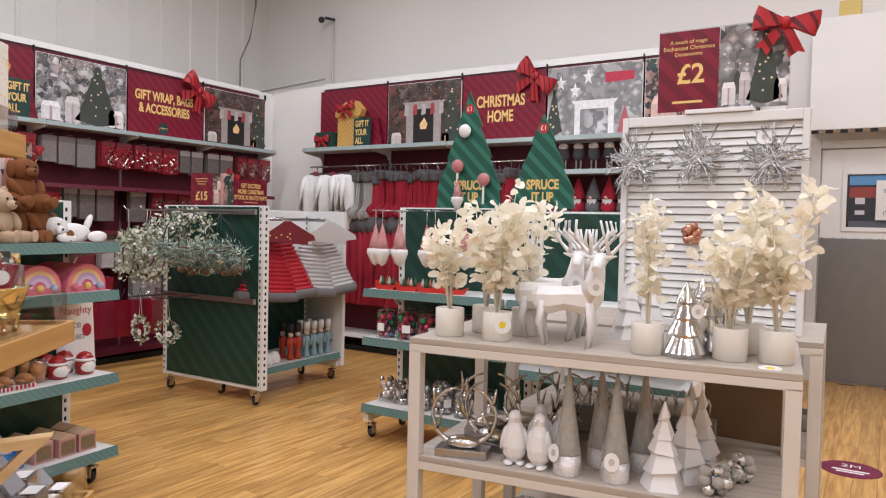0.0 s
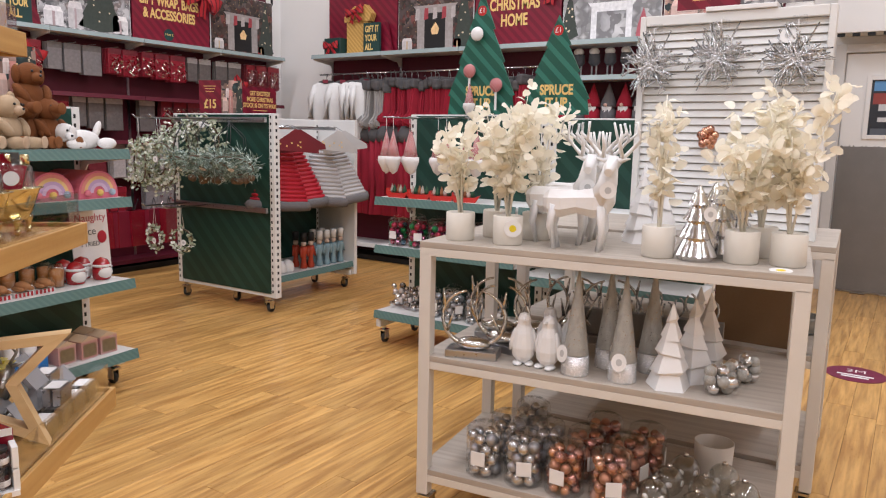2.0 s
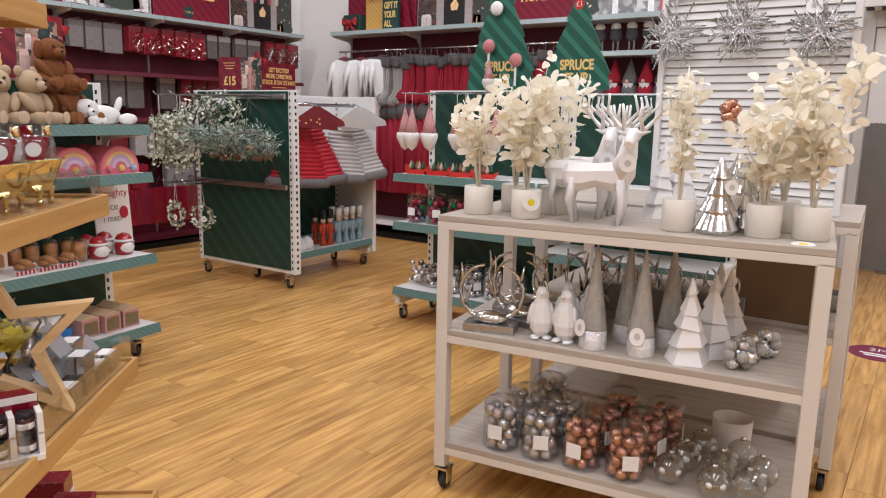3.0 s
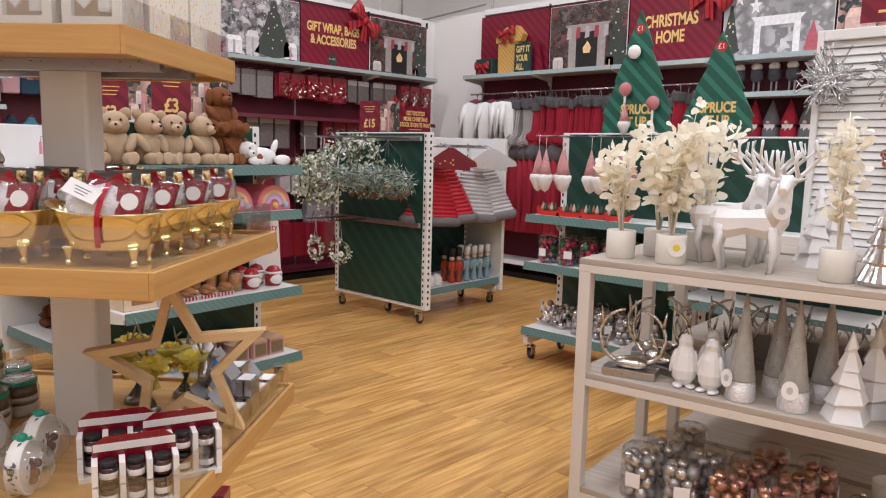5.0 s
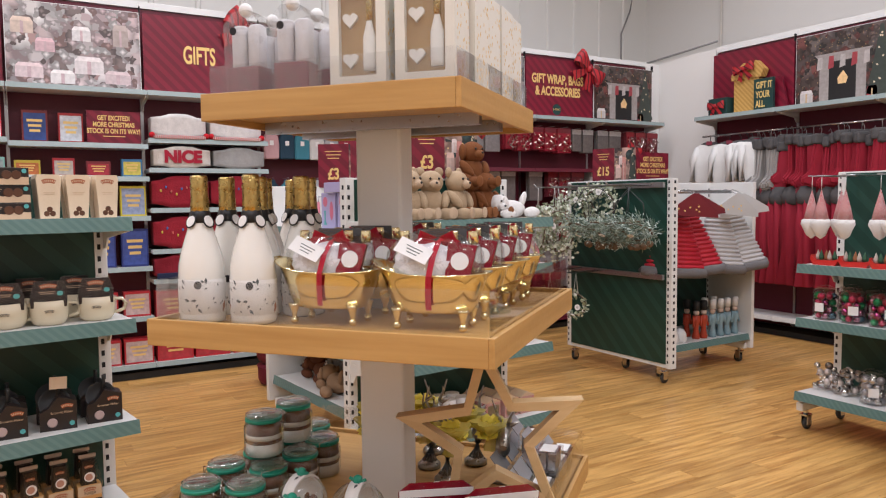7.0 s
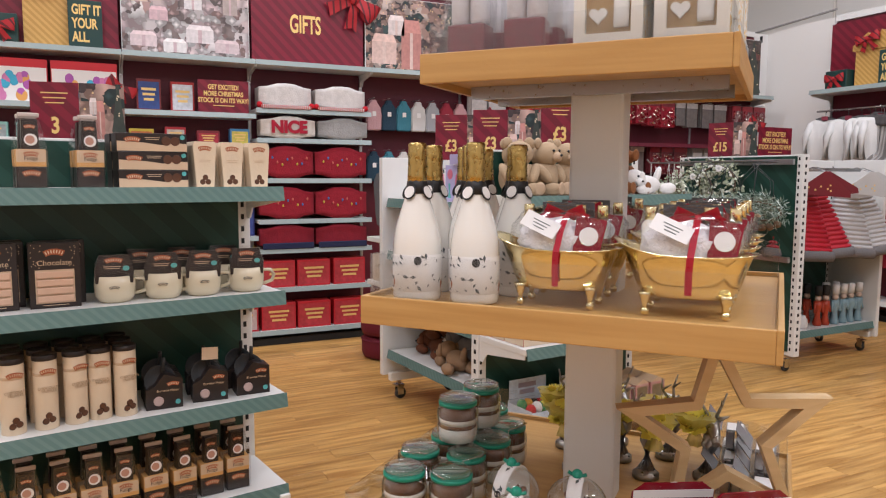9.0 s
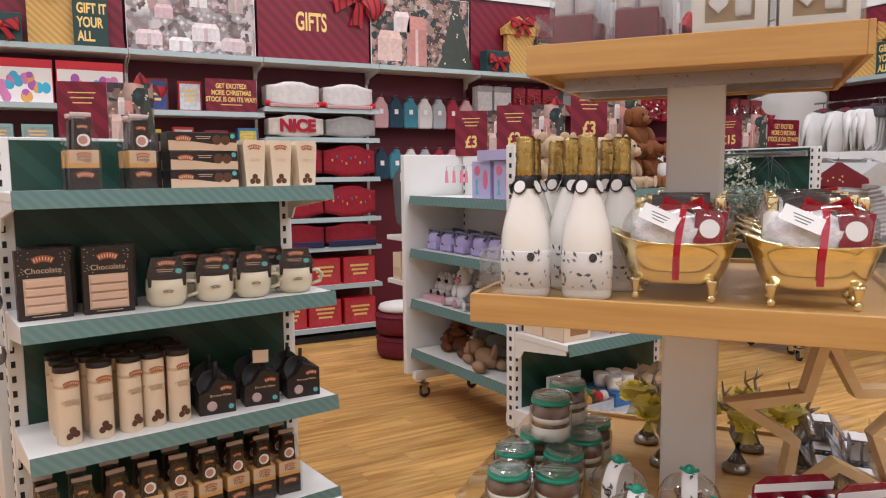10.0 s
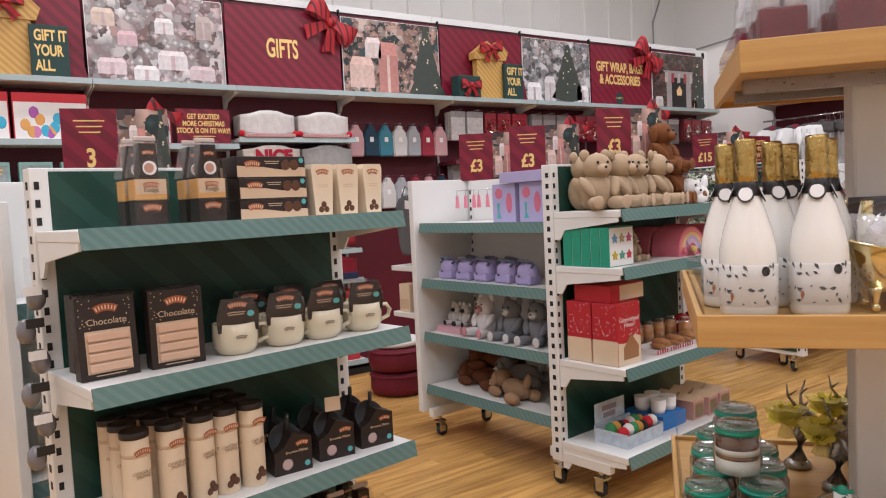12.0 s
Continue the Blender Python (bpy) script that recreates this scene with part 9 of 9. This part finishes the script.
rn = random.Random(60)
s_w = robe(N_BAYS[0][0] @ pose(-0.40, -0.24, 2.0, 0, 0, 30), (0.74, 0.72, 0.69), DG, "white plush robe with grey fur collar on a hanger", "hanging white robes")
for k, (x, a) in enumerate(((-0.14, 36), (0.02, 68), (0.09, 74), (0.16, 70))):
    copy_thing(s_w, N_BAYS[0][0] @ pose(x, -0.25 - 0.02 * (k % 2), 1.99, 0, 2 - 4 * (k % 2), a))
s_g = stocking(N_BAYS[0][0] @ pose(0.2, -0.24, 2.02, 0, 0, 75), (0.34, 0.32, 0.30), DG, "grey stocking with dark fur cuff", "hanging grey stockings", 1.2)
for k in range(6):
    copy_thing(s_g, N_BAYS[0][0] @ pose(0.24 + 0.045 * k, -0.24 + rn.uniform(-0.04, 0.03), 2.0 + rn.uniform(-0.04, 0.02), 0, rn.uniform(-5, 5), rn.uniform(45, 95)))
s_r = stocking(N_BAYS[1][0] @ pose(-0.46, -0.24, 2.02, 0, 0, 60), (0.32, 0.012, 0.03), DG, "red stocking with dark fur cuff", "hanging red stockings", 1.15)
for k in range(30):
    b_, x = (1, -0.43 + 0.07 * k) if k < 14 else (2, -0.45 + 0.06 * (k - 14))
    copy_thing(s_r, N_BAYS[b_][0] @ pose(x + rn.uniform(-0.02, 0.02), -0.24 + rn.uniform(-0.05, 0.03), 2.0 + rn.uniform(-0.05, 0.02), 0, rn.uniform(-6, 6), rn.uniform(10, 85)))
# long red garments on the lower rails
gar = thing("red_dressing_gown", "long deep red plush gown on a hanger", "gown", N_BAYS[0][0] @ pose(0.16, -0.24, 1.49, 0, 0, 60), "hanging red gowns")
bm = bmesh.new()
lathe(bm, [(0.05, 0.0), (0.13, -0.06), (0.14, -0.4), (0.16, -0.95), (0.15, -0.96)], 24, Matrix.Diagonal((1, 0.5, 1, 1)), wobble=lambda a, z: 1 + 0.24 * math.sin(a * 7 + z * 3) + 0.08 * math.sin(a * 13))
part("gown", bm, mat("red_plush", (0.30, 0.010, 0.028), 0.8, bump=0.2), gar)
part("fur_collar", lathe(bmesh.new(), [(0.05, 0.02), (0.11, 0.01), (0.16, -0.07), (0.15, -0.15), (0.10, -0.17)], 18, Matrix.Diagonal((1, 0.58, 1, 1))), mat("collar_fur", DG, 0.95, bump=0.6, fine=120), gar)
hk = bmesh.new()
tube(hk, [(0, 0, 0), (0, 0, 0.06), (0, 0.02, 0.07)], 0.003, 5)
part("hanger", hk, black_rubber, gar)
part("size_tag", B(-0.03, 0.03, -0.10, -0.097, -0.05, 0.03), mat("wine_card", (0.24, 0.02, 0.035), 0.5), gar)
for k in range(18):
    b_, x = (0, -0.42 + 0.14 * k) if k < 7 else ((1, -0.45 + 0.15 * (k - 7)) if k < 13 else (2, -0.4 + 0.17 * (k - 13)))
    if abs(x - 0.16) > 0.06 or b_:
        copy_thing(gar, N_BAYS[b_][0] @ pose(x + rn.uniform(-0.03, 0.03), -0.24 + rn.uniform(-0.05, 0.02), 1.49, 0, 0, rn.uniform(20, 85)))


def gonk(m, c, hat, lab):
    t = thing("gonk", lab, "ornament", m, "gonks on the wall shelves")
    part("body", lathe(bmesh.new(), [(0.05, 0), (0.075, 0.03), (0.07, 0.09), (0.04, 0.12)], 16), mat("gonk_body", c, 0.9, bump=0.2), t)
    part("beard", lathe(bmesh.new(), [(0.0, 0.0), (0.04, 0.05), (0.05, 0.10), (0.0, 0.13)], 14, Matrix.Translation((0, -0.045, 0.02)) @ Matrix.Diagonal((1, 0.6, 1, 1)), wobble=lambda a, z: 1 + 0.12 * math.sin(a * 8 + z * 60)), fluff, t)
    part("nose", ball(bmesh.new(), (0, -0.085, 0.135), 0.016, 10), mat("nose_pink", (0.6, 0.38, 0.3), 0.7), t)
    part("hat", lathe(bmesh.new(), [(0.075, 0.12), (0.07, 0.15), (0.035, 0.25), (0.0, 0.34)], 16), mat("gonk_hat", hat, 0.9, bump=0.3), t)
    return t


for b_ in (3, 4):
    for zz, row_c in ((1.972, True), (1.582, False)):
        for k in range(6):
            gm_, W = N_BAYS[b_]
            c = (0.35, 0.012, 0.03) if (k + b_) % 2 and not row_c else (0.13, 0.125, 0.13)
            if row_c:
                tsn = thing("standing_gonk", "long-legged grey gonk with a fluffy white top", "ornament", gm_ @ pose(-0.38 + 0.15 * k, -0.22, zz), "long-legged gonks")
                lg = bmesh.new()
                for s in (-1, 1):
                    tube(lg, [(s * 0.022, 0, 0), (s * 0.022, 0, 0.11)], 0.009, 6)
                    ball(lg, (s * 0.022, -0.012, 0.01), (0.014, 0.025, 0.012), 8)
                part("legs", lg, mat("grey_legs", (0.25, 0.24, 0.24), 0.8), tsn)
                part("body", lathe(bmesh.new(), [(0.03, 0.10), (0.055, 0.13), (0.05, 0.2), (0.0, 0.22)], 14), mat("dark_fleece", (0.07, 0.07, 0.075), 0.9, bump=0.3), tsn)
                part("head", ball(bmesh.new(), (0, -0.01, 0.225), (0.048, 0.045, 0.035), 12), fluff, tsn)
            else:
                gonk(gm_ @ pose(-0.38 + 0.15 * k, -0.2, zz), c, c, "plump gonk with a pointed hat and white beard")
bow(M_LP @ pose(0.265, -0.03, 1.19), 0.12, 12)
photo(ps, -0.008, 0.25, 0.016, 0.345, -0.0066, "white_tree")

# ---- floor planks ----
PW, PL = 0.124, 1.22
plank = bmesh.new()
slab(plank, [(-PW / 2 + 0.0007, -0.006), (PW / 2 - 0.0007, -0.006), (PW / 2 - 0.0007, -0.0006), (PW / 2 - 0.0014, 0.0), (-PW / 2 + 0.0014, 0.0), (-PW / 2 + 0.0007, -0.0006)], -PL / 2 + 0.001, PL / 2 - 0.001)
plank_me = mesh_of("plank", plank, plank_oak)
FM = pose(-2.6, 2.6, 0, 0, 0, 0.5)
rest_v, rest_f = [], []
rnd = random.Random(5)
FI = FM.inverted()
for i in range(-80, 80):
    off = rnd.random() * PL
    for j in range(-8, 9):
        p = FM @ Vector((i * PW, j * PL + off, 0))
        if not (X0 - 0.1 < p.x < X1 + 0.1 and Y0 - 0.4 < p.y < Y1 + 0.45):
            continue
        inside = X0 + 0.7 < p.x < X1 - 0.7 and Y0 + 0.7 < p.y < Y1 - 0.7
        if -4.6 < p.x < -0.5 and 0.6 < p.y < 6.4 and inside:
            o = new("plank", plank_me)
            o.parent = floor_ob
            o.matrix_basis = FM @ Matrix.Translation((i * PW, j * PL + off, 0))
        else:
            n0 = len(rest_v)
            for v in plank_me.vertices:
                q = v.co + Vector((i * PW, j * PL + off, 0))
                rest_v.append((q.x, q.y, q.z))
            for f in plank_me.polygons:
                rest_f.append([n0 + k for k in f.vertices])
rest = bpy.data.meshes.new("planks_beyond")
rest.from_pydata(rest_v, [], rest_f)
rest.materials.append(wood("oak_laminate_beyond", (0.67, 0.385, 0.125), (0.38, 0.188, 0.052), along=1, stretch=14, rough=0.30, scale=2.6, random=0.14, island=True))
ro = new("planks_beyond", rest)
ro.parent = floor_ob
ro.matrix_basis = FM
tagged(ro, kind="stuff")
